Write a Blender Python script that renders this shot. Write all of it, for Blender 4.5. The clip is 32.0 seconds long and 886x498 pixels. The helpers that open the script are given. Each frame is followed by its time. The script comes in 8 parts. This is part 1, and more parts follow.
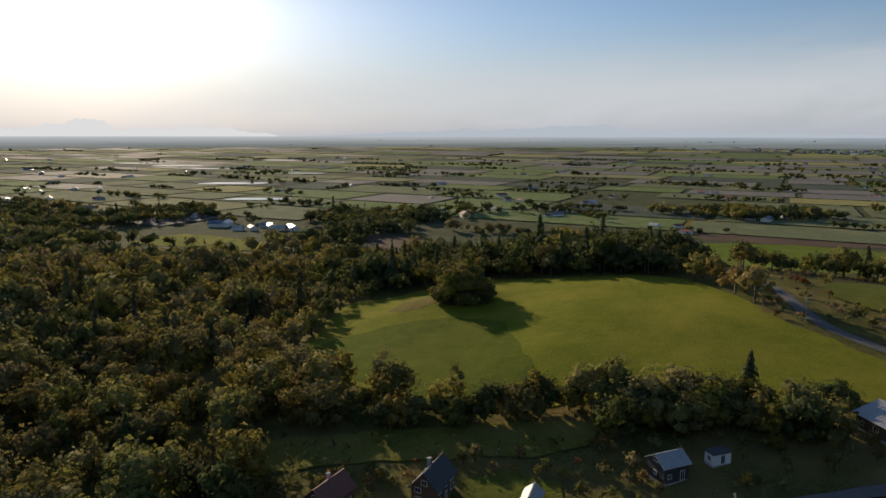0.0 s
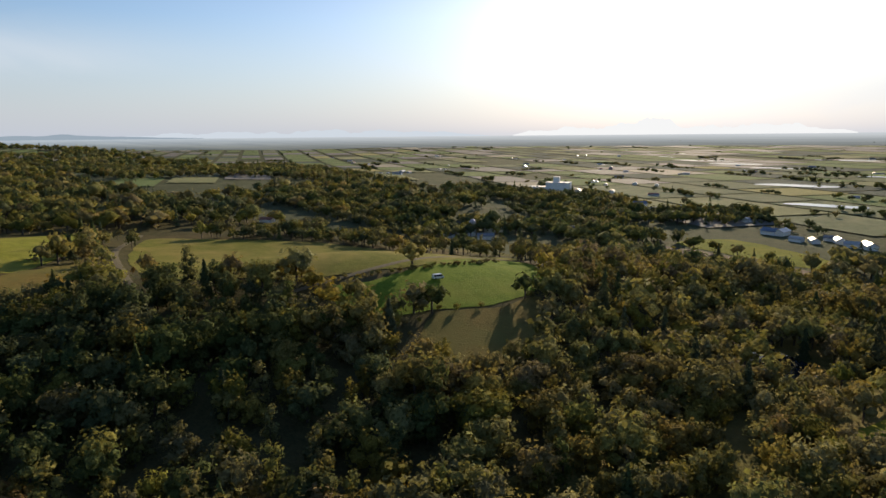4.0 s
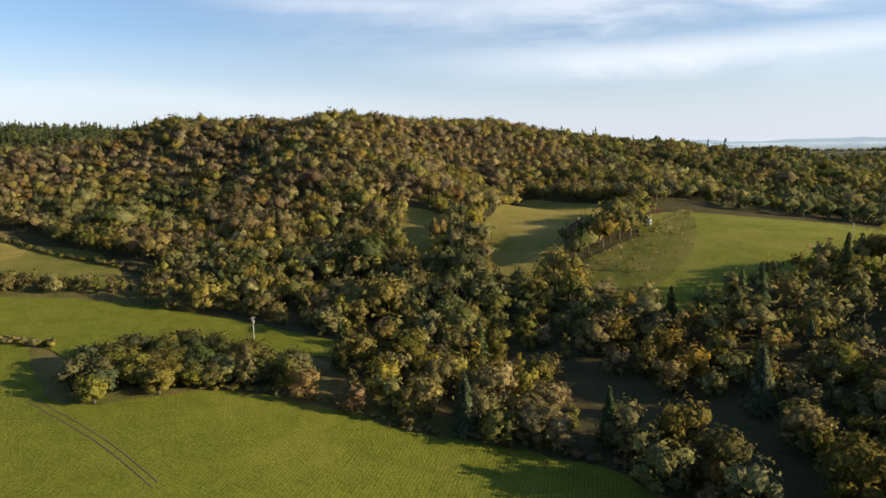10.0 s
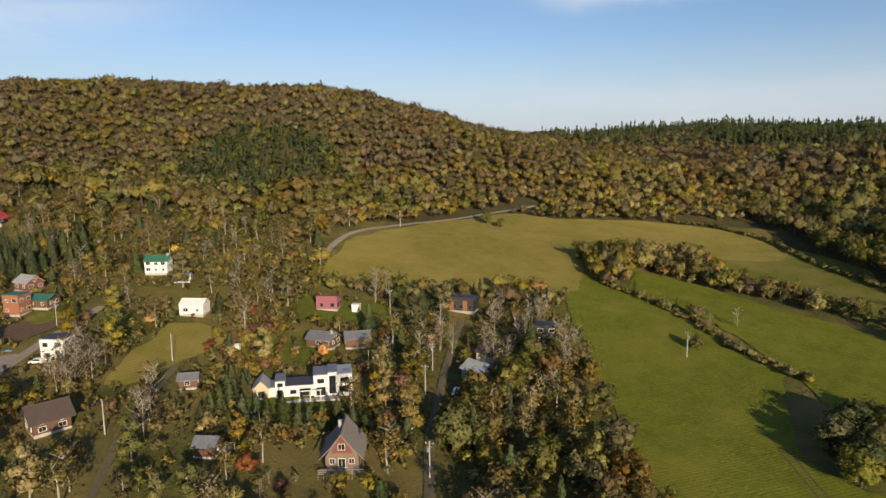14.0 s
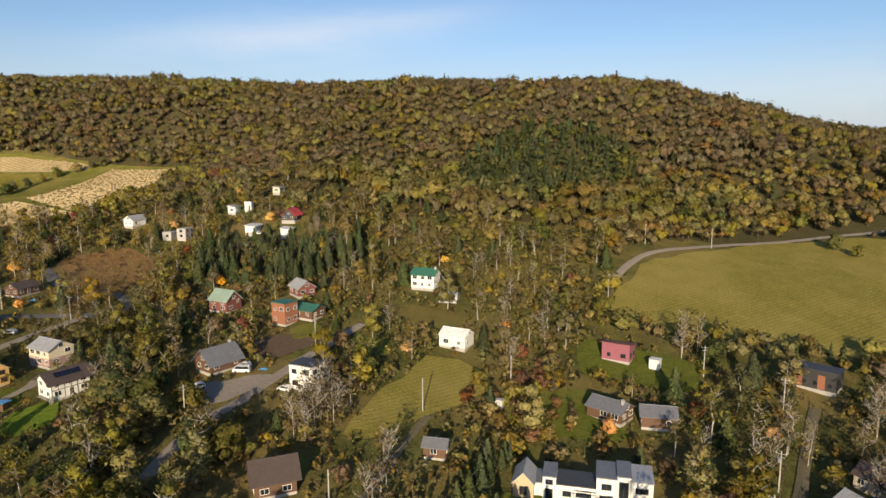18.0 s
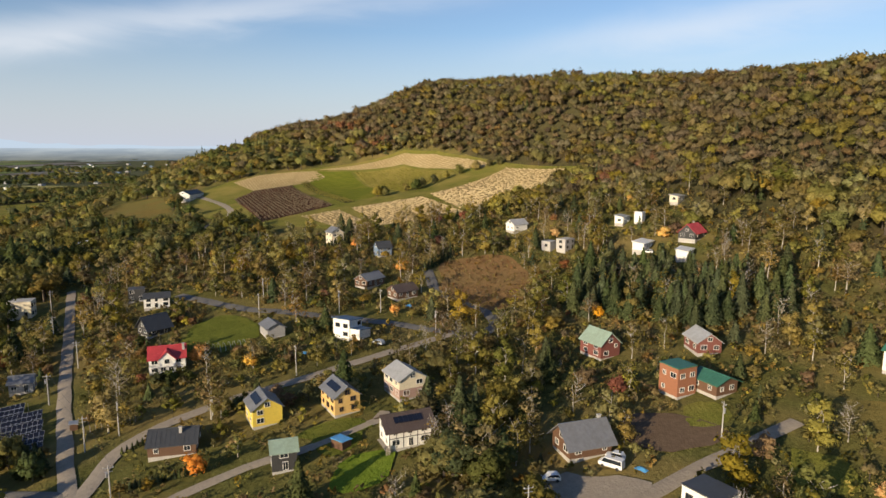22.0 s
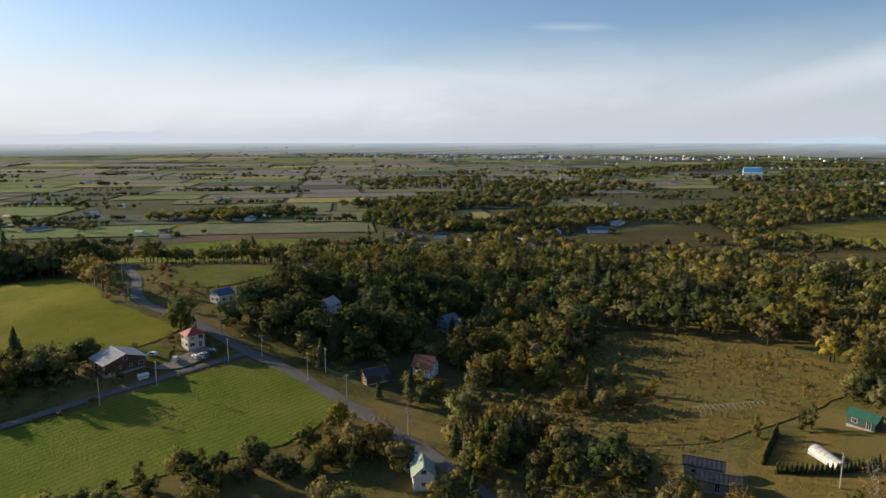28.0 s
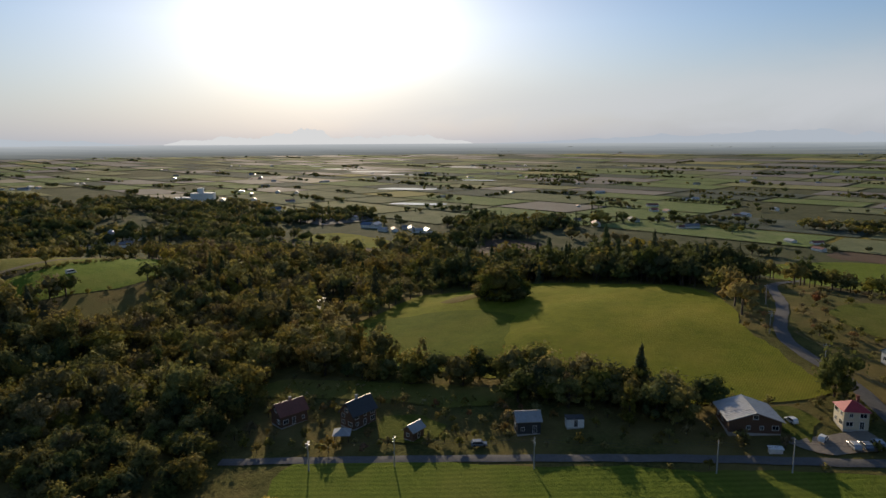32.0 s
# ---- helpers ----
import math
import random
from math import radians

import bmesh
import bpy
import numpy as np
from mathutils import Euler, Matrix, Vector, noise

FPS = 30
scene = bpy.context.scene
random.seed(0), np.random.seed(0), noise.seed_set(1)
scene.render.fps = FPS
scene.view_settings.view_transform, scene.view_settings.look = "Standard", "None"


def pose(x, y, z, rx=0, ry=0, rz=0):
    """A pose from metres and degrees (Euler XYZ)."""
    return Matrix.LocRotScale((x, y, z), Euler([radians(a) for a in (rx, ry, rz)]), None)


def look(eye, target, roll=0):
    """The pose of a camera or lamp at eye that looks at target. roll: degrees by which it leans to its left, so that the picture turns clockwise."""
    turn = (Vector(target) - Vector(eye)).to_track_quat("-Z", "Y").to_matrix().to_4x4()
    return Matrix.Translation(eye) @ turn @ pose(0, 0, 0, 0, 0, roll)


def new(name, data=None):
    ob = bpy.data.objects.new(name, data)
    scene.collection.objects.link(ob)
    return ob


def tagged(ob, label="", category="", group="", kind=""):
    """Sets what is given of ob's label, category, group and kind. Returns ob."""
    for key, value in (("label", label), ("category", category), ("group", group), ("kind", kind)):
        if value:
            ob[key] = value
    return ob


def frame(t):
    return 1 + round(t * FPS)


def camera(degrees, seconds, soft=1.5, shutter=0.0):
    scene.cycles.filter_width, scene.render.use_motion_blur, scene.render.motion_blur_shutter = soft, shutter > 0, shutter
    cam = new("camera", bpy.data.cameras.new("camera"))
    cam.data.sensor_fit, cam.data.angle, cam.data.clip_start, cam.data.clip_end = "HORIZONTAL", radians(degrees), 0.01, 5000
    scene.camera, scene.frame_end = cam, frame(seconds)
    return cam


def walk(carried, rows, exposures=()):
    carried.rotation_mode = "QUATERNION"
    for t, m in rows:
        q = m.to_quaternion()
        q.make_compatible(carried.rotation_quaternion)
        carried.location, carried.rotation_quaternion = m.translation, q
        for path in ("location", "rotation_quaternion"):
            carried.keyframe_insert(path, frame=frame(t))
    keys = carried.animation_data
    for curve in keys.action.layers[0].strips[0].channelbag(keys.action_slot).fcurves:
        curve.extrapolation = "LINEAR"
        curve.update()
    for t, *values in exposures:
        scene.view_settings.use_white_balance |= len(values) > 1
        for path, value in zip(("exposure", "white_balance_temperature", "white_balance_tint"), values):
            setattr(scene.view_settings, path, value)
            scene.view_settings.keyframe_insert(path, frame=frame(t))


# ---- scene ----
cam = camera(68.9, 32.0)
METRES, EYE, TILT, LEAN, TURN = 365.0, 66.0, -3.70, -0.95, 0.0
EXPOSURES = [(0.0, -0.14), (2.5, -0.08), (4.5, 0.3), (6.0, 0.42), (7.5, 0.62), (10.0, 0.66), (14.0, 0.2), (19.0, 0.3), (24.0, 0.32), (28.0, 0.33), (30.0, 0.0), (32.0, -0.22)]
ROWS = [
    (0.0, 0.0, 0.0, 0.0, -0.1, -6.35, 0.86),
    (0.5, -0.0004, 0.0163, 0.0013, -0.07, -6.37, 0.83),
    (1.0, -0.0015, 0.0319, 0.0024, -0.04, -6.37, 0.81),
    (1.5, -0.0046, 0.0466, 0.0033, 2.06, -6.35, 0.7),
    (2.0, -0.0088, 0.0615, 0.0038, 12.21, -6.32, 0.2),
    (2.5, -0.0142, 0.0738, 0.004, 21.59, -6.33, -0.26),
    (4.5, -0.0492, 0.0992, 0.0061, 54.17, -7.1, -1.82),
    (5.0, -0.0607, 0.1005, 0.0058, 62.12, -7.37, -2.09),
    (5.5, -0.0713, 0.0981, 0.0053, 70.01, -7.7, -2.37),
    (6.0, -0.0813, 0.094, 0.005, 76.68, -8.0, -2.51),
    (6.5, -0.091, 0.0889, 0.005, 82.8, -8.3, -2.66),
    (7.0, -0.1006, 0.0835, 0.0047, 88.84, -8.59, -2.72),
    (7.5, -0.1101, 0.0776, 0.0046, 94.93, -8.9, -2.77),
    (8.0, -0.1197, 0.0711, 0.0044, 101.32, -9.21, -2.78),
    (8.5, -0.129, 0.0642, 0.0046, 107.8, -9.55, -2.75),
    (9.0, -0.138, 0.0562, 0.0045, 114.26, -9.87, -2.68),
    (9.5, -0.1465, 0.047, 0.0042, 120.8, -10.17, -2.59),
    (10.0, -0.1541, 0.0367, 0.0041, 128.15, -10.54, -2.45),
    (10.5, -0.1613, 0.025, 0.0035, 136.28, -10.9, -2.22),
    (11.0, -0.1673, 0.012, 0.0033, 144.79, -11.26, -1.92),
    (11.5, -0.1714, -0.0022, 0.0027, 153.54, -11.56, -1.59),
    (12.0, -0.1741, -0.0169, 0.0021, 162.36, -11.8, -1.21),
    (12.5, -0.1751, -0.0316, 0.0018, 171.17, -12.03, -0.81),
    (13.0, -0.1747, -0.0467, 0.0014, 178.54, -12.16, -0.43),
    (13.5, -0.1723, -0.0619, 0.001, 183.76, -12.22, -0.17),
    (14.0, -0.1689, -0.0774, 0.0008, 188.38, -12.28, 0.06),
    (14.5, -0.1644, -0.093, 0.0002, 191.79, -12.31, 0.23),
    (16.5, -0.1399, -0.157, -0.002, 201.8, -12.36, 0.72),
    (17.0, -0.1312, -0.1731, -0.0025, 205.01, -12.34, 0.86),
    (17.5, -0.1221, -0.1888, -0.0031, 208.92, -12.29, 1.07),
    (18.0, -0.112, -0.204, -0.0035, 212.84, -12.24, 1.25),
    (18.5, -0.1011, -0.2185, -0.0039, 216.73, -12.17, 1.45),
    (19.0, -0.0889, -0.2322, -0.0045, 220.63, -12.1, 1.64),
    (19.5, -0.0759, -0.245, -0.0046, 224.55, -12.04, 1.82),
    (20.0, -0.062, -0.2573, -0.0052, 228.49, -11.93, 2.0),
    (20.5, -0.0472, -0.2684, -0.0054, 232.42, -11.85, 2.16),
    (21.0, -0.0321, -0.2782, -0.0058, 236.33, -11.72, 2.32),
    (21.5, -0.0157, -0.2871, -0.0062, 240.94, -11.56, 2.49),
    (22.0, 0.0013, -0.2945, -0.0063, 246.28, -11.33, 2.7),
    (22.5, 0.0187, -0.3001, -0.0063, 251.88, -11.1, 2.87),
    (23.0, 0.0365, -0.3038, -0.0064, 258.0, -10.8, 3.04),
    (23.5, 0.0547, -0.3055, -0.0063, 264.53, -10.48, 3.15),
    (24.0, 0.0724, -0.3053, -0.0062, 271.03, -10.13, 3.3),
    (24.5, 0.0898, -0.3034, -0.006, 277.56, -9.76, 3.4),
    (25.0, 0.1067, -0.2991, -0.0056, 284.15, -9.38, 3.44),
    (25.5, 0.123, -0.293, -0.0051, 290.79, -9.0, 3.44),
    (27.5, 0.1769, -0.2537, -0.0014, 317.2, -7.52, 3.17),
    (28.0, 0.1872, -0.2396, -0.0006, 323.86, -7.16, 2.95),
    (28.5, 0.1957, -0.2244, 0.0005, 330.5, -6.84, 2.69),
    (29.0, 0.2026, -0.2084, 0.0015, 337.12, -6.52, 2.42),
    (29.5, 0.2074, -0.1918, 0.0027, 343.75, -6.28, 2.06),
    (30.0, 0.2105, -0.1749, 0.0042, 350.43, -6.09, 1.7),
    (30.5, 0.2113, -0.158, 0.0056, 357.15, -5.93, 1.32),
    (31.0, 0.2104, -0.1409, 0.007, 363.89, -5.81, 0.92),
    (31.5, 0.2072, -0.1236, 0.0084, 370.6, -5.74, 0.51),
    (32.0, 0.2021, -0.1069, 0.0096, 377.33, -5.72, 0.14),
]
walk(cam, [(t, pose(0, 0, EYE, TILT, LEAN, TURN) @ pose(METRES * x, METRES * y, METRES * z, 90 + pitch, roll, yaw)) for t, x, y, z, yaw, pitch, roll in ROWS],
     exposures=EXPOSURES)

# ---- sky and sun ----
SUN_YAW, SUN_EL = 27.0, 15.0          # degrees left of +y, degrees above the horizon
sun_dir = Vector((-math.sin(radians(SUN_YAW)) * math.cos(radians(SUN_EL)), math.cos(radians(SUN_YAW)) * math.cos(radians(SUN_EL)), math.sin(radians(SUN_EL))))
world = bpy.data.worlds.new("sky")
scene.world = world
world.use_nodes = True
wn, wl = world.node_tree.nodes, world.node_tree.links
wn.clear()
sky = wn.new("ShaderNodeTexSky")
sky.sky_type, sky.sun_disc = "NISHITA", False
sky.sun_elevation, sky.sun_rotation = radians(SUN_EL), radians(-SUN_YAW)
sky.altitude, sky.air_density, sky.dust_density, sky.ozone_density = 150, 1.0, 0.45, 2.5
SKY = 0.1
coord = wn.new("ShaderNodeTexCoord")
sep = wn.new("ShaderNodeSeparateXYZ")
wl.new(coord.outputs["Generated"], sep.inputs[0])


def wmath(op, a, b=0.0, c=None):
    n = wn.new("ShaderNodeMath")
    n.operation = op
    for i, v in enumerate((a, b) if c is None else (a, b, c)):
        if isinstance(v, (int, float)):
            n.inputs[i].default_value = v
        else:
            wl.new(v, n.inputs[i])
    return n.outputs[0]


# bands of thin high cloud: each follows a slanting line across part of the sky, frayed by noise
yaw = wmath("ARCTAN2", wmath("MULTIPLY", sep.outputs["X"], -1.0), sep.outputs["Y"])
elev = wmath("ARCSINE", sep.outputs["Z"])
flat = wn.new("ShaderNodeCombineXYZ")
wl.new(yaw, flat.inputs[0])
wl.new(wmath("MULTIPLY", elev, 3.2), flat.inputs[1])
cloud = wn.new("ShaderNodeTexNoise")
cloud.inputs["Scale"].default_value, cloud.inputs["Detail"].default_value, cloud.inputs["Roughness"].default_value = 4.2, 7, 0.56
cloud.inputs["Distortion"].default_value = 0.7
wl.new(flat.outputs[0], cloud.inputs["Vector"])
veil = None
for az, el, slope, width, half, dense in ((-84, 8.2, -0.19, 1.3, 27, 0.9), (-100, 10.8, -0.1, 1.0, 20, 0.45), (100, 6.9, 0.02, 1.5, 27, 0.95), (104, 12.4, -0.05, 2.4, 33, 1.0), (134, 11.6, 0.0, 1.0, 12, 0.8), (172, 12.8, 0.0, 1.0, 8, 0.9), (160, 4.0, 0.03, 1.6, 30, 0.45), (-136, 9.6, -0.1, 1.4, 14, 0.8), (-12, 3.4, -0.035, 2.4, 44, 1.05), (-47, 9.2, 0.03, 0.3, 3, 0.4)):
    a = wmath("SUBTRACT", yaw, radians(az))
    a = wmath("SUBTRACT", a, wmath("MULTIPLY", wmath("ROUND", wmath("DIVIDE", a, 2 * math.pi)), 2 * math.pi))
    off = wmath("SUBTRACT", wmath("SUBTRACT", elev, radians(el)), wmath("MULTIPLY", a, slope))
    off = wmath("ADD", off, wmath("MULTIPLY", wmath("SUBTRACT", cloud.outputs["Fac"], 0.5), radians(width * 2.2)))
    across = wmath("EXPONENT", wmath("MULTIPLY", wmath("POWER", wmath("DIVIDE", off, radians(width)), 2.0), -1.0))
    along = wmath("EXPONENT", wmath("MULTIPLY", wmath("POWER", wmath("ABSOLUTE", wmath("DIVIDE", a, radians(half))), 3.0), -1.0))
    one = wmath("MULTIPLY", wmath("MULTIPLY", across, along), wmath("MULTIPLY", wmath("ADD", cloud.outputs["Fac"], 0.25), dense))
    veil = one if veil is None else wmath("MAXIMUM", veil, one)
veil = wmath("MINIMUM", wmath("MULTIPLY", veil, 0.82), 0.8)
# pale haze bank along the horizon
bank = wn.new("ShaderNodeMapRange")
bank.inputs["From Min"].default_value, bank.inputs["From Max"].default_value = 0.165, 0.0
bank.inputs["To Max"].default_value = 0.95
wl.new(sep.outputs["Z"], bank.inputs["Value"])
low = wn.new("ShaderNodeMix")
low.data_type = "RGBA"
wl.new(bank.outputs[0], low.inputs["Factor"])
tint = wn.new("ShaderNodeMix")
tint.data_type, tint.blend_type = "RGBA", "MULTIPLY"
tint.inputs["Factor"].default_value = 1.0
wl.new(sky.outputs[0], tint.inputs["A"])
tint.inputs["B"].default_value = (1.0, 1.0, 1.1, 1)
wl.new(tint.outputs["Result"], low.inputs["A"])
low.inputs["B"].default_value = (4.7, 5.1, 5.9, 1)
pale = wn.new("ShaderNodeMix")
pale.data_type = "RGBA"
wl.new(veil, pale.inputs["Factor"])
wl.new(low.outputs["Result"], pale.inputs["A"])
pale.inputs["B"].default_value = (6.9, 7.1, 7.5, 1)
# bright air round the sun
dot = wn.new("ShaderNodeVectorMath")
dot.operation = "DOT_PRODUCT"
dot.inputs[1].default_value = sun_dir
wl.new(coord.outputs["Generated"], dot.inputs[0])
near = wmath("MAXIMUM", dot.outputs["Value"], 0.0)
glow = wmath("ADD", wmath("MULTIPLY", wmath("POWER", near, 130.0), 9.0), wmath("MULTIPLY", wmath("POWER", near, 20.0), 1.0))
glare = wn.new("ShaderNodeMix")
glare.data_type, glare.blend_type = "RGBA", "ADD"
glare.inputs["Factor"].default_value = 1.0
warm = wn.new("ShaderNodeVectorMath")
warm.operation = "SCALE"
warm.inputs[0].default_value = (1.0, 1.0, 1.0)
wl.new(glow, warm.inputs["Scale"])
wl.new(pale.outputs["Result"], glare.inputs["A"])
wl.new(warm.outputs[0], glare.inputs["B"])
back = wn.new("ShaderNodeBackground")
back.inputs["Strength"].default_value = SKY
wl.new(glare.outputs["Result"], back.inputs["Color"])
wl.new(back.outputs[0], wn.new("ShaderNodeOutputWorld").inputs["Surface"])

sun = new("sun", bpy.data.lights.new("sun", "SUN"))
sun.data.energy, sun.data.angle, sun.data.color = 5.3, radians(0.6), (1.0, 0.815, 0.57)
sun.matrix_world = look((0, 0, 300), Vector((0, 0, 300)) - sun_dir)

# ---- materials ----


class Mat:
    """A small builder of node materials."""

    def __init__(self, name):
        self.m = bpy.data.materials.new(name)
        self.m.use_nodes = True
        self.n, self.l = self.m.node_tree.nodes, self.m.node_tree.links
        self.n.clear()
        self.out = self.n.new("ShaderNodeOutputMaterial")
        self.b = self.n.new("ShaderNodeBsdfPrincipled")
        self.l.new(self.b.outputs[0], self.out.inputs["Surface"])
        self.pos = self.n.new("ShaderNodeNewGeometry").outputs["Position"]

    def set(self, **k):
        for key, v in k.items():
            self.b.inputs[key.replace("_", " ").capitalize() if key != "ior" else "IOR"].default_value = v
        return self

    def noise(self, scale, detail=4.0, rough=0.55, stretch=None, turn=0.0, warp=0.0):
        t = self.n.new("ShaderNodeTexNoise")
        t.inputs["Scale"].default_value, t.inputs["Detail"].default_value = scale, detail
        t.inputs["Roughness"].default_value, t.inputs["Distortion"].default_value = rough, warp
        src = self.pos
        if stretch:
            mp = self.n.new("ShaderNodeMapping")
            mp.inputs["Scale"].default_value, mp.inputs["Rotation"].default_value = stretch, (0, 0, radians(turn))
            self.l.new(src, mp.inputs[0])
            src = mp.outputs[0]
        self.l.new(src, t.inputs["Vector"])
        return t.outputs["Fac"]

    def wave(self, scale, turn, warp=2.0):
        mp = self.n.new("ShaderNodeMapping")
        mp.inputs["Rotation"].default_value = (0, 0, radians(turn))
        self.l.new(self.pos, mp.inputs[0])
        t = self.n.new("ShaderNodeTexWave")
        t.inputs["Scale"].default_value, t.inputs["Distortion"].default_value = scale, warp
        t.inputs["Detail"].default_value, t.inputs["Detail Scale"].default_value = 2, 0.4
        self.l.new(mp.outputs[0], t.inputs["Vector"])
        return t.outputs["Fac"]

    def ramp(self, fac, stops):
        r = self.n.new("ShaderNodeValToRGB")
        e = r.color_ramp.elements
        while len(e) < len(stops):
            e.new(0.5)
        for el, (p, c) in zip(e, stops):
            el.position, el.color = p, (*c, 1)
        self.l.new(fac, r.inputs[0])
        return r.outputs[0]

    def mix(self, fac, a, b, blend="MIX"):
        x = self.n.new("ShaderNodeMix")
        x.data_type, x.blend_type = "RGBA", blend
        for s, v in (("Factor", fac), ("A", a), ("B", b)):
            if isinstance(v, (int, float)):
                x.inputs[s].default_value = v
            elif isinstance(v, tuple):
                x.inputs[s].default_value = (*v, 1)
            else:
                self.l.new(v, x.inputs[s])
        return x.outputs["Result"]

    def color(self, c):
        if isinstance(c, tuple):
            self.b.inputs["Base Color"].default_value = (*c, 1)
        else:
            self.l.new(c, self.b.inputs["Base Color"])
        return self

    def bump(self, fac, strength, dist):
        b = self.n.new("ShaderNodeBump")
        b.inputs["Strength"].default_value, b.inputs["Distance"].default_value = strength, dist
        self.l.new(fac, b.inputs["Height"])
        self.l.new(b.outputs[0], self.b.inputs["Normal"])
        return self


def grass_mat(name, dark, light, dry, rows=None, gloss=1.0, sheen=0.0, dryness=(0.5, 0.8)):
    m = Mat(name)
    fine = m.noise(1.1, 5, 0.7)
    broad = m.noise(0.035, 3, 0.6)
    c = m.ramp(fine, [(0.34, dark), (0.66, light)])
    c = m.mix(0.4, c, m.ramp(m.noise(0.16, 4, 0.65, warp=0.6), [(0.36, dark), (0.64, light)]))
    m1 = m.n.new("ShaderNodeMapRange")
    m1.inputs["From Min"].default_value, m1.inputs["From Max"].default_value = dryness
    m.l.new(broad, m1.inputs["Value"])
    c = m.mix(m1.outputs[0], c, dry)
    if rows:
        scale, turn, depth = rows
        w = m.wave(scale, turn)
        c = m.mix(depth, c, m.ramp(w, [(0.25, tuple(v * 0.55 for v in dark)), (0.75, tuple(min(1, v * 1.25) for v in light))]))
    m.color(c).set(roughness=gloss)
    m.b.inputs["Specular IOR Level"].default_value = 0.03
    m.b.inputs["Sheen Weight"].default_value = sheen
    m.b.inputs["Sheen Roughness"].default_value = 0.5
    m.b.inputs["Sheen Tint"].default_value = (*[min(1, v * 4) for v in light], 1)
    m.bump(fine, 0.9, 0.5)
    return m.m


def soil_mat(name, a, b, rows=None):
    m = Mat(name)
    c = m.ramp(m.noise(0.9, 6, 0.7), [(0.3, a), (0.7, b)])
    if rows:
        scale, turn, depth, row_color = rows
        c = m.mix(depth, c, m.ramp(m.wave(scale, turn, 0.6), [(0.45, a), (0.62, row_color)]))
    c = m.mix(0.4, c, m.ramp(m.noise(0.02, 3), [(0.3, a), (0.7, b)]))
    m.color(c).set(roughness=0.9)
    m.b.inputs["Specular IOR Level"].default_value = 0.05
    m.bump(m.noise(2.0, 4), 0.6, 0.2)
    return m.m


def leaf_mat(name, dark, mid, light, glow=0.32, open_=0.415):
    """Foliage: colour wanders from tree to tree and spray to spray, leaves part in ragged gaps, thin leaves let light through."""
    dark, mid, light = (tuple(v * k for v, k in zip(c, (3.25, 2.48, 1.6))) for c in (dark, mid, light))
    m = Mat(name)

    def calc(op, a, b=0.0):
        n = m.n.new("ShaderNodeMath")
        n.operation = op
        for i, v in enumerate((a, b)):
            if isinstance(v, (int, float)):
                n.inputs[i].default_value = v
            else:
                m.l.new(v, n.inputs[i])
        return n.outputs[0]

    rnd = m.n.new("ShaderNodeNewGeometry").outputs["Random Per Island"]
    c = m.ramp(rnd, [(0.0, tuple((a + b) / 2 for a, b in zip(dark, mid))), (0.5, mid), (1.0, tuple((a + b) / 2 for a, b in zip(light, mid)))])
    c = m.mix(0.4, c, m.ramp(m.noise(0.3, 3, 0.6), [(0.34, dark), (0.5, mid), (0.66, light)]))
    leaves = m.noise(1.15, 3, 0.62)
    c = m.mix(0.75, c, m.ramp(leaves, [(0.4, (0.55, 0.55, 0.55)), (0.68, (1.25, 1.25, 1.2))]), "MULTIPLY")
    # every tree has its own tone
    own = m.n.new("ShaderNodeAttribute")
    own.attribute_name = "tone"
    tone = calc("FRACT", calc("ADD", own.outputs["Fac"], m.n.new("ShaderNodeObjectInfo").outputs["Random"]))
    hsv = m.n.new("ShaderNodeHueSaturation")
    m.l.new(calc("ADD", calc("MULTIPLY", calc("FRACT", calc("MULTIPLY", tone, 7.13)), 0.045), 0.4775), hsv.inputs["Hue"])
    m.l.new(calc("ADD", calc("MULTIPLY", calc("FRACT", calc("MULTIPLY", tone, 13.7)), 0.3), 0.72), hsv.inputs["Saturation"])
    m.l.new(calc("ADD", calc("MULTIPLY", tone, 0.5), 0.72), hsv.inputs["Value"])
    m.l.new(c, hsv.inputs["Color"])
    c = hsv.outputs["Color"]
    m.color(c).set(roughness=0.85)
    m.b.inputs["Specular IOR Level"].default_value = 0.03
    m.bump(leaves, 1.0, 0.7)
    tr = m.n.new("ShaderNodeBsdfTranslucent")
    m.l.new(m.mix(0.35, c, light), tr.inputs["Color"])
    mx = m.n.new("ShaderNodeMixShader")
    mx.inputs[0].default_value = glow
    m.l.new(m.b.outputs[0], mx.inputs[1])
    m.l.new(tr.outputs[0], mx.inputs[2])
    gap = m.n.new("ShaderNodeMixShader")
    m.l.new(calc("GREATER_THAN", m.noise(1.7, 2, 0.6), open_), gap.inputs[0])
    m.l.new(m.n.new("ShaderNodeBsdfTransparent").outputs[0], gap.inputs[1])
    m.l.new(mx.outputs[0], gap.inputs[2])
    m.l.new(gap.outputs[0], m.out.inputs["Surface"])
    return m.m


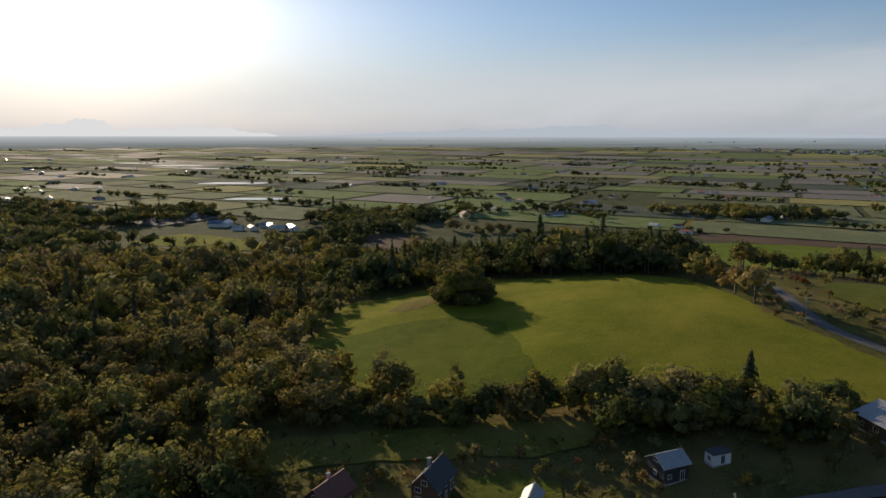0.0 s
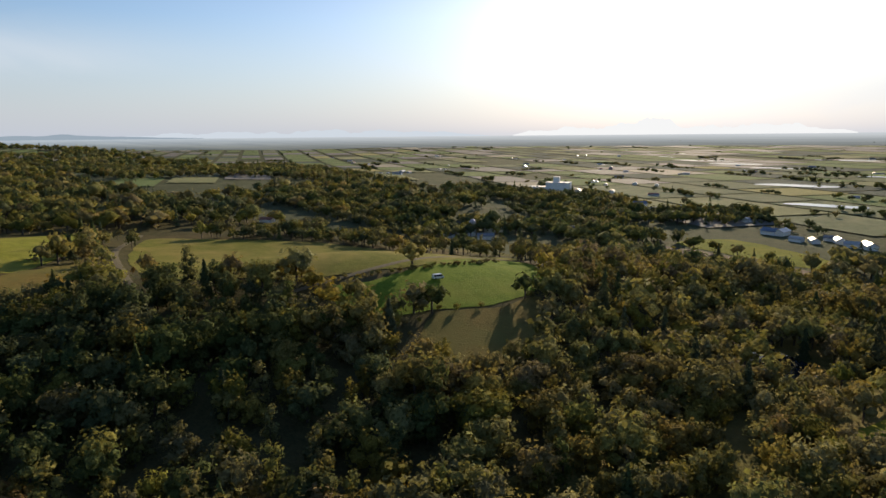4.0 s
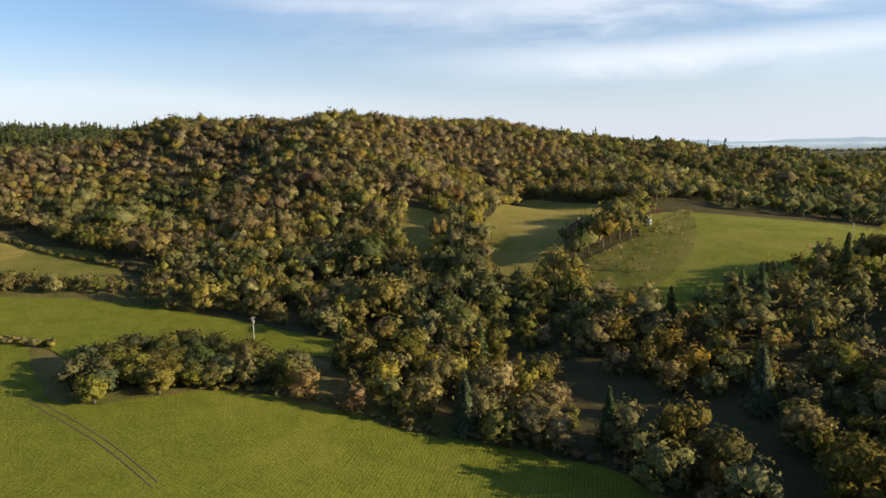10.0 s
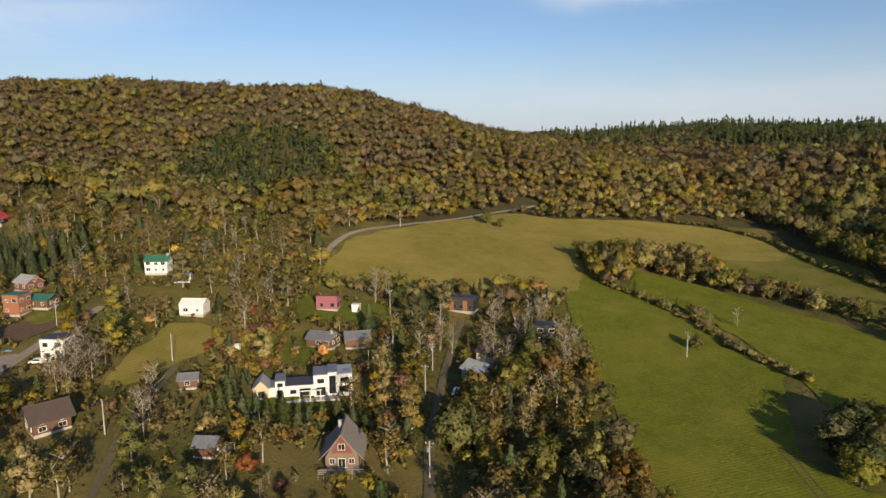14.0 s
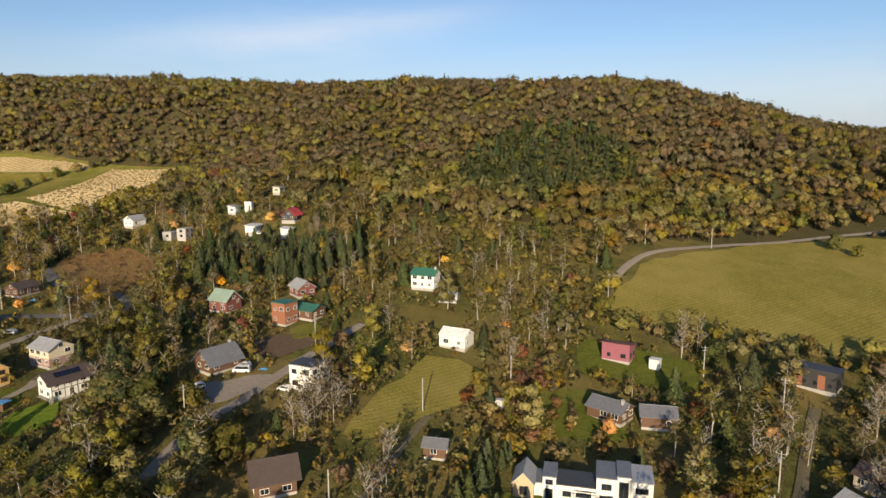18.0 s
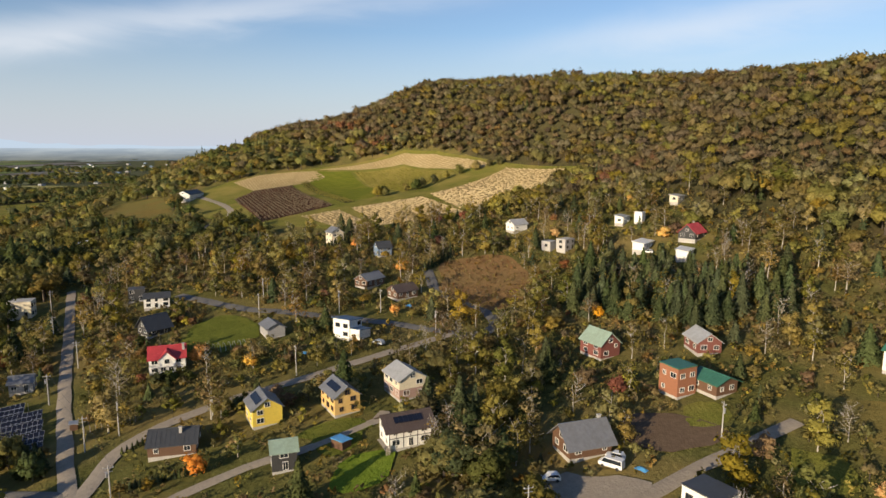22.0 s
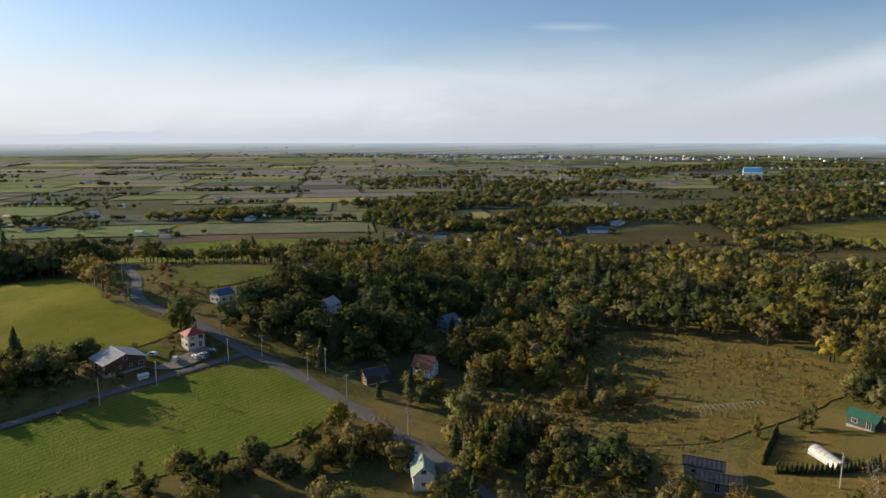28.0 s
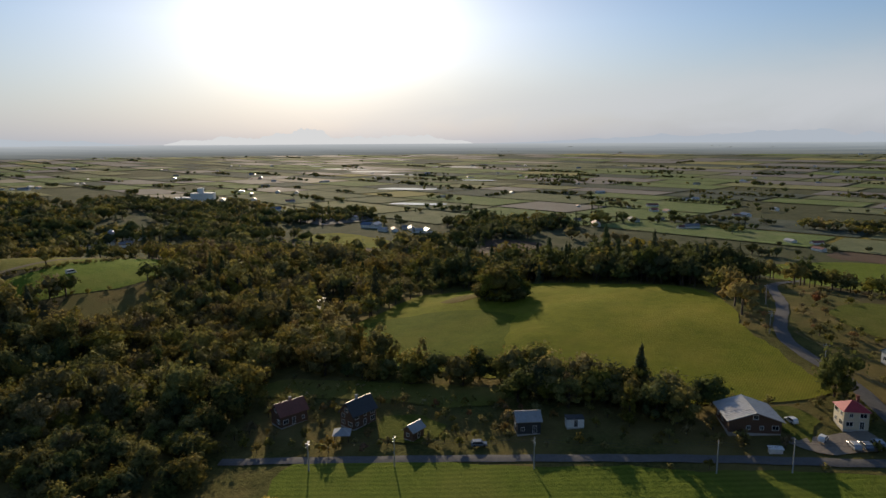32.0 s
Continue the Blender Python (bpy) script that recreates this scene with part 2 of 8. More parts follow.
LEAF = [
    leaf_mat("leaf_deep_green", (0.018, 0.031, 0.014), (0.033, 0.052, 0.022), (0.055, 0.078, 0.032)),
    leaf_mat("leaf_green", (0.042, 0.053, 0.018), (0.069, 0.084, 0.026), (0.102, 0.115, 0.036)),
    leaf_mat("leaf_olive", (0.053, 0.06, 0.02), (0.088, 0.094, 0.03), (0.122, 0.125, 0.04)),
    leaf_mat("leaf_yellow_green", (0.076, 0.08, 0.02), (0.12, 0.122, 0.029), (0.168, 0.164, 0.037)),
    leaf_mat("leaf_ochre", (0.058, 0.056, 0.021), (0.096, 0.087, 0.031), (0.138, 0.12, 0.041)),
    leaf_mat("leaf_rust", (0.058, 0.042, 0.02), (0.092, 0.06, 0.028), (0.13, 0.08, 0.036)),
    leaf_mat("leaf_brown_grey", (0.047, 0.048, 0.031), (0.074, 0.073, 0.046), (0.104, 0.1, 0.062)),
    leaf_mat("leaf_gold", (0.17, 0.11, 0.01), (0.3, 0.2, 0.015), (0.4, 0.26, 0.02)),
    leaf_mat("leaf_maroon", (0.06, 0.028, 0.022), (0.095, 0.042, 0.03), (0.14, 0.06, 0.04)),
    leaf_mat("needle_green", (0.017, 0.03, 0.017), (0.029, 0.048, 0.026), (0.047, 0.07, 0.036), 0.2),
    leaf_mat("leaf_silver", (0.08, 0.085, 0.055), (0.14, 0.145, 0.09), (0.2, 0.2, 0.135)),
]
DEEP, GREEN, OLIVE, YGREEN, OCHRE, RUST, BROWN, GOLD, MAROON, NEEDLE, SILVER = range(11)


def bark_mat(name, a, b):
    m = Mat(name)
    m.color(m.ramp(m.noise(6, 4, 0.6, (1, 1, 0.2)), [(0.35, a), (0.65, b)])).set(roughness=0.9)
    return m.m


BARK = bark_mat("bark_dark", (0.04, 0.03, 0.022), (0.12, 0.095, 0.07))
BARK_WHITE = bark_mat("bark_birch", (0.24, 0.21, 0.17), (0.48, 0.44, 0.37))

G_ROUGH = grass_mat("rough_ground", (0.055, 0.058, 0.018), (0.165, 0.155, 0.045), (0.23, 0.172, 0.064), dryness=(0.42, 0.7))
G_FIELD = grass_mat("young_crop", (0.115, 0.135, 0.015), (0.235, 0.24, 0.025), (0.29, 0.25, 0.038), rows=(0.45, 20, 0.14), dryness=(0.45, 0.8))
G_FIELD_DARK = grass_mat("young_crop_dark", (0.07, 0.095, 0.011), (0.15, 0.175, 0.02), (0.18, 0.175, 0.028), rows=(0.45, 20, 0.14))
G_BRIGHT = grass_mat("lush_grass", (0.09, 0.11, 0.014), (0.205, 0.215, 0.028), (0.25, 0.225, 0.04), rows=(0.35, 65, 0.16), dryness=(0.5, 0.85))
G_MOWN = grass_mat("mown_meadow", (0.09, 0.128, 0.017), (0.175, 0.218, 0.03), (0.21, 0.205, 0.045), rows=(0.16, 76, 0.16), dryness=(0.45, 0.8))
G_OLIVE = grass_mat("dry_hay_field", (0.18, 0.155, 0.032), (0.295, 0.245, 0.058), (0.34, 0.27, 0.08), rows=(0.2, 30, 0.12), dryness=(0.4, 0.75))
G_HILL = grass_mat("hilltop_grass", (0.13, 0.145, 0.02), (0.27, 0.27, 0.04), (0.3, 0.265, 0.06), dryness=(0.45, 0.8))
G_PASTURE = grass_mat("pasture", (0.11, 0.118, 0.022), (0.205, 0.198, 0.04), (0.26, 0.21, 0.06), dryness=(0.4, 0.7))
G_LAWN = grass_mat("lawn", (0.075, 0.092, 0.016), (0.155, 0.165, 0.03), (0.2, 0.175, 0.045))
G_STRAW = grass_mat("dead_grass", (0.11, 0.085, 0.026), (0.25, 0.18, 0.054), (0.16, 0.14, 0.042), dryness=(0.4, 0.62))
G_VIVID = grass_mat("vivid_grass", (0.09, 0.14, 0.015), (0.19, 0.25, 0.03), (0.22, 0.24, 0.04))
G_PLAIN = grass_mat("plain_land", (0.07, 0.078, 0.04), (0.125, 0.13, 0.065), (0.15, 0.14, 0.075))
G_REDGRASS = grass_mat("red_dead_grass", (0.16, 0.095, 0.04), (0.32, 0.19, 0.08), (0.24, 0.17, 0.07))
G_LITTER = grass_mat("forest_floor", (0.055, 0.052, 0.024), (0.115, 0.1, 0.042), (0.13, 0.095, 0.045))
G_STUBBLE = soil_mat("stubble", (0.3, 0.22, 0.1), (0.48, 0.37, 0.19), rows=(0.2, 35, 0.55, (0.24, 0.19, 0.09)))
G_VINE = soil_mat("vine_rows", (0.09, 0.04, 0.025), (0.15, 0.07, 0.04), rows=(0.22, 24, 0.75, (0.2, 0.1, 0.05)))
G_DARKVINE = soil_mat("dark_vines", (0.06, 0.055, 0.02), (0.1, 0.09, 0.03), rows=(0.22, 24, 0.6, (0.13, 0.12, 0.035)))
G_SOIL = soil_mat("ploughed_soil", (0.09, 0.062, 0.04), (0.17, 0.12, 0.08))
G_RUSSET = grass_mat("russet_scrub", (0.07, 0.04, 0.022), (0.16, 0.08, 0.04), (0.12, 0.08, 0.04))
ASPHALT = soil_mat("asphalt", (0.12, 0.115, 0.108), (0.19, 0.18, 0.165))
GRAVEL = soil_mat("gravel", (0.22, 0.185, 0.145), (0.36, 0.31, 0.245))
DIRT = soil_mat("dirt_track", (0.1, 0.085, 0.05), (0.19, 0.16, 0.1))
HILLS = []


def hill(x, y, r, h):
    HILLS.append((x, y, r, h))


hill(116, -592, 380, 104.6)
hill(820, -432, 240, 83.7)
hill(-716, -624, 240, 82)
hill(-20, -240, 150, -32.5)
hill(-260, -1080, 150, 49.6)
hill(420, -492, 95, 42.8)
hill(192, -528, 60, 18.9)
hill(-1100, 320, 380, 26.9)
hill(436, -1200, 240, 30.3)
hill(344, -264, 95, -9.8)
hill(-432, -384, 60, 36.1)
hill(576, -432, 60, 26)
hill(1060, -240, 150, 62.7)
hill(-500, -960, 150, 39.7)
hill(672, -384, 60, 40.7)
hill(-188, -416, 95, -22.2)
hill(-192, -48, 60, -11.6)
hill(-416, -36, 95, 20.6)
hill(192, -36, 95, -10.4)
hill(1012, -816, 240, 27.9)
hill(116, 268, 95, 17.4)
hill(528, -288, 60, -14.6)
hill(820, 120, 150, -6.4)
hill(-1100, -432, 240, 20.5)
hill(-144, -624, 60, -17.2)
hill(1180, -360, 150, -48.6)
hill(0, -432, 60, -15)
hill(-480, -288, 60, -16.4)
hill(-240, 192, 60, 21.4)
hill(144, -384, 60, -8.5)
hill(-20, -1200, 150, 29.3)
hill(-568, -720, 95, 10.1)
hill(-36, 40, 95, -6.3)
hill(-384, -528, 60, 31.3)
hill(288, -528, 60, 18.3)
hill(1060, 0, 150, -25.2)
hill(384, -384, 60, -21.3)
hill(192, -240, 60, -13.1)
hill(-620, -1200, 150, 18)
hill(460, 240, 150, -4.4)
hill(-528, -432, 60, 26.7)
hill(-860, -240, 150, 34.1)
hill(628, -1008, 240, 23.5)
hill(96, -576, 60, 24.5)
hill(528, -480, 60, 14.7)
hill(-980, -720, 150, 22)
hill(-624, -384, 60, 18.4)
hill(-384, -288, 60, 17.4)
hill(-240, -192, 60, -7.2)
hill(-720, -144, 60, -13.3)
hill(-620, 0, 150, 4.9)
hill(-720, -432, 60, 16.2)
hill(-576, -192, 60, 9.1)
hill(720, -240, 60, 11.4)
hill(-260, -840, 150, 24)
hill(268, -720, 95, 18)
hill(-192, 288, 60, 10.1)
hill(-96, 288, 60, -5.8)
hill(-908, -1008, 240, 15.9)
hill(-432, 384, 60, -6)
hill(496, -644, 95, 11.6)
hill(-240, 96, 60, 5.3)
hill(-384, -192, 60, 5.8)
hill(-432, 96, 60, 5.4)
hill(192, 192, 60, 5.8)
hill(940, -480, 150, 31.3)

hill(-2350, -450, 420, 40)
hill(-2750, 420, 380, 34)

# low swells of the hill crop
for swell in ((-2, 264, 14, 3.0), (55, 230, 15, 1.7), (86, 205, 14, 1.5), (36, 194, 13, 1.4), (22, 250, 11, -1.3), (66, 262, 12, 1.2), (8, 205, 12, -0.9)):
    hill(*swell)

# ---- ground ----
PLAIN, RIM = -20.0, 65.0


def ground(x, y):
    """Height of the land, for numbers or arrays."""
    x, y = np.asarray(x, float), np.asarray(y, float)
    z = np.full(np.broadcast(x, y).shape, PLAIN)
    for cx, cy, r, h in HILLS:
        z = z + h * np.exp(-((x - cx) ** 2 + (y - cy) ** 2) / (2.0 * r * r))
    return z + RIM * np.clip((np.hypot(x, y) - 1200.0) / 3700.0, 0, 1) ** 2


def gz(x, y):
    return float(ground(x, y))


def mesh_from(name, verts, faces, mats, index=None, smooth=False, normals=None):
    """A mesh from arrays of corners and faces that all have the same number of corners."""
    me = bpy.data.meshes.new(name)
    verts, faces = np.asarray(verts, np.float32), np.asarray(faces, np.int32)
    k = faces.shape[1]
    me.vertices.add(len(verts))
    me.vertices.foreach_set("co", verts.ravel())
    me.loops.add(faces.size)
    me.loops.foreach_set("vertex_index", faces.ravel())
    me.polygons.add(len(faces))
    me.polygons.foreach_set("loop_start", np.arange(0, faces.size, k, dtype=np.int32))
    me.polygons.foreach_set("use_smooth", np.full(len(faces), smooth))
    for m in mats:
        me.materials.append(m)
    if index is not None:
        me.polygons.foreach_set("material_index", np.asarray(index, np.int32))
    me.update(calc_edges=True)
    if normals is not None:
        me.polygons.foreach_set("use_smooth", np.ones(len(faces), bool))
        me.normals_split_custom_set_from_vertices(normals)
    return me


def axis_steps():
    inner = np.arange(-559.0, 560.0, 6.5)
    out, s = [559.0], 8.0
    while out[-1] < 4950:
        out.append(out[-1] + s)
        s *= 1.085
    outer = np.array(out[1:])
    return np.concatenate([-outer[::-1], inner, outer])


xs = axis_steps()
gx, gy = np.meshgrid(xs, xs)
n = len(xs)
cells = (np.arange(n - 1)[:, None] * n + np.arange(n - 1)[None, :]).ravel()
quads = np.stack([cells, cells + 1, cells + n + 1, cells + n], 1)
mx, my = gx[:-1, :-1].ravel(), gy[:-1, :-1].ravel()
lowland = (my > np.interp(mx, [-2000, -900, -480, -230, 0, 180, 420, 700, 2000], [-900, 150, 340, 360, 420, 340, 330, 330, -100])).astype(int)
wooded = (my < np.interp(mx, [-200, 40, 190, 320, 520, 640, 1000], [-425, -350, -318, -330, -352, -290, -160])) | ((mx < -190) & (my < 330)) | ((mx < -100) & (my > 20) & (my < 340)) | ((mx > 160) & (my > 60) & (my < 330))
lowland[(lowland == 0) & wooded] = 2
land = new("ground", mesh_from("ground", np.stack([gx.ravel(), gy.ravel(), ground(gx, gy).ravel()], 1), quads, [G_ROUGH, G_PLAIN, G_LITTER], lowland, smooth=True))
tagged(land, "rolling land of rough grass, scrub and leaf litter", "ground", kind="structure")

FIELDS = []      # outlines where no tree grows


def smooth_loop(pts, step):
    """A closed outline with rounded corners, cut into short steps."""
    p = [Vector((*q, 0)) for q in pts]
    out = []
    for i in range(len(p)):
        a, b, c, d = p[i - 1], p[i], p[(i + 1) % len(p)], p[(i + 2) % len(p)]
        k = max(1, int((c - b).length / step))
        for j in range(k):
            t = j / k
            q = 0.5 * ((2 * b) + (c - a) * t + (2 * a - 5 * b + 4 * c - d) * t * t + (3 * b - a - 3 * c + d) * t ** 3)
            out.append((q * 0.75 + b.lerp(c, t) * 0.25).to_2d())
    return out


def inside(poly, x, y):
    """Whether points lie in an outline (arrays)."""
    x, y = np.asarray(x, float), np.asarray(y, float)
    r = np.zeros(x.shape, bool)
    px, py = np.array([p[0] for p in poly]), np.array([p[1] for p in poly])
    j = len(px) - 1
    for i in range(len(px)):
        cut = ((py[i] > y) != (py[j] > y)) & (x < (px[j] - px[i]) * (y - py[i]) / (py[j] - py[i] + 1e-12) + px[i])
        r ^= cut
        j = i
    return r


from mathutils.geometry import delaunay_2d_cdt


def drape(name, loop, mat, step, lift):
    """A sheet that lies on the land inside an outline."""
    lo, hi = np.min(np.array(loop), 0), np.max(np.array(loop), 0)
    ax, ay = np.meshgrid(np.arange(lo[0], hi[0], step), np.arange(lo[1], hi[1], step))
    ok = inside(loop, ax, ay)
    pts = list(loop) + [Vector(p) for p in np.stack([ax[ok], ay[ok]], 1)]
    k = len(loop)
    v, _, f, *_ = delaunay_2d_cdt(pts, [(i, (i + 1) % k) for i in range(k)], [list(range(k))], 1, 0.01)
    v = np.array([(p.x, p.y) for p in v])
    z = ground(v[:, 0], v[:, 1]) + lift
    f = np.array([t for t in f if len(t) == 3])
    return mesh_from(name, np.column_stack([v, z]), f, [mat], smooth=True)


def straight_loop(pts, step):
    """A closed outline with straight sides, cut into short steps."""
    p, out = [Vector(q) for q in pts], []
    for a, b in zip(p, p[1:] + p[:1]):
        k = max(1, int((b - a).length / step))
        out += [a.lerp(b, j / k) for j in range(k)]
    return out


def field(name, pts, mat, label, step=6.0, lift=0.22, clear=True, category="field", straight=False):
    loop = (straight_loop if straight else smooth_loop)(pts, step * 0.7)
    if not straight:
        loop = [q + Vector((noise.noise(Vector((q.x * 0.16, q.y * 0.16, k))) * 1.6 + noise.noise(Vector((q.x * 0.05, q.y * 0.05, k))) * 2.0 for k in (0.0, 7.0))) for q in loop]
    if clear:
        FIELDS.append(np.array(loop))
    return tagged(new(name, drape(name, loop, mat, step, lift)), label, category, kind="structure")


field("hill_field", [(-52, 207), (-50, 235), (-47, 280), (-42, 296), (-22, 297), (-6, 306), (22, 310), (54, 294), (83, 284), (100, 270), (108, 240), (111, 200), (119, 176), (126, 155), (113, 148), (87, 144), (70, 151), (42, 156), (15, 158), (-8, 164), (-30, 184)], G_FIELD, "sunlit yellow-green young crop on a rounded hill")
# half the hill crop again in a darker green, same row pattern
field("dark_crop_patch", [(-49, 212), (-38, 231), (-18, 240), (4, 240), (21, 229), (24, 214), (27, 171), (15, 162), (-6, 168), (-28, 186)], G_FIELD_DARK, "darker green half of the hill crop", lift=0.3)
field("mown_field", [(-4, 76), (-7, 95), (17, 101), (59, 106), (90, 110), (118, 114), (134, 113), (147, 98), (148, 72), (142, 67), (121, 59), (91, 62), (60, 58), (25, 62)], G_MOWN, "freshly mown green meadow with pale swath lines")
field("hay_margin", [(-76, -288), (-84, -334), (-120, -347), (-170, -348), (-190, -372), (-204, -330), (-184, -262), (-166, -288), (-140, -310), (-118, -320), (-94, -306)], G_PASTURE, "green margin below the hay field", lift=0.12, clear=False)
field("village_meadow", [(-80, -118), (-88, -134), (-85, -152), (-82, -174), (-79, -204), (-76, -236), (-72, -272), (-78, -287), (-83, -300), (-89, -289), (-103, -271), (-115, -251), (-122, -231), (-129, -216), (-124, -192), (-119, -172), (-123, -160), (-130, -155), (-151, -146), (-160, -132), (-169, -113), (-174, -92), (-183, -75), (-190, -57), (-191, -41), (-185, -28), (-176, -17), (-168, -8), (-140, -50), (-104, -92)], G_BRIGHT, "lush green meadow with faint tractor lines")
field("hay_field", [(21, -261), (24, -300), (23, -322), (-12, -375), (-45, -407), (-72, -400), (-132, -412), (-168, -406), (-184, -368), (-170, -345), (-120, -345), (-86, -334), (-79, -292), (-74, -276), (-28, -271)], G_OLIVE, "large olive-gold hay field on a gentle slope")
field("strip_meadow", [(-98, -287), (-104, -277), (-119, -259), (-126, -238), (-132, -216), (-134, -197), (-142, -188), (-164, -182), (-176, -165), (-187, -150), (-198, -132), (-204, -139), (-200, -165), (-194, -190), (-182, -219), (-166, -250), (-143, -277), (-122, -300), (-106, -312)], G_BRIGHT, "curved green meadow strip between hedges")
field("west_hay_field", [(-344, -186), (-380, -201), (-520, -266), (-520, -213), (-505, -155), (-443, -128), (-391, -142), (-343, -133), (-315, -121), (-298, -115), (-284, -128), (-293, -146), (-315, -166)], G_OLIVE, "olive hay field rising to a wooded ridge")
field("small_hay_field", [(-344, -240), (-343, -211), (-314, -193), (-274, -168), (-279, -183), (-308, -215)], G_OLIVE, "small hay clearing between woods")
field("hilltop_meadow", [(-480, -138), (-500, -110), (-470, 14), (-540, 165), (-457, 151), (-360, 96), (-379, 70), (-372, 25), (-376, 11), (-332, -34), (-302, -50), (-292, -40), (-283, -65), (-303, -83), (-400, -118)], G_HILL, "green hilltop meadow below a wood")
field("pasture", [(-486, 196), (-474, 230), (-421, 298), (-322, 318), (-253, 330), (-212, 236), (-218, 164), (-239, 147), (-267, 132), (-334, 140), (-404, 157)], G_PASTURE, "tufted yellow-green pasture")
field("green_paddock", [(-209, 157), (-205, 185), (-220, 250), (-216, 285), (-187, 262), (-172, 238), (-171, 209), (-176, 180), (-180, 165), (-189, 159)], G_VIVID, "vivid green paddock beside a track")
field("silver_grass", [(-146, 165), (-158, 190), (-150, 208), (-138, 192), (-138, 172)], G_STRAW, "pale seeding silver grass in a hollow")
field("winery_meadow", [(560, -61), (660, -64), (648, -118), (628, -140), (612, -138), (560, -116), (510, -116), (420, -141), (438, -123), (482, -84)], G_STRAW, "tawny meadow beside the winery", step=9.0)
field("east_field", [(660, 110), (690, 215), (790, 262), (918, 245), (1154, 206), (1260, 62), (1160, 60), (930, 130), (720, 95)], G_PASTURE, "long green pasture beyond the eastern woods", step=18.0, lift=0.6)
field("lower_field", [(152, 452), (215, 500), (287, 492), (330, 455), (290, 395), (210, 340), (160, 335), (145, 380)], G_MOWN, "dark green mown field beyond the wood")
field("slope_grass", [(608, -140), (629, -171), (602, -242), (572, -319), (536, -336), (450, -348), (432, -353), (377, -376), (331, -352), (326, -320), (304, -266), (322, -228), (310, -206), (360, -177), (416, -145), (509, -119)], G_PASTURE, "green grass between the vineyard plots", straight=True)
PLOTS = {
    "stubble_top": ([(618, -170), (621, -194), (594, -240), (572, -245), (563, -236), (553, -180)], G_STUBBLE, "pale stubble strip by the winery"),
    "vine_field": ([(525, -161), (557, -181), (558, -211), (417, -211), (395, -163)], G_VINE, "red-brown vineyard rows on a slope"),
    "vine_strip": ([(565, -220), (568, -226), (418, -226), (421, -220)], G_DARKVINE, "narrow strip of dark green vines"),
    "green_plot": ([(590, -243), (572, -267), (455, -262), (424, -240), (425, -228), (570, -228)], G_BRIGHT, "green mown plot between vineyards"),
    "stubble_high": ([(597, -242), (566, -317), (533, -332), (449, -344), (445, -337), (463, -325), (546, -309), (575, -270)], G_STUBBLE, "long tan stubble plot under the wood"),
    "olive_plot": ([(569, -270), (541, -307), (461, -322), (457, -311), (429, -265), (455, -264)], G_OLIVE, "olive weedy vine plot"),
    "stubble_corner": ([(394, -186), (396, -210), (327, -212), (327, -196)], G_STUBBLE, "small corner of pale stubble"),
    "stubble_low": ([(397, -218), (395, -266), (319, -260), (315, -250), (325, -214)], G_STUBBLE, "pale tan stubble rows"),
    "stubble_east": ([(401, -274), (427, -346), (384, -369), (358, -360), (356, -340), (336, -306), (325, -270), (324, -262)], G_STUBBLE, "large tan stubble plot by the wood"),
}
for name, (pts, mat, label) in PLOTS.items():
    field(name, pts, mat, label, lift=0.34, straight=True)


def crop_rows(name, pts, gap, high, mat, label, gaps=0.05):
    """Rows of vines or dry stalks, uneven in height, along the plots' length."""
    r = random.Random(len(pts) * 17 + int(pts[0][0]))
    V, F = [], []
    y = min(p[1] for p in pts)
    while y < max(p[1] for p in pts):
        ax = np.arange(min(p[0] for p in pts), max(p[0] for p in pts), 1.9)
        ok = inside(pts, ax, np.full(len(ax), y))
        az = ground(ax, np.full(len(ax), y))
        for i in range(len(ax) - 1):
            if ok[i] and ok[i + 1] and r.random() > gaps:
                b, h, w, dy = len(V), high * r.uniform(0.5, 1.3), gap * r.uniform(0.16, 0.3), r.uniform(-0.3, 0.3)
                for k in (i, i + 1):
                    x = ax[k] + r.uniform(-0.2, 0.2)
                    V += [(x, y + dy - w, az[k] + 0.2), (x, y + dy + r.uniform(-0.1, 0.1), az[k] + 0.35 + h), (x, y + dy + w, az[k] + 0.2)]
                F += [(b, b + 3, b + 4, b + 1), (b + 1, b + 4, b + 5, b + 2)]
        y += gap
    return tagged(new(name, mesh_from(name, V, F, [mat])), label, "crop", kind="stuff")


STALKS = soil_mat("dry_stalks", (0.3, 0.22, 0.1), (0.56, 0.44, 0.24))
crop_rows("vine_rows", PLOTS["vine_field"][0], 2.6, 1.1, LEAF[BROWN], "red-brown vines in straight rows", 0.08)
crop_rows("vine_rows", PLOTS["vine_strip"][0], 2.4, 1.1, LEAF[GREEN], "dark green vines in straight rows", 0.1)
crop_rows("weedy_rows", PLOTS["olive_plot"][0], 2.8, 0.7, LEAF[OLIVE], "olive weedy rows", 0.3)
for key in ("stubble_top", "stubble_high", "stubble_corner", "stubble_low", "stubble_east"):
    crop_rows("stalk_rows", PLOTS[key][0], 2.3, 0.55, STALKS, "pale dry stalks in rows", 0.35)
field("dead_grass_meadow", [(267, 72), (284, 53), (290, 12), (270, -14), (217, -8), (192, 11), (200, 43)], G_STRAW, "overgrown straw-coloured meadow")

# ---- roads ----
ROADS = []


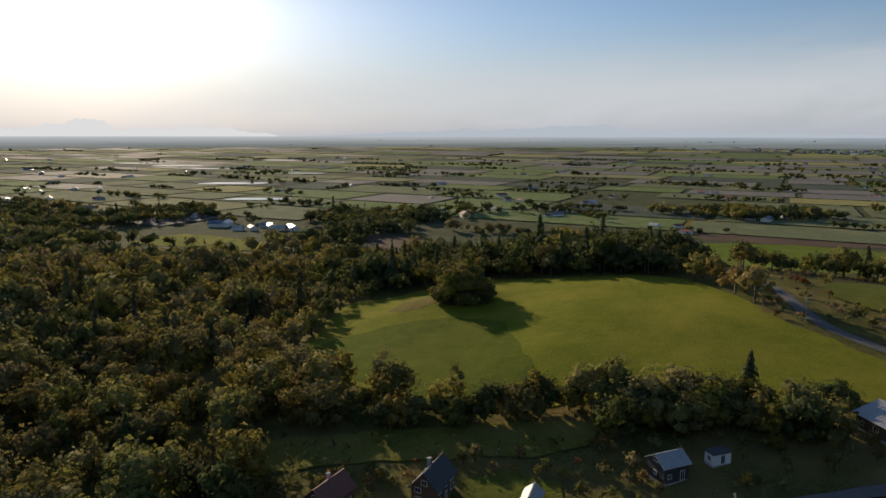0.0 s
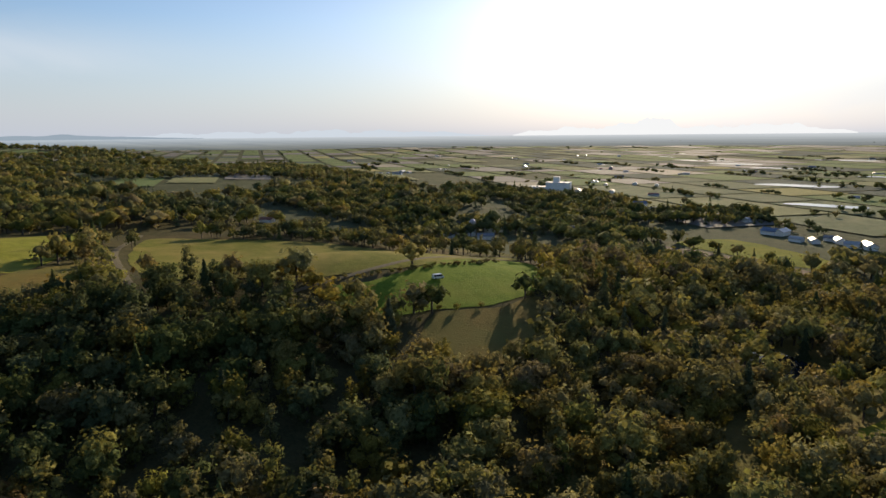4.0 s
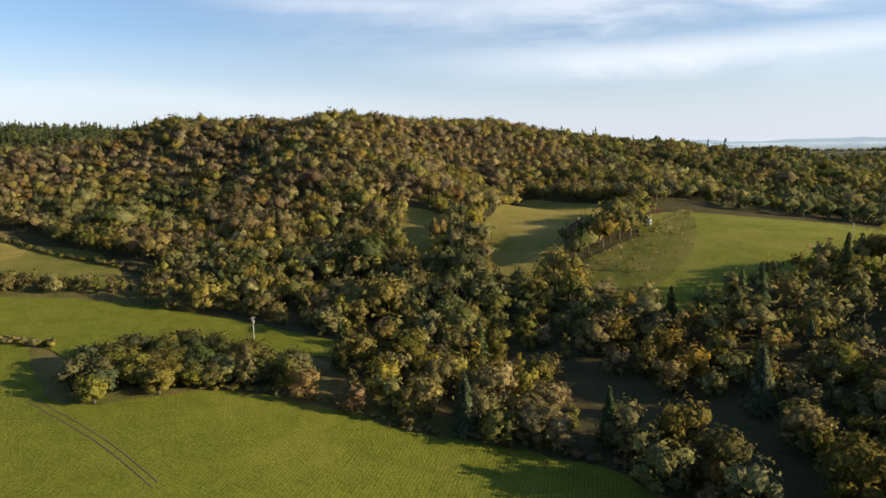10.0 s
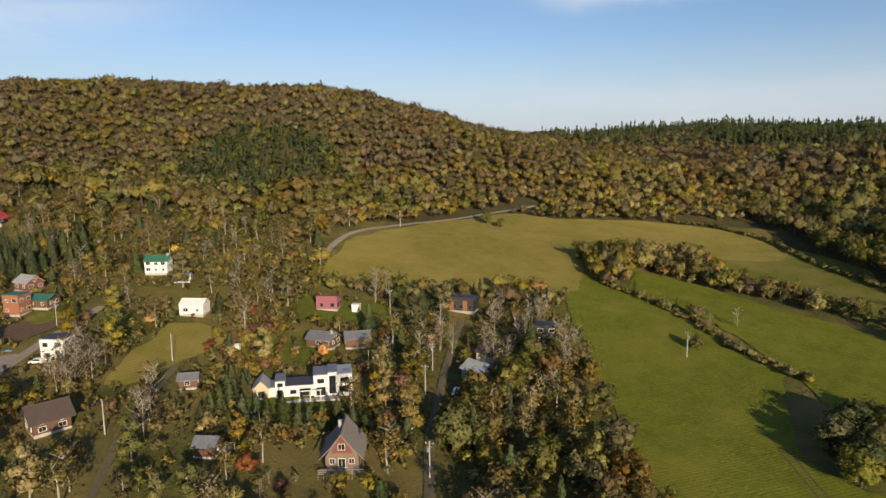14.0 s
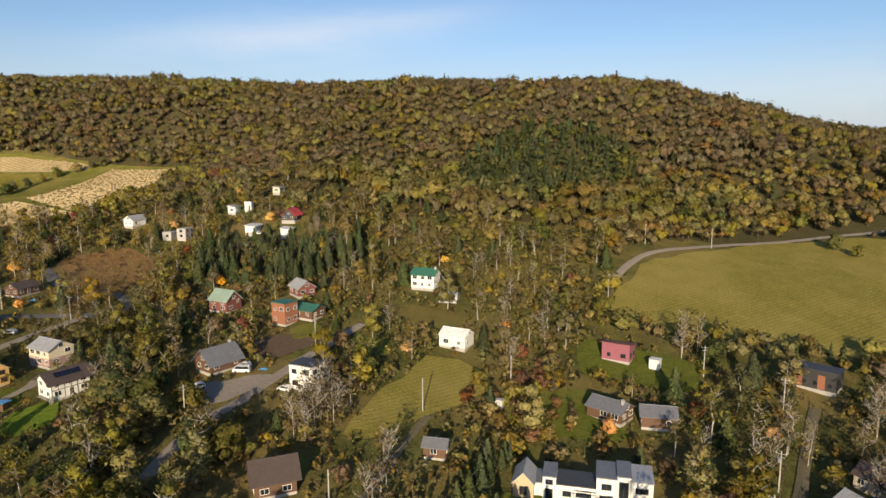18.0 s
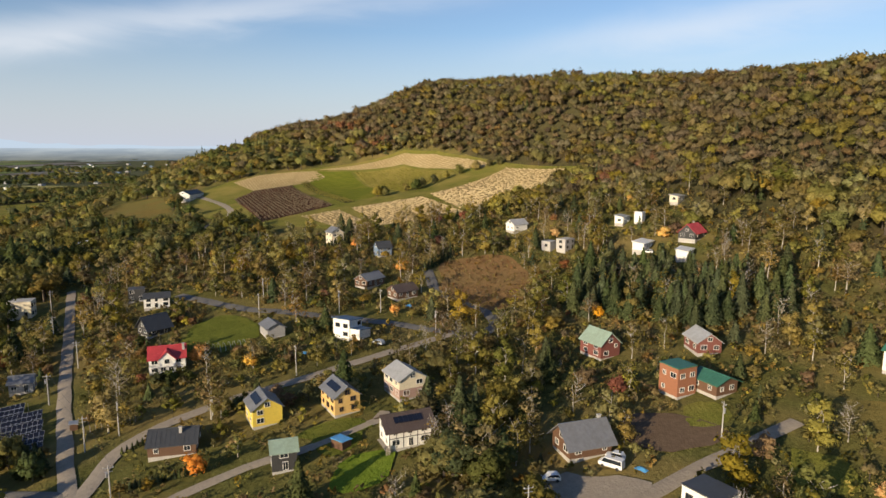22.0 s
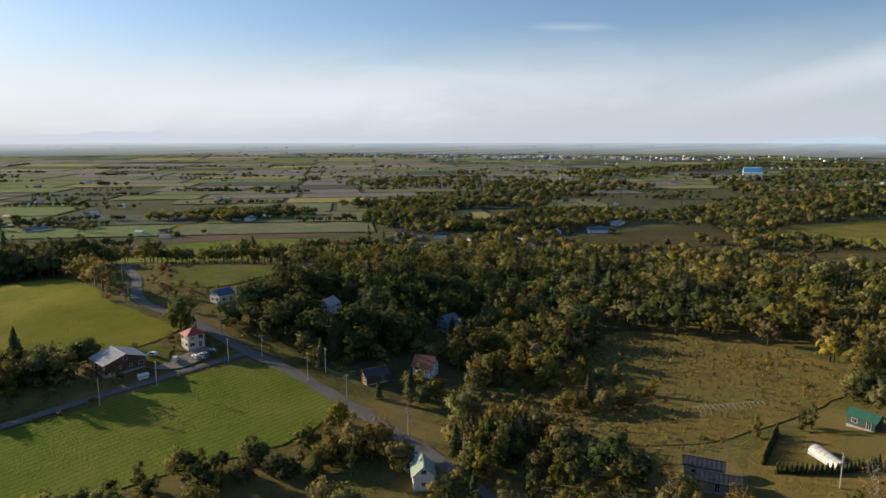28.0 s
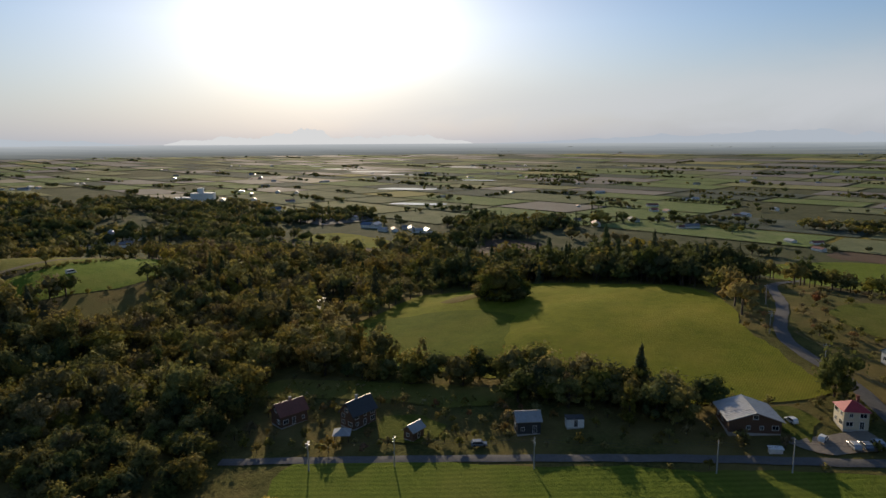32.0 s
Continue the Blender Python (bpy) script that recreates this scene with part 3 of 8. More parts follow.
def spline(pts, step):
    p = [Vector((*q, 0)) for q in pts]
    p = [2 * p[0] - p[1]] + p + [2 * p[-1] - p[-2]]
    out = []
    for i in range(1, len(p) - 2):
        a, b, c, d = p[i - 1], p[i], p[i + 1], p[i + 2]
        k = max(1, int((c - b).length / step))
        for j in range(k):
            t = j / k
            out.append(0.5 * ((2 * b) + (c - a) * t + (2 * a - 5 * b + 4 * c - d) * t * t + (3 * b - a - 3 * c + d) * t ** 3))
    return out + [p[-2]]


def road(name, pts, width, mat, label, lift=0.34, clear=True):
    line = spline(pts, 4.0)
    if clear:
        ROADS.append((np.array([(q.x, q.y) for q in line]), width))
    v, f = [], []
    for i, q in enumerate(line):
        d = (line[min(i + 1, len(line) - 1)] - line[max(i - 1, 0)]).normalized()
        side = Vector((-d.y, d.x, 0))
        for s in (-1.0, -0.5, 0.0, 0.5, 1.0):
            w = q + side * (s * width * 0.5 * (1 + 0.08 * math.sin(i * 1.7 + s)))
            v.append((w.x, w.y, gz(w.x, w.y) + lift - (0.12 if abs(s) == 1 else 0)))
    for i in range(len(line) - 1):
        for j in range(4):
            a = i * 5 + j
            f.append((a, a + 5, a + 6, a + 1))
    return tagged(new(name, mesh_from(name, v, f, [mat], smooth=True)), label, "road", kind="structure")


road("valley_road", [(128, -90), (150, 5), (152, 47), (147, 95), (139, 126), (132, 161), (121, 196), (128, 240), (135, 300), (160, 360)], 4.5, ASPHALT, "grey asphalt lane running down to the plain")
road("farm_lane", [(-27, 91), (-5, 97), (32, 105), (83, 114), (119, 119), (138, 122)], 3.4, ASPHALT, "grey lane beside the mown meadow")
road("village_road", [(120, -96), (131, -89), (158, -85), (194, -81), (243, -77), (300, -72)], 3.3, GRAVEL, "straight grey gravel road through the village")
road("orchard_road", [(131, -90), (150, -98), (159, -117), (163, -141), (175, -190)], 3.6, GRAVEL, "curving gravel village road")

for line in ([(-115.5, -172), (-116.5, -159), (-117.6, -144), (-117.8, -130), (-117, -112)],):
    for side in (-0.9, 0.9):
        road("tractor_track", [(x + side, y + side * 0.6) for x, y in line], 0.5, G_SOIL, "worn wheel track across the meadow", lift=0.3, clear=False)

# ---- trees ----
rng = np.random.default_rng(7)


def ico(coarse=False):
    bm = bmesh.new()
    if coarse:
        bmesh.ops.create_uvsphere(bm, u_segments=4, v_segments=2, radius=1.0)
    else:
        bmesh.ops.create_icosphere(bm, subdivisions=1, radius=1.0)
    bmesh.ops.triangulate(bm, faces=bm.faces[:])
    v = np.array([p.co[:] for p in bm.verts])
    f = np.array([[p.index for p in t.verts] for t in bm.faces])
    bm.free()
    return v, f


ICO_V, ICO_F = ico()
OCT_V, OCT_F = ico(True)


def crown_shape(kind, r):
    """Lobes (centre, radii) of a crown about 1 wide and 1 high, base at z = 0."""
    lobes = []
    if kind == "low":
        for i in range(3):
            a = i * 2.1 + r.uniform(-0.4, 0.4)
            lobes.append(((0.2 * math.cos(a), 0.2 * math.sin(a), r.uniform(0.4, 0.62)), (r.uniform(0.28, 0.36),) * 2 + (r.uniform(0.28, 0.36),)))
    elif kind == "mid":
        lobes.append(((0, 0, 0.58), (0.3, 0.3, 0.34)))
        for i in range(4):
            a = i * 1.57 + r.uniform(-0.3, 0.3)
            d = r.uniform(0.22, 0.3)
            lobes.append(((d * math.cos(a), d * math.sin(a), r.uniform(0.32, 0.6)), (r.uniform(0.2, 0.27),) * 2 + (r.uniform(0.18, 0.25),)))
    elif kind == "broad":
        lobes.append(((0, 0, 0.55), (0.3, 0.3, 0.36)))
        k = 6
        for i in range(k):
            a = i * 2 * math.pi / k + r.uniform(-0.3, 0.3)
            d = r.uniform(0.2, 0.32)
            lobes.append(((d * math.cos(a), d * math.sin(a), r.uniform(0.3, 0.68)), (r.uniform(0.16, 0.24),) * 2 + (r.uniform(0.15, 0.22),)))
        for i in range(4):
            a = i * 1.57 + 0.5
            lobes.append(((0.22 * math.cos(a), 0.22 * math.sin(a), 0.2), (0.17, 0.17, 0.15)))
    elif kind == "tall":
        for i in range(6):
            a = i * 2.4
            z = 0.16 + i * 0.14
            d = 0.16 * (1 - abs(z - 0.45))
            lobes.append(((d * math.cos(a), d * math.sin(a), z), (r.uniform(0.16, 0.24) * (1.15 - 0.6 * z),) * 2 + (r.uniform(0.12, 0.17),)))
    return lobes


def leaf_cloud(kind, count, size, r, core=True, core_scale=0.82, tiers=9, k=9, coarse=False, spread=(0.86, 1.14)):
    """Corners and triangles of a crown: dark lobes inside, loose leaf sprays round them."""
    V, F, N = [], [], []
    base = 0
    if kind == "cone":
        for i in range(tiers):
            z0 = i / tiers
            rad = 0.34 * (1 - z0) ** 0.9 + 0.015
            ang = np.arange(k) * 2 * math.pi / k + r.uniform(0, 1)
            ring = np.column_stack([np.cos(ang) * rad * r.uniform(0.72, 1.1, k), np.sin(ang) * rad * r.uniform(0.72, 1.1, k), z0 + r.uniform(-0.03, 0.03, k)])
            ring2 = np.column_stack([np.cos(ang + 0.35) * rad * 0.45, np.sin(ang + 0.35) * rad * 0.45, np.full(k, z0 + 0.06)])
            top = np.array([[0, 0, min(1.0, z0 + 0.26)]])
            V += [ring, ring2, top]
            out = np.column_stack([np.cos(ang), np.sin(ang), np.full(k, 0.45)])
            N += [out, out * np.array([0.8, 0.8, 1.6]), np.array([[0, 0, 1.0]])]
            for j in range(k):
                F.append((base + j, base + k + j, base + 2 * k))
                F.append((base + k + j, base + (j + 1) % k, base + 2 * k))
            base += 2 * k + 1
        n_s = count
        z = r.random(n_s) ** 1.4
        a = r.random(n_s) * 6.283
        rr = 0.34 * (1 - z) ** 0.9 * r.uniform(0.7, 1.08, n_s)
        c = np.column_stack([np.cos(a) * rr, np.sin(a) * rr, z])
        nrm = np.column_stack([np.cos(a), np.sin(a), np.full(n_s, 0.5)])
        soft = nrm
    else:
        lobes = crown_shape(kind, r)
        area = np.array([l[1][0] ** 2 for l in lobes])
        pick = r.choice(len(lobes), count, p=area / area.sum())
        d = r.normal(size=(count, 3))
        d[:, 2] += 0.35
        d /= np.linalg.norm(d, axis=1)[:, None]
        cen = np.array([l[0] for l in lobes])[pick]
        rad = np.array([l[1] for l in lobes])[pick]
        c = cen + d * rad * r.uniform(*spread, (count, 1))
        nrm = d
        soft = d * 0.6 + cen - np.array([0, 0, 0.2])
        if core:
            ball_v, ball_f = (OCT_V, OCT_F) if coarse else (ICO_V, ICO_F)
            for l in lobes:
                jig = 1 + r.uniform(-0.16, 0.12, (len(ball_v), 1))
                V.append(np.array(l[0]) + ball_v * jig * np.array(l[1]) * core_scale)
                N.append(ball_v * 0.6 + np.array(l[0]) - np.array([0, 0, 0.2]))
                F += [tuple(base + q for q in t) for t in ball_f]
                base += len(ball_v)
    soft = soft + r.normal(scale=0.22, size=soft.shape)
    nrm = nrm + r.normal(scale=0.45, size=nrm.shape)
    nrm /= np.linalg.norm(nrm, axis=1)[:, None]
    t1 = np.cross(nrm, r.normal(size=nrm.shape))
    t1 /= np.linalg.norm(t1, axis=1)[:, None]
    t2 = np.cross(nrm, t1)
    s = (size * r.uniform(0.45, 1.45, (len(c), 1)))
    corners = np.stack([c - t1 * s, c - t2 * s * 0.8 + nrm * s * 0.3, c + t1 * s, c + t2 * s * 0.8 + nrm * s * 0.25], 1)
    V.append(corners.reshape(-1, 3))
    N.append(np.repeat(soft, 4, 0))
    for i in range(len(c)):
        b = base + 4 * i
        F.append((b, b + 1, b + 2))
        F.append((b, b + 2, b + 3))
    N = np.concatenate(N)
    return np.concatenate(V), np.array(F), N / np.linalg.norm(N, axis=1)[:, None]


def far_trunk():
    """A three-sided stem from the ground into the crown."""
    v = np.array([(0.03 * math.cos(a), 0.03 * math.sin(a), z) for z in (-0.35, 0.4) for a in (0, 2.1, 4.2)])
    f = np.array([(0, 1, 4), (0, 4, 3), (1, 2, 5), (1, 5, 4), (2, 0, 3), (2, 3, 5)])
    return v, f, v * np.array([30.0, 30.0, 0.0]) + np.array([0, 0, 0.01])


FAR = {"broad": [leaf_cloud("mid", 54, 0.075, rng, core_scale=0.72, coarse=True, spread=(0.72, 1.16)) for _ in range(6)], "tall": [leaf_cloud("mid", 48, 0.07, rng, core_scale=0.72, coarse=True, spread=(0.72, 1.16)) for _ in range(4)], "cone": [leaf_cloud("cone", 20, 0.06, rng, tiers=7, k=7) for _ in range(3)]}
CANOPY = {"broad": [leaf_cloud("low", 50, 0.07, rng, coarse=True, core_scale=0.8, spread=(0.75, 1.18)) for _ in range(6)], "tall": [leaf_cloud("low", 44, 0.068, rng, coarse=True, core_scale=0.8, spread=(0.75, 1.18)) for _ in range(4)], "cone": [leaf_cloud("cone", 14, 0.06, rng, tiers=5, k=6) for _ in range(3)]}
LOW = {"broad": [leaf_cloud("low", 16, 0.115, rng, coarse=True, core_scale=0.9) for _ in range(5)], "tall": [leaf_cloud("low", 14, 0.11, rng, coarse=True, core_scale=0.9) for _ in range(3)], "cone": [leaf_cloud("cone", 6, 0.07, rng, tiers=4, k=6) for _ in range(3)]}
WEED = {"broad": [leaf_cloud("low", 11, 0.2, rng, core=False) for _ in range(6)], "tall": [leaf_cloud("low", 9, 0.18, rng, core=False) for _ in range(3)], "cone": [leaf_cloud("cone", 6, 0.07, rng, tiers=3, k=5)]}
MID = {}
for kind, count, size, many in (("broad", 340, 0.042, 7), ("tall", 260, 0.041, 4), ("cone", 110, 0.05, 3)):
    MID[kind] = [leaf_cloud(kind, count, size, rng, core_scale=0.66, spread=(0.68, 1.18)) for _ in range(many)]

CLEAR = []     # (x, y, r): spots kept free of trees


def free(x, y, margin=2.0):
    """Which points lie off the fields, roads and cleared spots."""
    ok = np.ones(len(x), bool)
    for poly in FIELDS:
        lo, hi = poly.min(0) - margin, poly.max(0) + margin
        near = ok & (x > lo[0]) & (x < hi[0]) & (y > lo[1]) & (y < hi[1])
        if near.any():
            i = np.where(near)[0]
            ok[i[inside(poly, x[i], y[i])]] = False
    for line, width in ROADS:
        for q in line:
            ok &= (x - q[0]) ** 2 + (y - q[1]) ** 2 > (width * 0.5 + margin + 1.5) ** 2
    for cx, cy, r in CLEAR:
        ok &= (x - cx) ** 2 + (y - cy) ** 2 > (r + margin) ** 2
    return ok


def scatter(x0, x1, y0, y1, gap, keep=None, jitter=0.42):
    """Points on a shaken grid."""
    ax, ay = np.meshgrid(np.arange(x0, x1, gap), np.arange(y0, y1, gap * 0.87))
    ax = ax + (np.arange(ax.shape[0]) % 2)[:, None] * gap * 0.5
    x = (ax + rng.uniform(-jitter, jitter, ax.shape) * gap).ravel()
    y = (ay + rng.uniform(-jitter, jitter, ay.shape) * gap).ravel()
    if keep is not None:
        k = keep(x, y)
        x, y = x[k], y[k]
    return x, y


def forest(name, x, y, mix, label, size=(9, 13), conifers=0.08, tall=0.25, sink=0.03, forms=None):
    """Many trees in one mesh. mix: share of each leaf colour."""
    k, forms = len(x), forms or FAR
    z = ground(x, y)
    names, share = list(mix), np.array(list(mix.values()), float)
    patch = np.array([noise.noise(Vector((a * 0.012, b * 0.012, 3.0))) for a, b in zip(x, y)])
    cum = np.cumsum(share / share.sum())
    u = np.clip(rng.random(k) * 0.6 + (patch * 1.3 + 0.5) * 0.4, 0, 0.999)
    col = np.array(names)[np.searchsorted(cum, u)]
    form = np.where(rng.random(k) < tall, 1, 0)
    con = rng.random(k) < conifers
    form[con], col[con] = 2, NEEDLE
    V, F, M, N, T, base = [], [], [], [], [], 0
    tv, tf, tn = far_trunk()
    swell = np.array([noise.noise(Vector((a * 0.024, b * 0.024, 6.0))) for a, b in zip(x, y)])
    for i in range(k):
        kind = ("broad", "tall", "cone")[form[i]]
        v, f, vn = forms[kind][rng.integers(len(forms[kind]))]
        hgt = rng.uniform(*size) * (1 + 0.4 * swell[i])
        if rng.random() < 0.14:
            hgt *= 1.28
        wid = hgt * (rng.uniform(0.9, 1.2) if kind == "broad" else rng.uniform(0.75, 0.95) if kind == "tall" else rng.uniform(0.8, 1.0))
        if kind == "cone":
            hgt *= 1.2
        elif forms is CANOPY or forms is LOW:
            wid *= rng.uniform(1.0, 1.35)
            hgt *= 1.15 if forms is CANOPY else 1.0
        mood = rng.random()
        a = rng.uniform(0, 6.283)
        c, s = math.cos(a), math.sin(a)
        lift = hgt * (0.02 if kind == "cone" else sink)
        for vv, ff, nn, mi in ((v, f, vn, col[i]), (tv, tf, tn, len(LEAF)))[:1 if forms is WEED else 2]:
            w = np.column_stack([(vv[:, 0] * c - vv[:, 1] * s) * wid + x[i], (vv[:, 0] * s + vv[:, 1] * c) * wid + y[i], vv[:, 2] * hgt + z[i] + lift])
            V.append(w)
            N.append(np.column_stack([nn[:, 0] * c - nn[:, 1] * s, nn[:, 0] * s + nn[:, 1] * c, nn[:, 2]]))
            F.append(ff + base)
            M.append(np.full(len(ff), mi))
            T.append(np.full(len(vv), mood, np.float32))
            base += len(vv)
    ob = new(name, mesh_from(name, np.concatenate(V), np.concatenate(F), LEAF + [BARK], np.concatenate(M), normals=np.concatenate(N)))
    ob.data.attributes.new("tone", "FLOAT", "POINT").data.foreach_set("value", np.concatenate(T))
    return tagged(ob, label, "forest", kind="stuff")


LUSH = {DEEP: 0.34, GREEN: 0.4, OLIVE: 0.2, YGREEN: 0.06}
WARM = {DEEP: 0.1, GREEN: 0.3, OLIVE: 0.34, YGREEN: 0.1, OCHRE: 0.06, BROWN: 0.08, RUST: 0.02}
VILLAGE = [(-70, -128), (-72, -250), (20, -250), (40, -330), (240, -340), (330, -220), (320, -60), (260, -70), (180, -20), (155, -20), (120, -95), (60, -120)]


def in_village(x, y):
    return inside(VILLAGE, x, y)


def woods(x, y):
    return free(x, y, 3.0) & ~in_village(x, y)


def band(test):
    return lambda x, y: test(x, y) & woods(x, y)



# ---- houses ----


def paint(name, c, rough=0.6, vary=0.12, scale=1.3, metal=0.0, bump=0.0, dirt=None):
    m = Mat(name)
    lo, hi = tuple(v * (1 - vary) for v in c), tuple(min(1, v * (1 + vary)) for v in c)
    col = m.ramp(m.noise(scale, 5, 0.6), [(0.3, lo), (0.7, hi)])
    grime = m.ramp(m.noise(0.5, 4, 0.65, (1, 1, 0.25)), [(0.45, (1, 1, 1)), (0.8, (0.72, 0.68, 0.6))])
    col = m.mix(0.5, col, grime, "MULTIPLY")
    m.color(col).set(roughness=rough, metallic=metal)
    if bump:
        m.bump(m.noise(scale * 6, 3), 0.3, bump)
    return m.m


def siding(name, c, pitch=5.0, rough=0.7):
    """Boards laid one over another up the wall."""
    m = Mat(name)
    sp = m.n.new("ShaderNodeSeparateXYZ")
    m.l.new(m.pos, sp.inputs[0])
    fr = m.n.new("ShaderNodeMath")
    fr.operation = "FRACT"
    mu = m.n.new("ShaderNodeMath")
    mu.operation = "MULTIPLY"
    mu.inputs[1].default_value = pitch
    m.l.new(sp.outputs["Z"], mu.inputs[0])
    m.l.new(mu.outputs[0], fr.inputs[0])
    lo, hi = tuple(v * 0.8 for v in c), tuple(min(1, v * 1.12) for v in c)
    col = m.ramp(m.noise(1.6, 5, 0.65, (1, 1, 6)), [(0.3, lo), (0.7, hi)])
    m.color(col).set(roughness=rough)
    m.bump(fr.outputs[0], 0.5, 0.03)
    return m.m


WHITE = siding("white_siding", (0.78, 0.76, 0.7))
CREAM = siding("cream_siding", (0.66, 0.58, 0.42))
YELLOW = siding("yellow_siding", (0.7, 0.52, 0.08))
ORANGE = siding("orange_siding", (0.68, 0.45, 0.16))
PINKISH = siding("pink_brown_siding", (0.36, 0.24, 0.2))
MAUVE = siding("mauve_siding", (0.3, 0.1, 0.13))
BLACKW = siding("charcoal_siding", (0.045, 0.045, 0.045))
BROWNW = siding("brown_timber", (0.13, 0.07, 0.04))
LOGW = siding("weathered_log", (0.2, 0.14, 0.1), 3.5)
BRICKR = siding("red_brick", (0.19, 0.065, 0.05), 9.0)
TERRA = siding("terracotta_panels", (0.3, 0.125, 0.065), 2.2)
GREENW = siding("green_timber", (0.05, 0.09, 0.075))
GREYW = siding("grey_siding", (0.32, 0.31, 0.3))
BLUEW = siding("blue_grey_siding", (0.16, 0.22, 0.3))
CONC = paint("concrete", (0.42, 0.4, 0.37), 0.85)
TRIM = paint("white_trim", (0.74, 0.72, 0.67), 0.5)
DARKTRIM = paint("dark_trim", (0.05, 0.045, 0.04), 0.6)
R_GREY = paint("grey_metal_roof", (0.2, 0.205, 0.215), 0.42, metal=0.25)
R_LIGHT = paint("pale_metal_roof", (0.42, 0.42, 0.41), 0.42, metal=0.25)
R_DARK = paint("charcoal_roof", (0.055, 0.058, 0.062), 0.5)
R_RED = paint("red_metal_roof", (0.42, 0.05, 0.055), 0.45)
R_RUST = paint("rust_roof", (0.22, 0.08, 0.055), 0.6)
R_GREEN = paint("green_metal_roof", (0.045, 0.15, 0.1), 0.45)
R_SAGE = paint("sage_roof", (0.26, 0.34, 0.27), 0.5)
R_BROWN = paint("brown_roof", (0.085, 0.062, 0.052), 0.55)
R_BLUE = paint("blue_metal_roof", (0.07, 0.13, 0.22), 0.4)
R_SKYBLUE = paint("sky_blue_tarp", (0.12, 0.42, 0.75), 0.5)
R_WHITE = paint("white_roof", (0.75, 0.74, 0.7), 0.5)
DECK = paint("deck_boards", (0.3, 0.26, 0.21), 0.8)
pv = Mat("solar_glass")
pv.color((0.01, 0.013, 0.025)).set(roughness=0.25, ior=1.5)
PV = pv.m
gl = Mat("window_glass")
gl.color((0.02, 0.025, 0.03)).set(roughness=0.06, ior=1.5)
GLASS = gl.m


def box(bm, x0, x1, y0, y1, z0, z1):
    v = [bm.verts.new(p) for p in ((x0, y0, z0), (x1, y0, z0), (x1, y1, z0), (x0, y1, z0), (x0, y0, z1), (x1, y0, z1), (x1, y1, z1), (x0, y1, z1))]
    for f in ((3, 2, 1, 0), (4, 5, 6, 7), (0, 1, 5, 4), (1, 2, 6, 5), (2, 3, 7, 6), (3, 0, 4, 7)):
        bm.faces.new([v[i] for i in f])


def prism(bm, outline, axis, a, b):
    """A solid with a flat outline (u, z), drawn out along an axis from a to b."""
    def p(u, z, w):
        return (w, u, z) if axis == "x" else (u, w, z)
    lo, hi = [bm.verts.new(p(u, z, a)) for u, z in outline], [bm.verts.new(p(u, z, b)) for u, z in outline]
    k = len(outline)
    bm.faces.new(lo)
    bm.faces.new(hi[::-1])
    for i in range(k):
        bm.faces.new((lo[i], hi[i], hi[(i + 1) % k], lo[(i + 1) % k]))
    bmesh.ops.recalc_face_normals(bm, faces=bm.faces)


def mesh_of(bm, name, mat):
    me = bpy.data.meshes.new(name)
    bm.to_mesh(me)
    bm.free()
    me.materials.append(mat)
    return me


def part(name, bm, mat, parent, label=""):
    ob = new(name, bm if isinstance(bm, bpy.types.Mesh) else mesh_of(bm, name, mat))
    ob.parent = parent
    return tagged(ob, label)


def thing(name, x, y, yaw, label, category, group="", z=None, dz=0.0):
    ob = new(name)
    ob.empty_display_size = 0.5
    ob.matrix_world = pose(x, y, (gz(x, y) if z is None else z) + dz, 0, 0, yaw)
    return tagged(ob, label, category, group)


WIN = {}


def window_meshes(w, h, mat):
    key = (round(w, 2), round(h, 2), mat.name)
    if key not in WIN:
        f, g = bmesh.new(), bmesh.new()
        t = 0.09
        for a, b, c, d in ((-w / 2, w / 2, -t, 0.0), (-w / 2, w / 2, h, h + t), (-w / 2 - t, -w / 2, -t, h + t), (w / 2, w / 2 + t, -t, h + t), (-0.03, 0.03, 0, h)):
            box(f, a, b, -0.09, 0.02, c, d)
        box(g, -w / 2, w / 2, -0.04, 0.0, 0, h)
        WIN[key] = (mesh_of(f, "window", mat), mesh_of(g, "pane", GLASS))
    return WIN[key]


def window(parent, x, y, z, turn, w=1.2, h=1.1, mat=None):
    """A framed pane; it faces local -y before it is turned."""
    fm, gm = window_meshes(w, h, mat or TRIM)
    f = part("window", fm, None, parent)
    f.matrix_local = pose(x, y, z, 0, 0, turn)
    part("pane", gm, None, f)


def gable_roof(bm, L, W, eave, rise, over, side, thick=0.16):
    """One slope of a standing-seam roof whose ridge runs along x; side is -1 or 1."""
    s = rise / (W / 2)
    y1, z1 = side * (W / 2 + over), eave - over * s
    k = max(2, int((L + 2 * over) / 0.9))
    prof = [(-L / 2 - over, 0.0), (L / 2 + over, 0.0)]
    for i in range(k, -1, -1):
        x = -L / 2 - over + 0.035 + i * (L + 2 * over - 0.07) / k
        prof += [(x + 0.035, thick), (x + 0.035, thick + 0.05), (x - 0.035, thick + 0.05), (x - 0.035, thick)]
    top = [bm.verts.new((x, 0.0, eave + rise + z)) for x, z in prof]
    low = [bm.verts.new((x, y1, z1 + z)) for x, z in prof]
    bm.faces.new(top)
    bm.faces.new(low[::-1])
    for i in range(len(prof)):
        q = (i + 1) % len(prof)
        bm.faces.new((top[i], low[i], low[q], top[q]))
    bmesh.ops.recalc_face_normals(bm, faces=bm.faces)


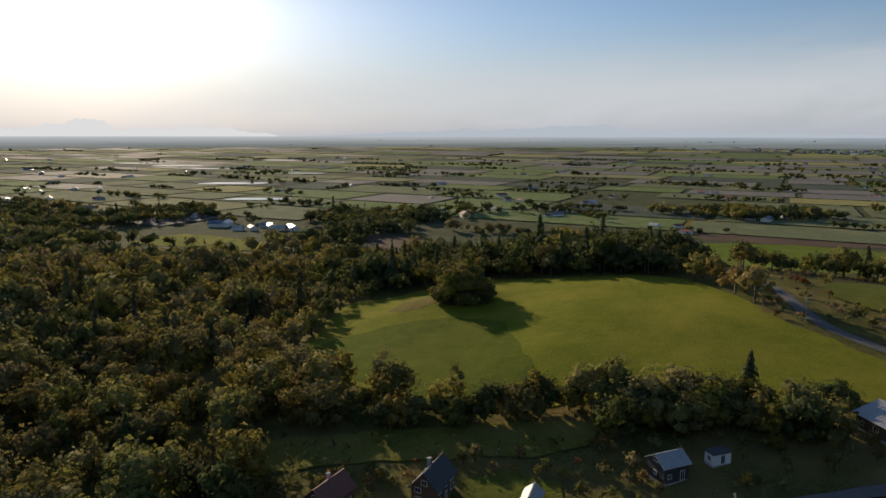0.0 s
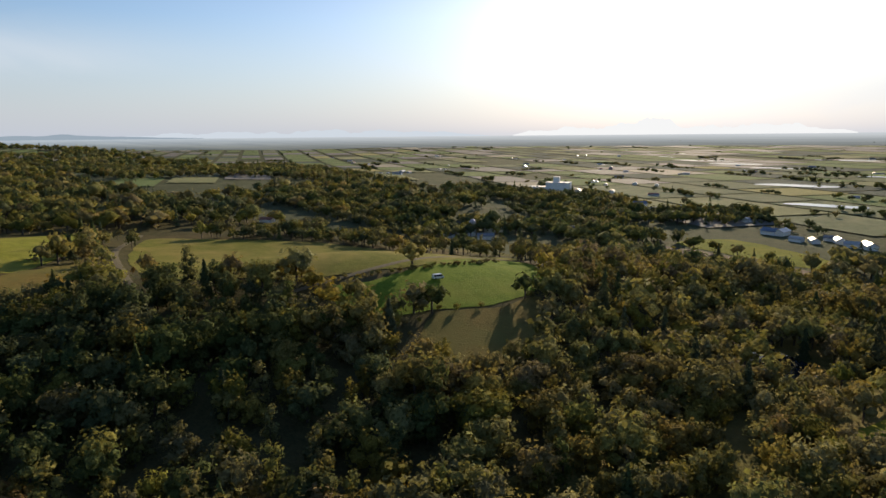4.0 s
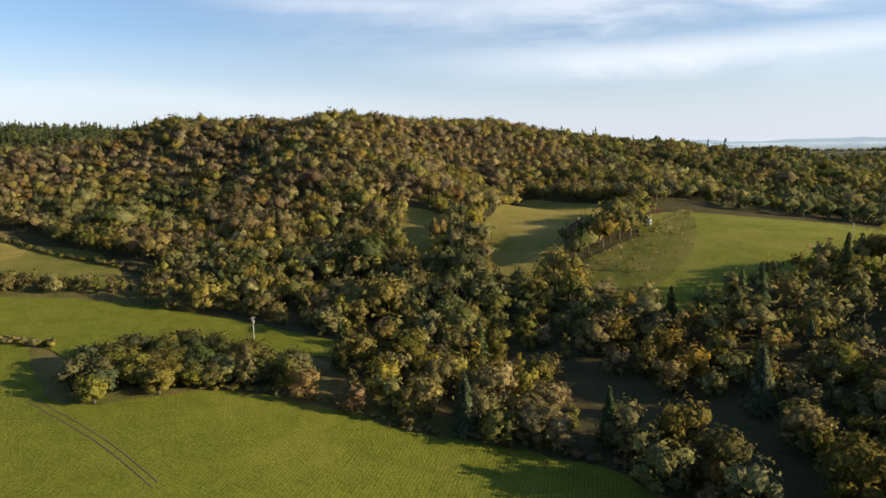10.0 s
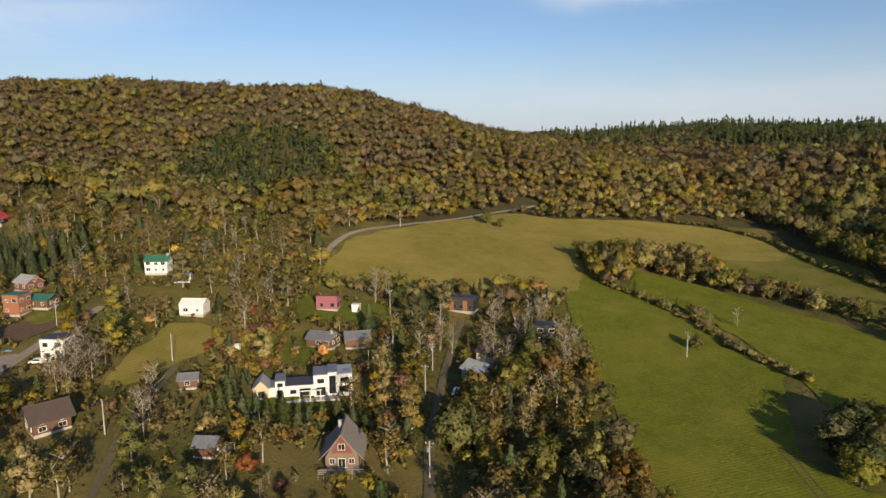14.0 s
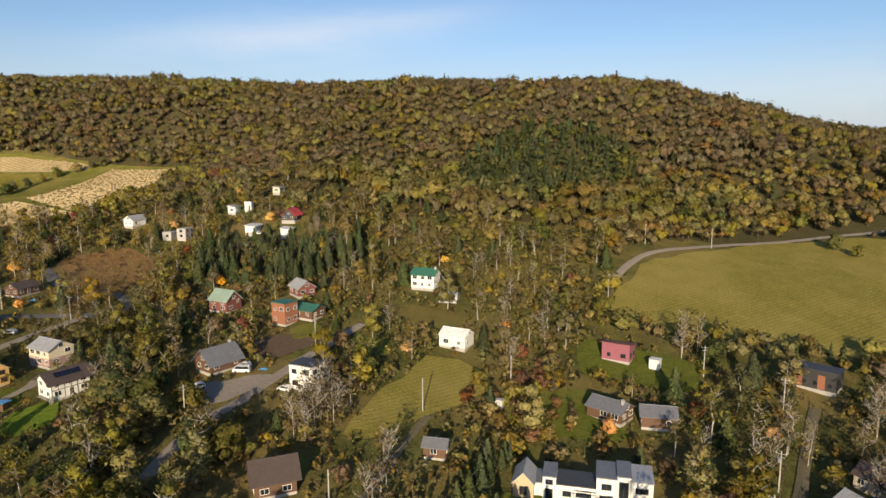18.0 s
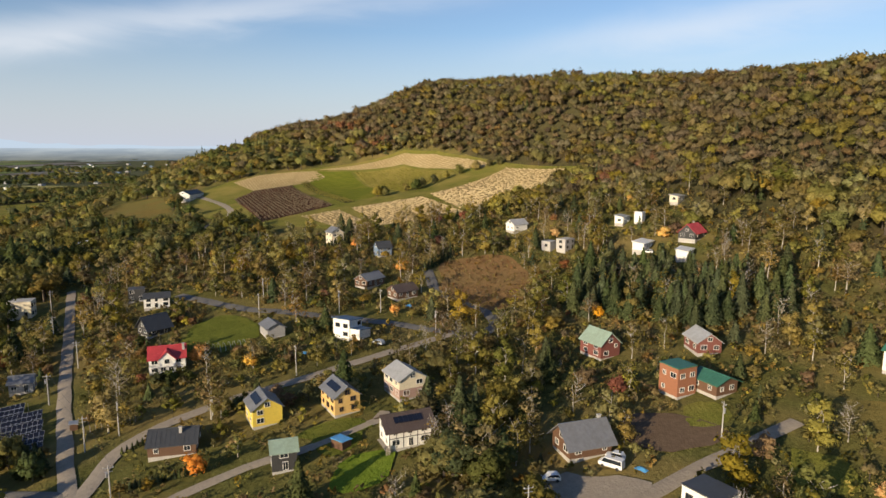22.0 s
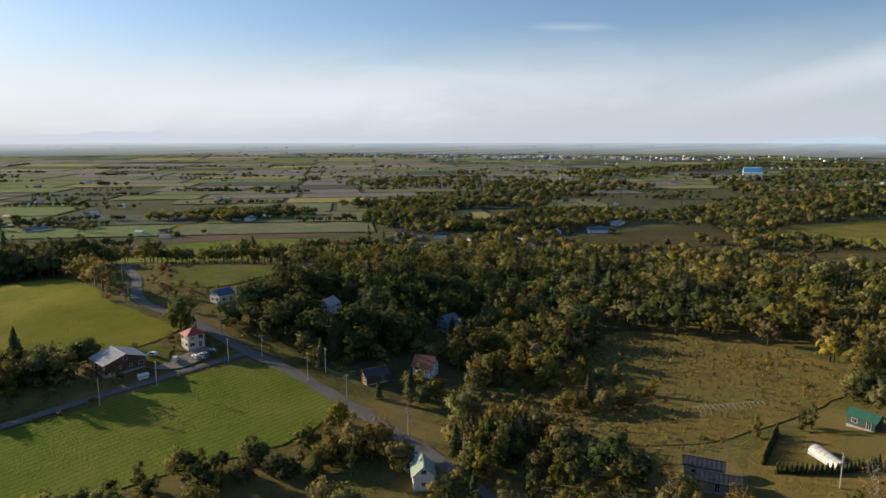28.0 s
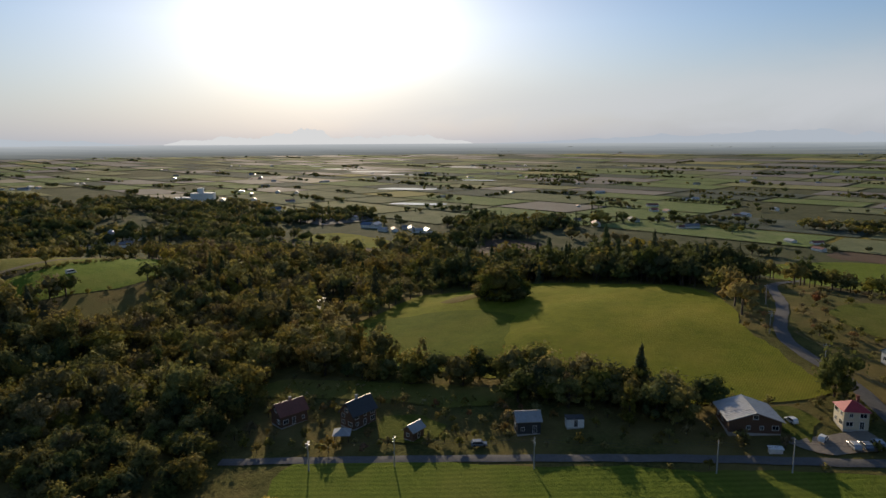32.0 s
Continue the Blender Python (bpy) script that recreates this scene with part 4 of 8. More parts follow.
def windows_on(parent, L, W, eave, storeys, mat, r, skip=(), gable=0.0):
    sh = eave / storeys
    for face, length, off in ((0, L, W / 2), (1, W, L / 2), (2, L, W / 2), (3, W, L / 2)):
        if face in skip:
            continue
        turn = face * 90
        c, s = round(math.cos(radians(turn))), round(math.sin(radians(turn)))
        for st in range(storeys):
            k = max(1, int(length / 2.7))
            for i in range(k):
                if r.random() < 0.12:
                    continue
                u = (i + 0.5) / k * length - length / 2 + r.uniform(-0.2, 0.2)
                w, h = r.choice([(1.2, 1.0), (1.5, 1.1), (0.8, 0.9)])
                z = st * sh + 0.95 * min(1, sh / 2.6)
                if st == 0 and face == 0 and i == k // 2:
                    w, h, z = 0.9, 1.95, 0.2      # the door's glazed leaf
                h = min(h, sh * 0.62) if h < 1.5 else min(h, sh * 0.8)
                window(parent, u * c + off * s, u * s - off * c, z, turn, w, h, mat)
        if gable and face in (1, 3) and W > 4:
            window(parent, off * s, -off * c, eave + gable * 0.15, turn, 1.1, min(1.0, gable * 0.5), mat)


def chimney(parent, x, y, z0, z1, mat):
    bm = bmesh.new()
    box(bm, x - 0.3, x + 0.3, y - 0.3, y + 0.3, z0, z1)
    box(bm, x - 0.38, x + 0.38, y - 0.38, y + 0.38, z1, z1 + 0.12)
    part("chimney", bm, mat, parent)


def deck(parent, x0, x1, y0, y1, z, rail=True):
    bm = bmesh.new()
    k = max(3, int((x1 - x0) / 0.4))
    for i in range(k):
        a = x0 + (x1 - x0) * i / k
        box(bm, a, a + (x1 - x0) / k - 0.03, y0, y1, z - 0.1, z)
    d = part("deck", bm, DECK, parent)
    bm = bmesh.new()
    for px in (x0 + 0.1, (x0 + x1) / 2, x1 - 0.1):
        box(bm, px - 0.07, px + 0.07, y0 + 0.05, y0 + 0.19, z - 2.2, z + (1.0 if rail else -0.1))
    if rail:
        box(bm, x0, x1, y0 + 0.05, y0 + 0.15, z + 0.9, z + 1.0)
        box(bm, x0, x1, y0 + 0.05, y0 + 0.12, z + 0.45, z + 0.52)
    part("railing", bm, DECK, d)


def house(name, x, y, yaw, L, W, eave, rise, wall, roof, label, storeys=1, style="gable", over=0.45, trim=None, skip=(), chim=None, base=0.35, lower=None, seed=1, clear=True, pv_side=0, timber=False, category="house"):
    r = random.Random(seed * 31 + int(x) * 7 + int(y))
    root = thing(name, x, y, yaw, label, category, dz=base)
    if clear:
        CLEAR.append((x, y, max(L, W) * 0.55 + 1.5))
    bm = bmesh.new()
    box(bm, -L / 2 + 0.05, L / 2 - 0.05, -W / 2 + 0.05, W / 2 - 0.05, -2.2, 0.0)
    part("foundation", bm, CONC, root)
    bm = bmesh.new()
    if style == "gable":
        prism(bm, [(-W / 2, 0), (W / 2, 0), (W / 2, eave), (0, eave + rise), (-W / 2, eave)], "x", -L / 2, L / 2)
    elif style == "shed":
        prism(bm, [(-W / 2, 0), (W / 2, 0), (W / 2, eave + rise), (-W / 2, eave)], "x", -L / 2, L / 2)
    else:
        box(bm, -L / 2, L / 2, -W / 2, W / 2, 0, eave)
    part("wall", bm, wall, root)
    if lower:
        bm = bmesh.new()
        box(bm, -L / 2 - 0.04, L / 2 + 0.04, -W / 2 - 0.04, W / 2 + 0.04, 0, eave * 0.5)
        part("lower_wall", bm, lower, root)
    if style == "gable":
        for side in (-1, 1):
            bm = bmesh.new()
            gable_roof(bm, L, W, eave, rise, over, side)
            part("roof_slope", bm, roof, root)
        bm = bmesh.new()
        box(bm, -L / 2 - over, L / 2 + over, -0.14, 0.14, eave + rise + 0.1, eave + rise + 0.24)
        part("ridge_cap", bm, roof, root)
    elif style == "shed":
        bm = bmesh.new()
        s = rise / W
        prism(bm, [(-W / 2 - over, eave - over * s), (W / 2 + over, eave + rise + over * s), (W / 2 + over, eave + rise + over * s + 0.18), (-W / 2 - over, eave - over * s + 0.18)], "x", -L / 2 - over, L / 2 + over)
        part("roof", bm, roof, root)
    elif style == "hip":
        bm = bmesh.new()
        a, b, c = L / 2 + over, W / 2 + over, max(0.2, L / 2 - W / 2)
        v = [bm.verts.new(p) for p in ((-a, -b, eave), (a, -b, eave), (a, b, eave), (-a, b, eave), (-c, 0, eave + rise), (c, 0, eave + rise))]
        for f in ((3, 2, 1, 0), (0, 1, 5, 4), (1, 2, 5), (2, 3, 4, 5), (3, 0, 4)):
            bm.faces.new([v[i] for i in f])
        part("roof", bm, roof, root)
    else:
        bm = bmesh.new()
        box(bm, -L / 2 - 0.12, L / 2 + 0.12, -W / 2 - 0.12, W / 2 + 0.12, eave, eave + 0.22)
        part("roof", bm, roof, root)
    if timber:
        bm = bmesh.new()
        for side in (-1, 1):
            yy = side * (W / 2 + 0.02)
            for i in range(int(L / 1.5) + 1):
                px = -L / 2 + i * (L - 0.14) / int(L / 1.5)
                box(bm, px, px + 0.14, yy - 0.04, yy + 0.04, 0, eave)
            for zz in (eave * 0.5, eave - 0.16):
                box(bm, -L / 2, L / 2, yy - 0.05, yy + 0.05, zz, zz + 0.14)
        part("timber_frame", bm, DARKTRIM, root)
    windows_on(root, L, W, eave, storeys, trim or TRIM, r, skip, rise if style == "gable" and rise > 1.4 else 0)
    if chim:
        chimney(root, chim[0] * L / 2, chim[1] * W / 2, eave * 0.9, eave + rise + 0.7, CONC if chim[2] == "c" else BRICKR)
    if pv_side:
        s = rise / (W / 2)
        ang = math.degrees(math.atan(s)) * -pv_side
        for i in range(6):
            bm = bmesh.new()
            box(bm, -0.48, 0.48, -0.82, 0.82, 0, 0.05)
            p = part("solar_panel", bm, PV, root)
            p.matrix_local = pose((i - 2.5) * 1.02, pv_side * W * 0.26, eave + rise * 0.48 + 0.3, ang, 0, 0)
    return root


V = "village houses"
house("house", 70.5, -185, 9, 6.6, 5.6, 6.0, 0, WHITE, R_DARK, "white box-shaped two-storey house with a flat dark roof", 2, "flat", trim=DARKTRIM)
h = house("house", 98.5, -180.5, -95, 9.0, 7.0, 2.6, 3.0, BROWNW, R_GREY, "dark brown timber house under a big grey metal roof", 1, over=0.9, chim=(0.85, 0.1, "c"))
house("house", 145, -126.5, 5, 7.4, 6.6, 3.9, 2.3, YELLOW, R_GREY, "bright yellow two-storey house with a grey gabled roof", 2, pv_side=1)
house("house", 141.5, -143.5, 7, 8.6, 6.2, 4.1, 2.2, ORANGE, R_GREY, "warm orange two-storey house with solar panels", 2, pv_side=1, trim=BROWNW)
house("house", 141.5, -159.5, 6, 8.6, 7.0, 4.6, 1.9, CREAM, R_LIGHT, "cream and brown two-storey house with a pale roof", 2, lower=PINKISH)
h = house("house", 119.5, -151.5, -91, 9.2, 6.4, 4.2, 1.8, WHITE, R_BROWN, "half-timbered white house with solar panels on brown roof", 2, over=1.0, timber=True, pv_side=-1)
deck(h, -5.5, -4.6, -4, 2, 0.2)
house("house", 122.5, -127, -95, 4.8, 4.2, 4.0, 1.5, BLACKW, R_SAGE, "narrow charcoal house with a sage green roof", 2)
house("house", 142.5, -107.5, -100, 9.5, 8.0, 2.3, 1.9, BROWNW, R_DARK, "low timber bungalow under a wide dark roof", 1, chim=(0.3, -0.3, "c"))
h = house("house", 83.5, -256, 12, 8.4, 6.0, 4.6, 1.8, WHITE, R_GREEN, "white two-storey house with a green metal roof", 2, chim=(-0.9, 0.1, "c"))
h = house("house", 189.5, -107, -93, 9.2, 7.0, 4.4, 2.5, WHITE, R_RED, "white two-storey house with a bright red roof", 2, chim=(0.92, -0.4, "c"))
bm = bmesh.new()
prism(bm, [(-2.1, 0.2), (2.1, 0.2), (2.1, 4.3), (0, 6.3), (-2.1, 4.3)], "y", -4.2, 0.0)
part("front_gable", bm, WHITE, h)
bm = bmesh.new()
prism(bm, [(-2.5, 3.95), (0, 6.35), (2.5, 3.95), (2.5, 4.15), (0, 6.6), (-2.5, 4.15)], "y", -4.5, 0.0)
part("front_gable_roof", bm, R_RED, h)
for wx, wz in ((-1.0, 1.0), (1.0, 1.0), (0.0, 3.1)):
    window(h, wx, -4.21, wz, 0, 1.2, 1.2)
h = house("house", 187.5, -158, 38, 6.0, 6.4, 5.0, 0.9, WHITE, R_BLUE, "white two-storey house with a blue metal roof", 2, "shed", trim=DARKTRIM)
bm = bmesh.new()
prism(bm, [(-2.8, 0), (2.8, 0), (2.8, 3.2), (-2.8, 2.4)], "x", -6.4, -3.0)
part("wing", bm, WHITE, h)
bm = bmesh.new()
prism(bm, [(-3.1, 2.4), (3.1, 3.3), (3.1, 3.5), (-3.1, 2.6)], "x", -6.8, -3.0)
part("wing_roof", bm, R_BLUE, h)
house("shed", 201, -137.5, 8, 8.0, 5.5, 2.6, 1.4, GREYW, R_GREY, "grey shed with a bluish metal roof beside a lawn", 1, skip=(0, 2, 3), category="shed")
h = house("house", 182.5, -54.5, -90, 9.6, 7.4, 2.5, 2.6, CREAM, R_DARK, "long house with skylights in its dark green roof", 1)
for i in range(4):
    bm = bmesh.new()
    box(bm, -0.4, 0.4, -0.5, 0.5, 0, 0.12)
    p = part("skylight", bm, R_WHITE, h)
    p.matrix_local = pose(-3.3 + i * 2.0, -1.9, 3.95, 35, 0, 0)
house("cottage", 199.5, -70.5, -92, 5.6, 4.6, 2.8, 1.4, GREYW, R_GREY, "small grey cottage with a rust stripe along its roof", 1)
house("house", 275.5, -58.5, -98, 8.0, 5.6, 6.0, 0, CREAM, CONC, "cream flat-roofed two-storey house at the road's end", 2, "flat", trim=DARKTRIM)
house("hut", 243, -27, -92, 6.6, 4.2, 2.4, 1.2, GREENW, R_GREEN, "dark green garden hut with white windows", 1, category="hut")
h = house("barn", 101.5, 133.5, 101, 10.5, 12.5, 3.3, 2.1, BROWNW, R_LIGHT, "wide timber barn house under a pale metal roof", 1, over=0.8)
h = house("cottage", 125.5, 137, 8, 5.8, 5.6, 4.6, 2.0, CREAM, R_RED, "two-storey cottage with a faded red hipped roof", 2, "hip", chim=(0.6, 0.5, "b"))
h = house("cottage", 46.5, 122.5, 22, 6.2, 5.2, 3.6, 1.6, BLACKW, R_LIGHT, "dark cottage with white windows and a pale roof", 1)
h = house("house", -1.5, 120, 66, 8.6, 5.6, 4.0, 3.0, BROWNW, R_DARK, "dark timber house with a steep roof and chimney", 2, chim=(0.1, 0.4, "c"))
h = house("house", -22, 117, 60, 8.6, 5.6, 3.6, 2.6, BROWNW, R_RUST, "brown timber house among garden trees", 1, chim=(0.2, 0.3, "c"))
house("shed", 17.5, 114, 70, 4.6, 3.2, 2.6, 1.3, BROWNW, R_LIGHT, "small dark shed with a shining metal roof", 1, category="shed")
house("shed", 58.5, 126.5, 18, 4.6, 2.6, 2.3, 0, WHITE, R_DARK, "small white storage shed in the shade", 1, "flat", category="shed")
house("house", 215, 109.5, 8, 6.6, 5.6, 4.2, 1.8, BLUEW, R_BLUE, "blue-grey house among tall dark trees", 2)
house("shed", 165, 81, -5, 7.5, 4.4, 2.4, 1.6, BROWNW, R_DARK, "dark timber workshop beside the lane", 1, category="shed")
house("house", 181.5, 77, -60, 6.6, 5.6, 3.2, 2.8, WHITE, R_RUST, "half-timbered white house with a rust roof", 2, timber=True)
house("house", 181.5, 146, 30, 7.4, 6.0, 3.6, 2.2, WHITE, R_LIGHT, "white house with a pale roof on a wooded knoll", 2)
house("house", 206.5, 220, 15, 8.0, 6.0, 4.2, 2.0, CREAM, R_DARK, "cream house with dark roof above the plain", 2)
house("house", 148.5, 177, 20, 7.4, 6.0, 3.4, 1.8, WHITE, R_BLUE, "white house with a blue roof by the lane", 1)
house("house", 143.5, 23, 60, 5.6, 4.6, 3.4, 2.2, WHITE, R_SAGE, "small white house with a shining sage roof", 1)
house("shed", 191, -19, -60, 8.6, 4.4, 2.4, 0.9, GREYW, R_DARK, "long grey garage under a dark roof", 1, category="shed")
house("shed", 194.5, -13.5, -60, 8.0, 4.2, 2.7, 0.9, GREYW, R_DARK, "second dark-roofed garage beside the first", 1, category="shed")
h = house("chalet", 47.5, -152.5, 55, 7.6, 6.4, 3.2, 2.6, BROWNW, R_BROWN, "red-brown timber chalet among birches", 2, over=0.9)
deck(h, -3.0, 3.0, -5.0, -3.2, 0.3)
house("cabin", 28, -178.5, 20, 4.6, 3.4, 2.3, 1.1, BROWNW, R_GREY, "small dark cabin on a grassy clearing", 1, category="cabin")
h = house("cabin", 8, -150.5, 5, 4.6, 3.8, 2.3, 1.4, BROWNW, R_GREY, "small brown garden cabin with a deck", 1, category="cabin")
deck(h, -5.0, -2.4, -2.6, 1.8, 0.25)
h = house("hall", 51.5, -224.5, 5, 8.0, 5.8, 3.0, 1.6, WHITE, R_WHITE, "all-white single-storey hall on the lawn", 1, over=0.2)
house("house", 10.5, -241, 2, 7.4, 5.4, 3.6, 0.9, MAUVE, R_RUST, "dusty pink house with a low sloping roof", 1, "shed", trim=DARKTRIM)
house("shed", 0.5, -240.5, 0, 2.6, 2.4, 2.3, 0, WHITE, R_WHITE, "tiny white garden shed", 1, "flat", skip=(0, 1, 2, 3), category="shed")
h = house("house", 3.0, -212.5, -10, 8.4, 6.0, 2.4, 1.6, BROWNW, R_GREY, "dark bungalow with an angled grey roof", 1, chim=(-0.8, 0.2, "c"))
h = house("house", -7.0, -215.0, 20, 7.4, 5.4, 2.6, 1.5, BROWNW, R_GREY, "dark wing of a bungalow with a grey roof", 1)
h = house("house", -35, -252, -12, 11.0, 6.6, 4.2, 0.5, BLACKW, R_DARK, "black modern house with orange timber panels", 1, "shed", trim=DARKTRIM)
for px in (-3.2, 1.8):
    bm = bmesh.new()
    box(bm, px, px + 1.6, 3.24, 3.42, 0.2, 3.6)
    part("timber_panel", bm, TERRA, h)
house("house", -64.5, -229, 0, 6.6, 6.0, 5.6, 0, BLACKW, R_DARK, "dark flat-roofed house between birches", 2, "flat")
house("house", -46, -199.5, -40, 7.6, 6.0, 2.8, 1.9, GREYW, R_LIGHT, "house with a pale metal gabled roof", 1)
house("cottage", -48, -212.5, -30, 6.0, 5.0, 2.6, 1.7, CREAM, R_BROWN, "cottage with white walls and a dark roof", 1)
h = house("house", 136.5, -213.5, 5, 8.0, 6.6, 3.6, 2.9, BRICKR, R_SAGE, "red brick house with a sage green gabled roof", 2)
house("house", 121.5, -234.5, -20, 8.0, 6.2, 2.8, 2.2, BRICKR, R_LIGHT, "brick house with a broad grey roof", 1)
h = house("house", 107.0, -212.5, 2, 5.6, 5.6, 6.4, 0, TERRA, R_GREEN, "terracotta tower house with a teal flat roof", 2, "flat")
house("house", 103.0, -219.5, 2, 7.0, 6.4, 2.7, 1.2, BROWNW, R_GREEN, "low wing with a dark green metal roof", 1, over=0.7)
house("house", 224.5, -103.5, -60, 7.6, 6.6, 2.4, 3.4, BLACKW, R_DARK, "dark house with a steep pointed roof", 1, over=0.8)
house("house", 253.5, -104.5, -92, 8.6, 5.6, 3.6, 1.3, WHITE, R_DARK, "white and green house with dark trim", 2, trim=DARKTRIM)
house("house", 267, -97.5, -92, 5.6, 5.0, 4.4, 0, BLACKW, R_DARK, "dark flat-roofed house by the wood", 2, "flat")
house("house", 234, -179.5, -60, 9.6, 6.4, 2.6, 1.9, BROWNW, R_GREY, "long brown house under a grey roof", 1)
house("house", 216.5, -186.5, -75, 9.0, 6.4, 2.5, 1.9, BROWNW, R_BROWN, "low maroon-roofed house behind shrubs", 1)
house("house", 302.5, -183.5, 10, 7.0, 6.0, 5.4, 2.2, CREAM, R_GREY, "tall cream house with a grey gable", 2)
house("house", 269, -196.5, -85, 6.4, 5.4, 3.4, 2.4, BLUEW, R_DARK, "slate-blue house with a steep dark roof", 2)
house("house", 262.5, -260.5, -80, 8.0, 6.0, 3.0, 2.0, WHITE, R_LIGHT, "white house with pale roof below the vineyard", 1)
house("house", 193.5, -300.5, -70, 9.0, 7.0, 2.4, 3.2, BLACKW, R_RED, "dark house with a bright red steep roof", 1, chim=(0.5, 0.2, "c"))
house("shed", 201.5, -283, -60, 11.0, 4.6, 2.6, 0.5, WHITE, R_WHITE, "long white flat-roofed shed on the slope", 1, "shed", skip=(1, 2, 3), category="shed")
house("shed", 182.5, -286.5, -55, 10.0, 4.6, 2.4, 0.5, WHITE, R_WHITE, "low white shed beside conifers", 1, "shed", skip=(1, 2, 3), category="shed")
house("shed", 230, -295.5, -65, 6.6, 4.0, 2.8, 0.6, WHITE, R_LIGHT, "white hut at the wood's edge", 1, "shed", category="shed")
house("shed", 224, -300, 25, 3.6, 3.0, 4.4, 0, WHITE, R_WHITE, "small pale tower-like store", 1, "flat", skip=(0, 1, 2, 3), category="shed")
house("shed", 229, -325.5, -65, 8.0, 4.0, 2.6, 0.5, CREAM, R_LIGHT, "pale shed high on the slope", 1, "shed", category="shed")
house("house", 226, -263, -70, 6.4, 4.6, 4.4, 0, CONC, CONC, "grey concrete house with a flat roof", 2, "flat", trim=DARKTRIM)
house("house", 232, -259, -70, 5.0, 4.6, 3.0, 0, CONC, CONC, "low concrete annex beside rubble", 1, "flat", trim=DARKTRIM)
house("winery", 579, -131, -26, 27.0, 12.0, 4.5, 2.8, WHITE, R_DARK, "long winery building with a dark roof", 1, category="winery")
house("hut", -222, -146, 20, 4.4, 3.6, 2.4, 1.3, CREAM, R_RUST, "small hut under the wood with a rust roof", 1, category="hut")
house("hut", -91, -424, 0, 3.6, 3.0, 2.0, 1.2, CREAM, R_LIGHT, "small pale house at the forest edge", 1)
house("hut", -392, -112, 10, 2.6, 2.6, 2.2, 1.6, WHITE, R_LIGHT, "tiny white hut on the hilltop", 1, category="hut")
house("shed", 390, 20, -50, 12.0, 6.0, 3.0, 1.0, CREAM, R_DARK, "long low farm building in a clearing", 1, category="shed")
house("house", 404, -66, -60, 8.0, 6.0, 3.4, 1.2, WHITE, R_WHITE, "white house by the upper meadow", 1)

house("house", 143.5, -69.5, 12, 8.4, 7.4, 2.6, 3.0, GREYW, R_DARK, "grey house under a steep slate-dark roof", 1)

# the steep-roofed log house with its porch
root = thing("log_house", -21.5, -153.5, 100, "weathered log house with a steep bell-shaped roof", "house", dz=0.8)
CLEAR.append((-21.5, -153, 7.5))
bm = bmesh.new()
box(bm, -4.2, 4.2, -3.4, 3.4, -2.4, 0)
part("foundation", bm, CONC, root)
bm = bmesh.new()
prism(bm, [(-3.4, 0), (3.4, 0), (3.4, 2.4), (1.9, 4.6), (0, 7.2), (-1.9, 4.6), (-3.4, 2.4)], "x", -4.3, 4.3)
part("wall", bm, LOGW, root)
for side in (-1, 1):
    bm = bmesh.new()
    prism(bm, [(0, 7.3), (side * 2.0, 4.7), (side * 4.6, 2.1), (side * 4.6, 2.3), (side * 2.1, 4.95), (0, 7.6)], "x", -5.3, 5.3)
    part("roof_slope", bm, paint("shingle_roof", (0.23, 0.2, 0.17), 0.85), root)
bm = bmesh.new()
prism(bm, [(-2.1, 3.2), (2.1, 3.2), (1.75, 4.5), (0, 6.9), (-1.75, 4.5)], "x", 4.3, 4.42)
part("shingle_gable", bm, BRICKR, root)
window(root, 4.45, 0, 4.0, 90, 1.3, 1.2)
for u, w, hh, z in ((-2.0, 1.0, 1.1, 0.9), (0.0, 1.4, 1.9, 0.1), (2.0, 1.0, 1.1, 0.9)):
    window(root, 4.34, u, z, 90, w, hh)
bm = bmesh.new()
for i in range(20):
    box(bm, 4.4, 6.8, -4.6 + i * 0.46, -4.18 + i * 0.46, -0.2, -0.1)
d = part("deck", bm, DECK, root)
bm = bmesh.new()
for i in range(9):
    yy = -4.6 + i * 1.15
    box(bm, 6.7, 6.8, yy - 0.05, yy + 0.05, -2.4, 0.8)
box(bm, 6.68, 6.82, -4.6, 4.6, 0.75, 0.85)
box(bm, 6.7, 6.8, -4.6, 4.6, 0.3, 0.38)
part("railing", bm, DECK, d)
chimney(root, -1.0, -0.9, 5.0, 8.0, CONC)

# the long white house, block by block
root = thing("long_house", -1.8, -182.4, 19, "long white modern house of joined flat-roofed blocks", "house", dz=0.0)
for q in (-9, 0, 9):
    CLEAR.append((-1.8 + q * 0.95, -182.4 + q * 0.33, 6.5))
for x0, x1, y0, y1, hh, roof in ((8.6, 12.4, -3.2, 2.8, 5.6, R_LIGHT), (6.2, 8.6, -2.6, 2.8, 6.0, R_GREY), (2.6, 6.2, -3.0, 2.8, 5.6, R_GREY), (-4.6, 2.6, -2.2, 2.8, 3.0, R_DARK), (-7.0, -4.6, -2.8, 2.0, 4.6, R_GREY), (-8.6, -7.0, -2.0, 2.4, 2.8, R_GREY)):
    bm = bmesh.new()
    box(bm, -x1, -x0, -y1, -y0, -2.0, hh)
    part("block", bm, WHITE, root)
    bm = bmesh.new()
    prism(bm, [(-y1 - 0.15, hh + 0.25), (-y0 + 0.2, hh), (-y0 + 0.2, hh + 0.2), (-y1 - 0.15, hh + 0.5)], "x", -x1 - 0.1, -x0 + 0.1)
    part("block_roof", bm, roof, root)
bm = bmesh.new()
prism(bm, [(12.4, -2.0), (8.6, -2.0), (8.6, 3.0), (10.5, 5.0), (12.4, 3.0)], "y", -2.6, 3.4)
part("gable_block", bm, siding("tan_boards", (0.6, 0.45, 0.27)), root)
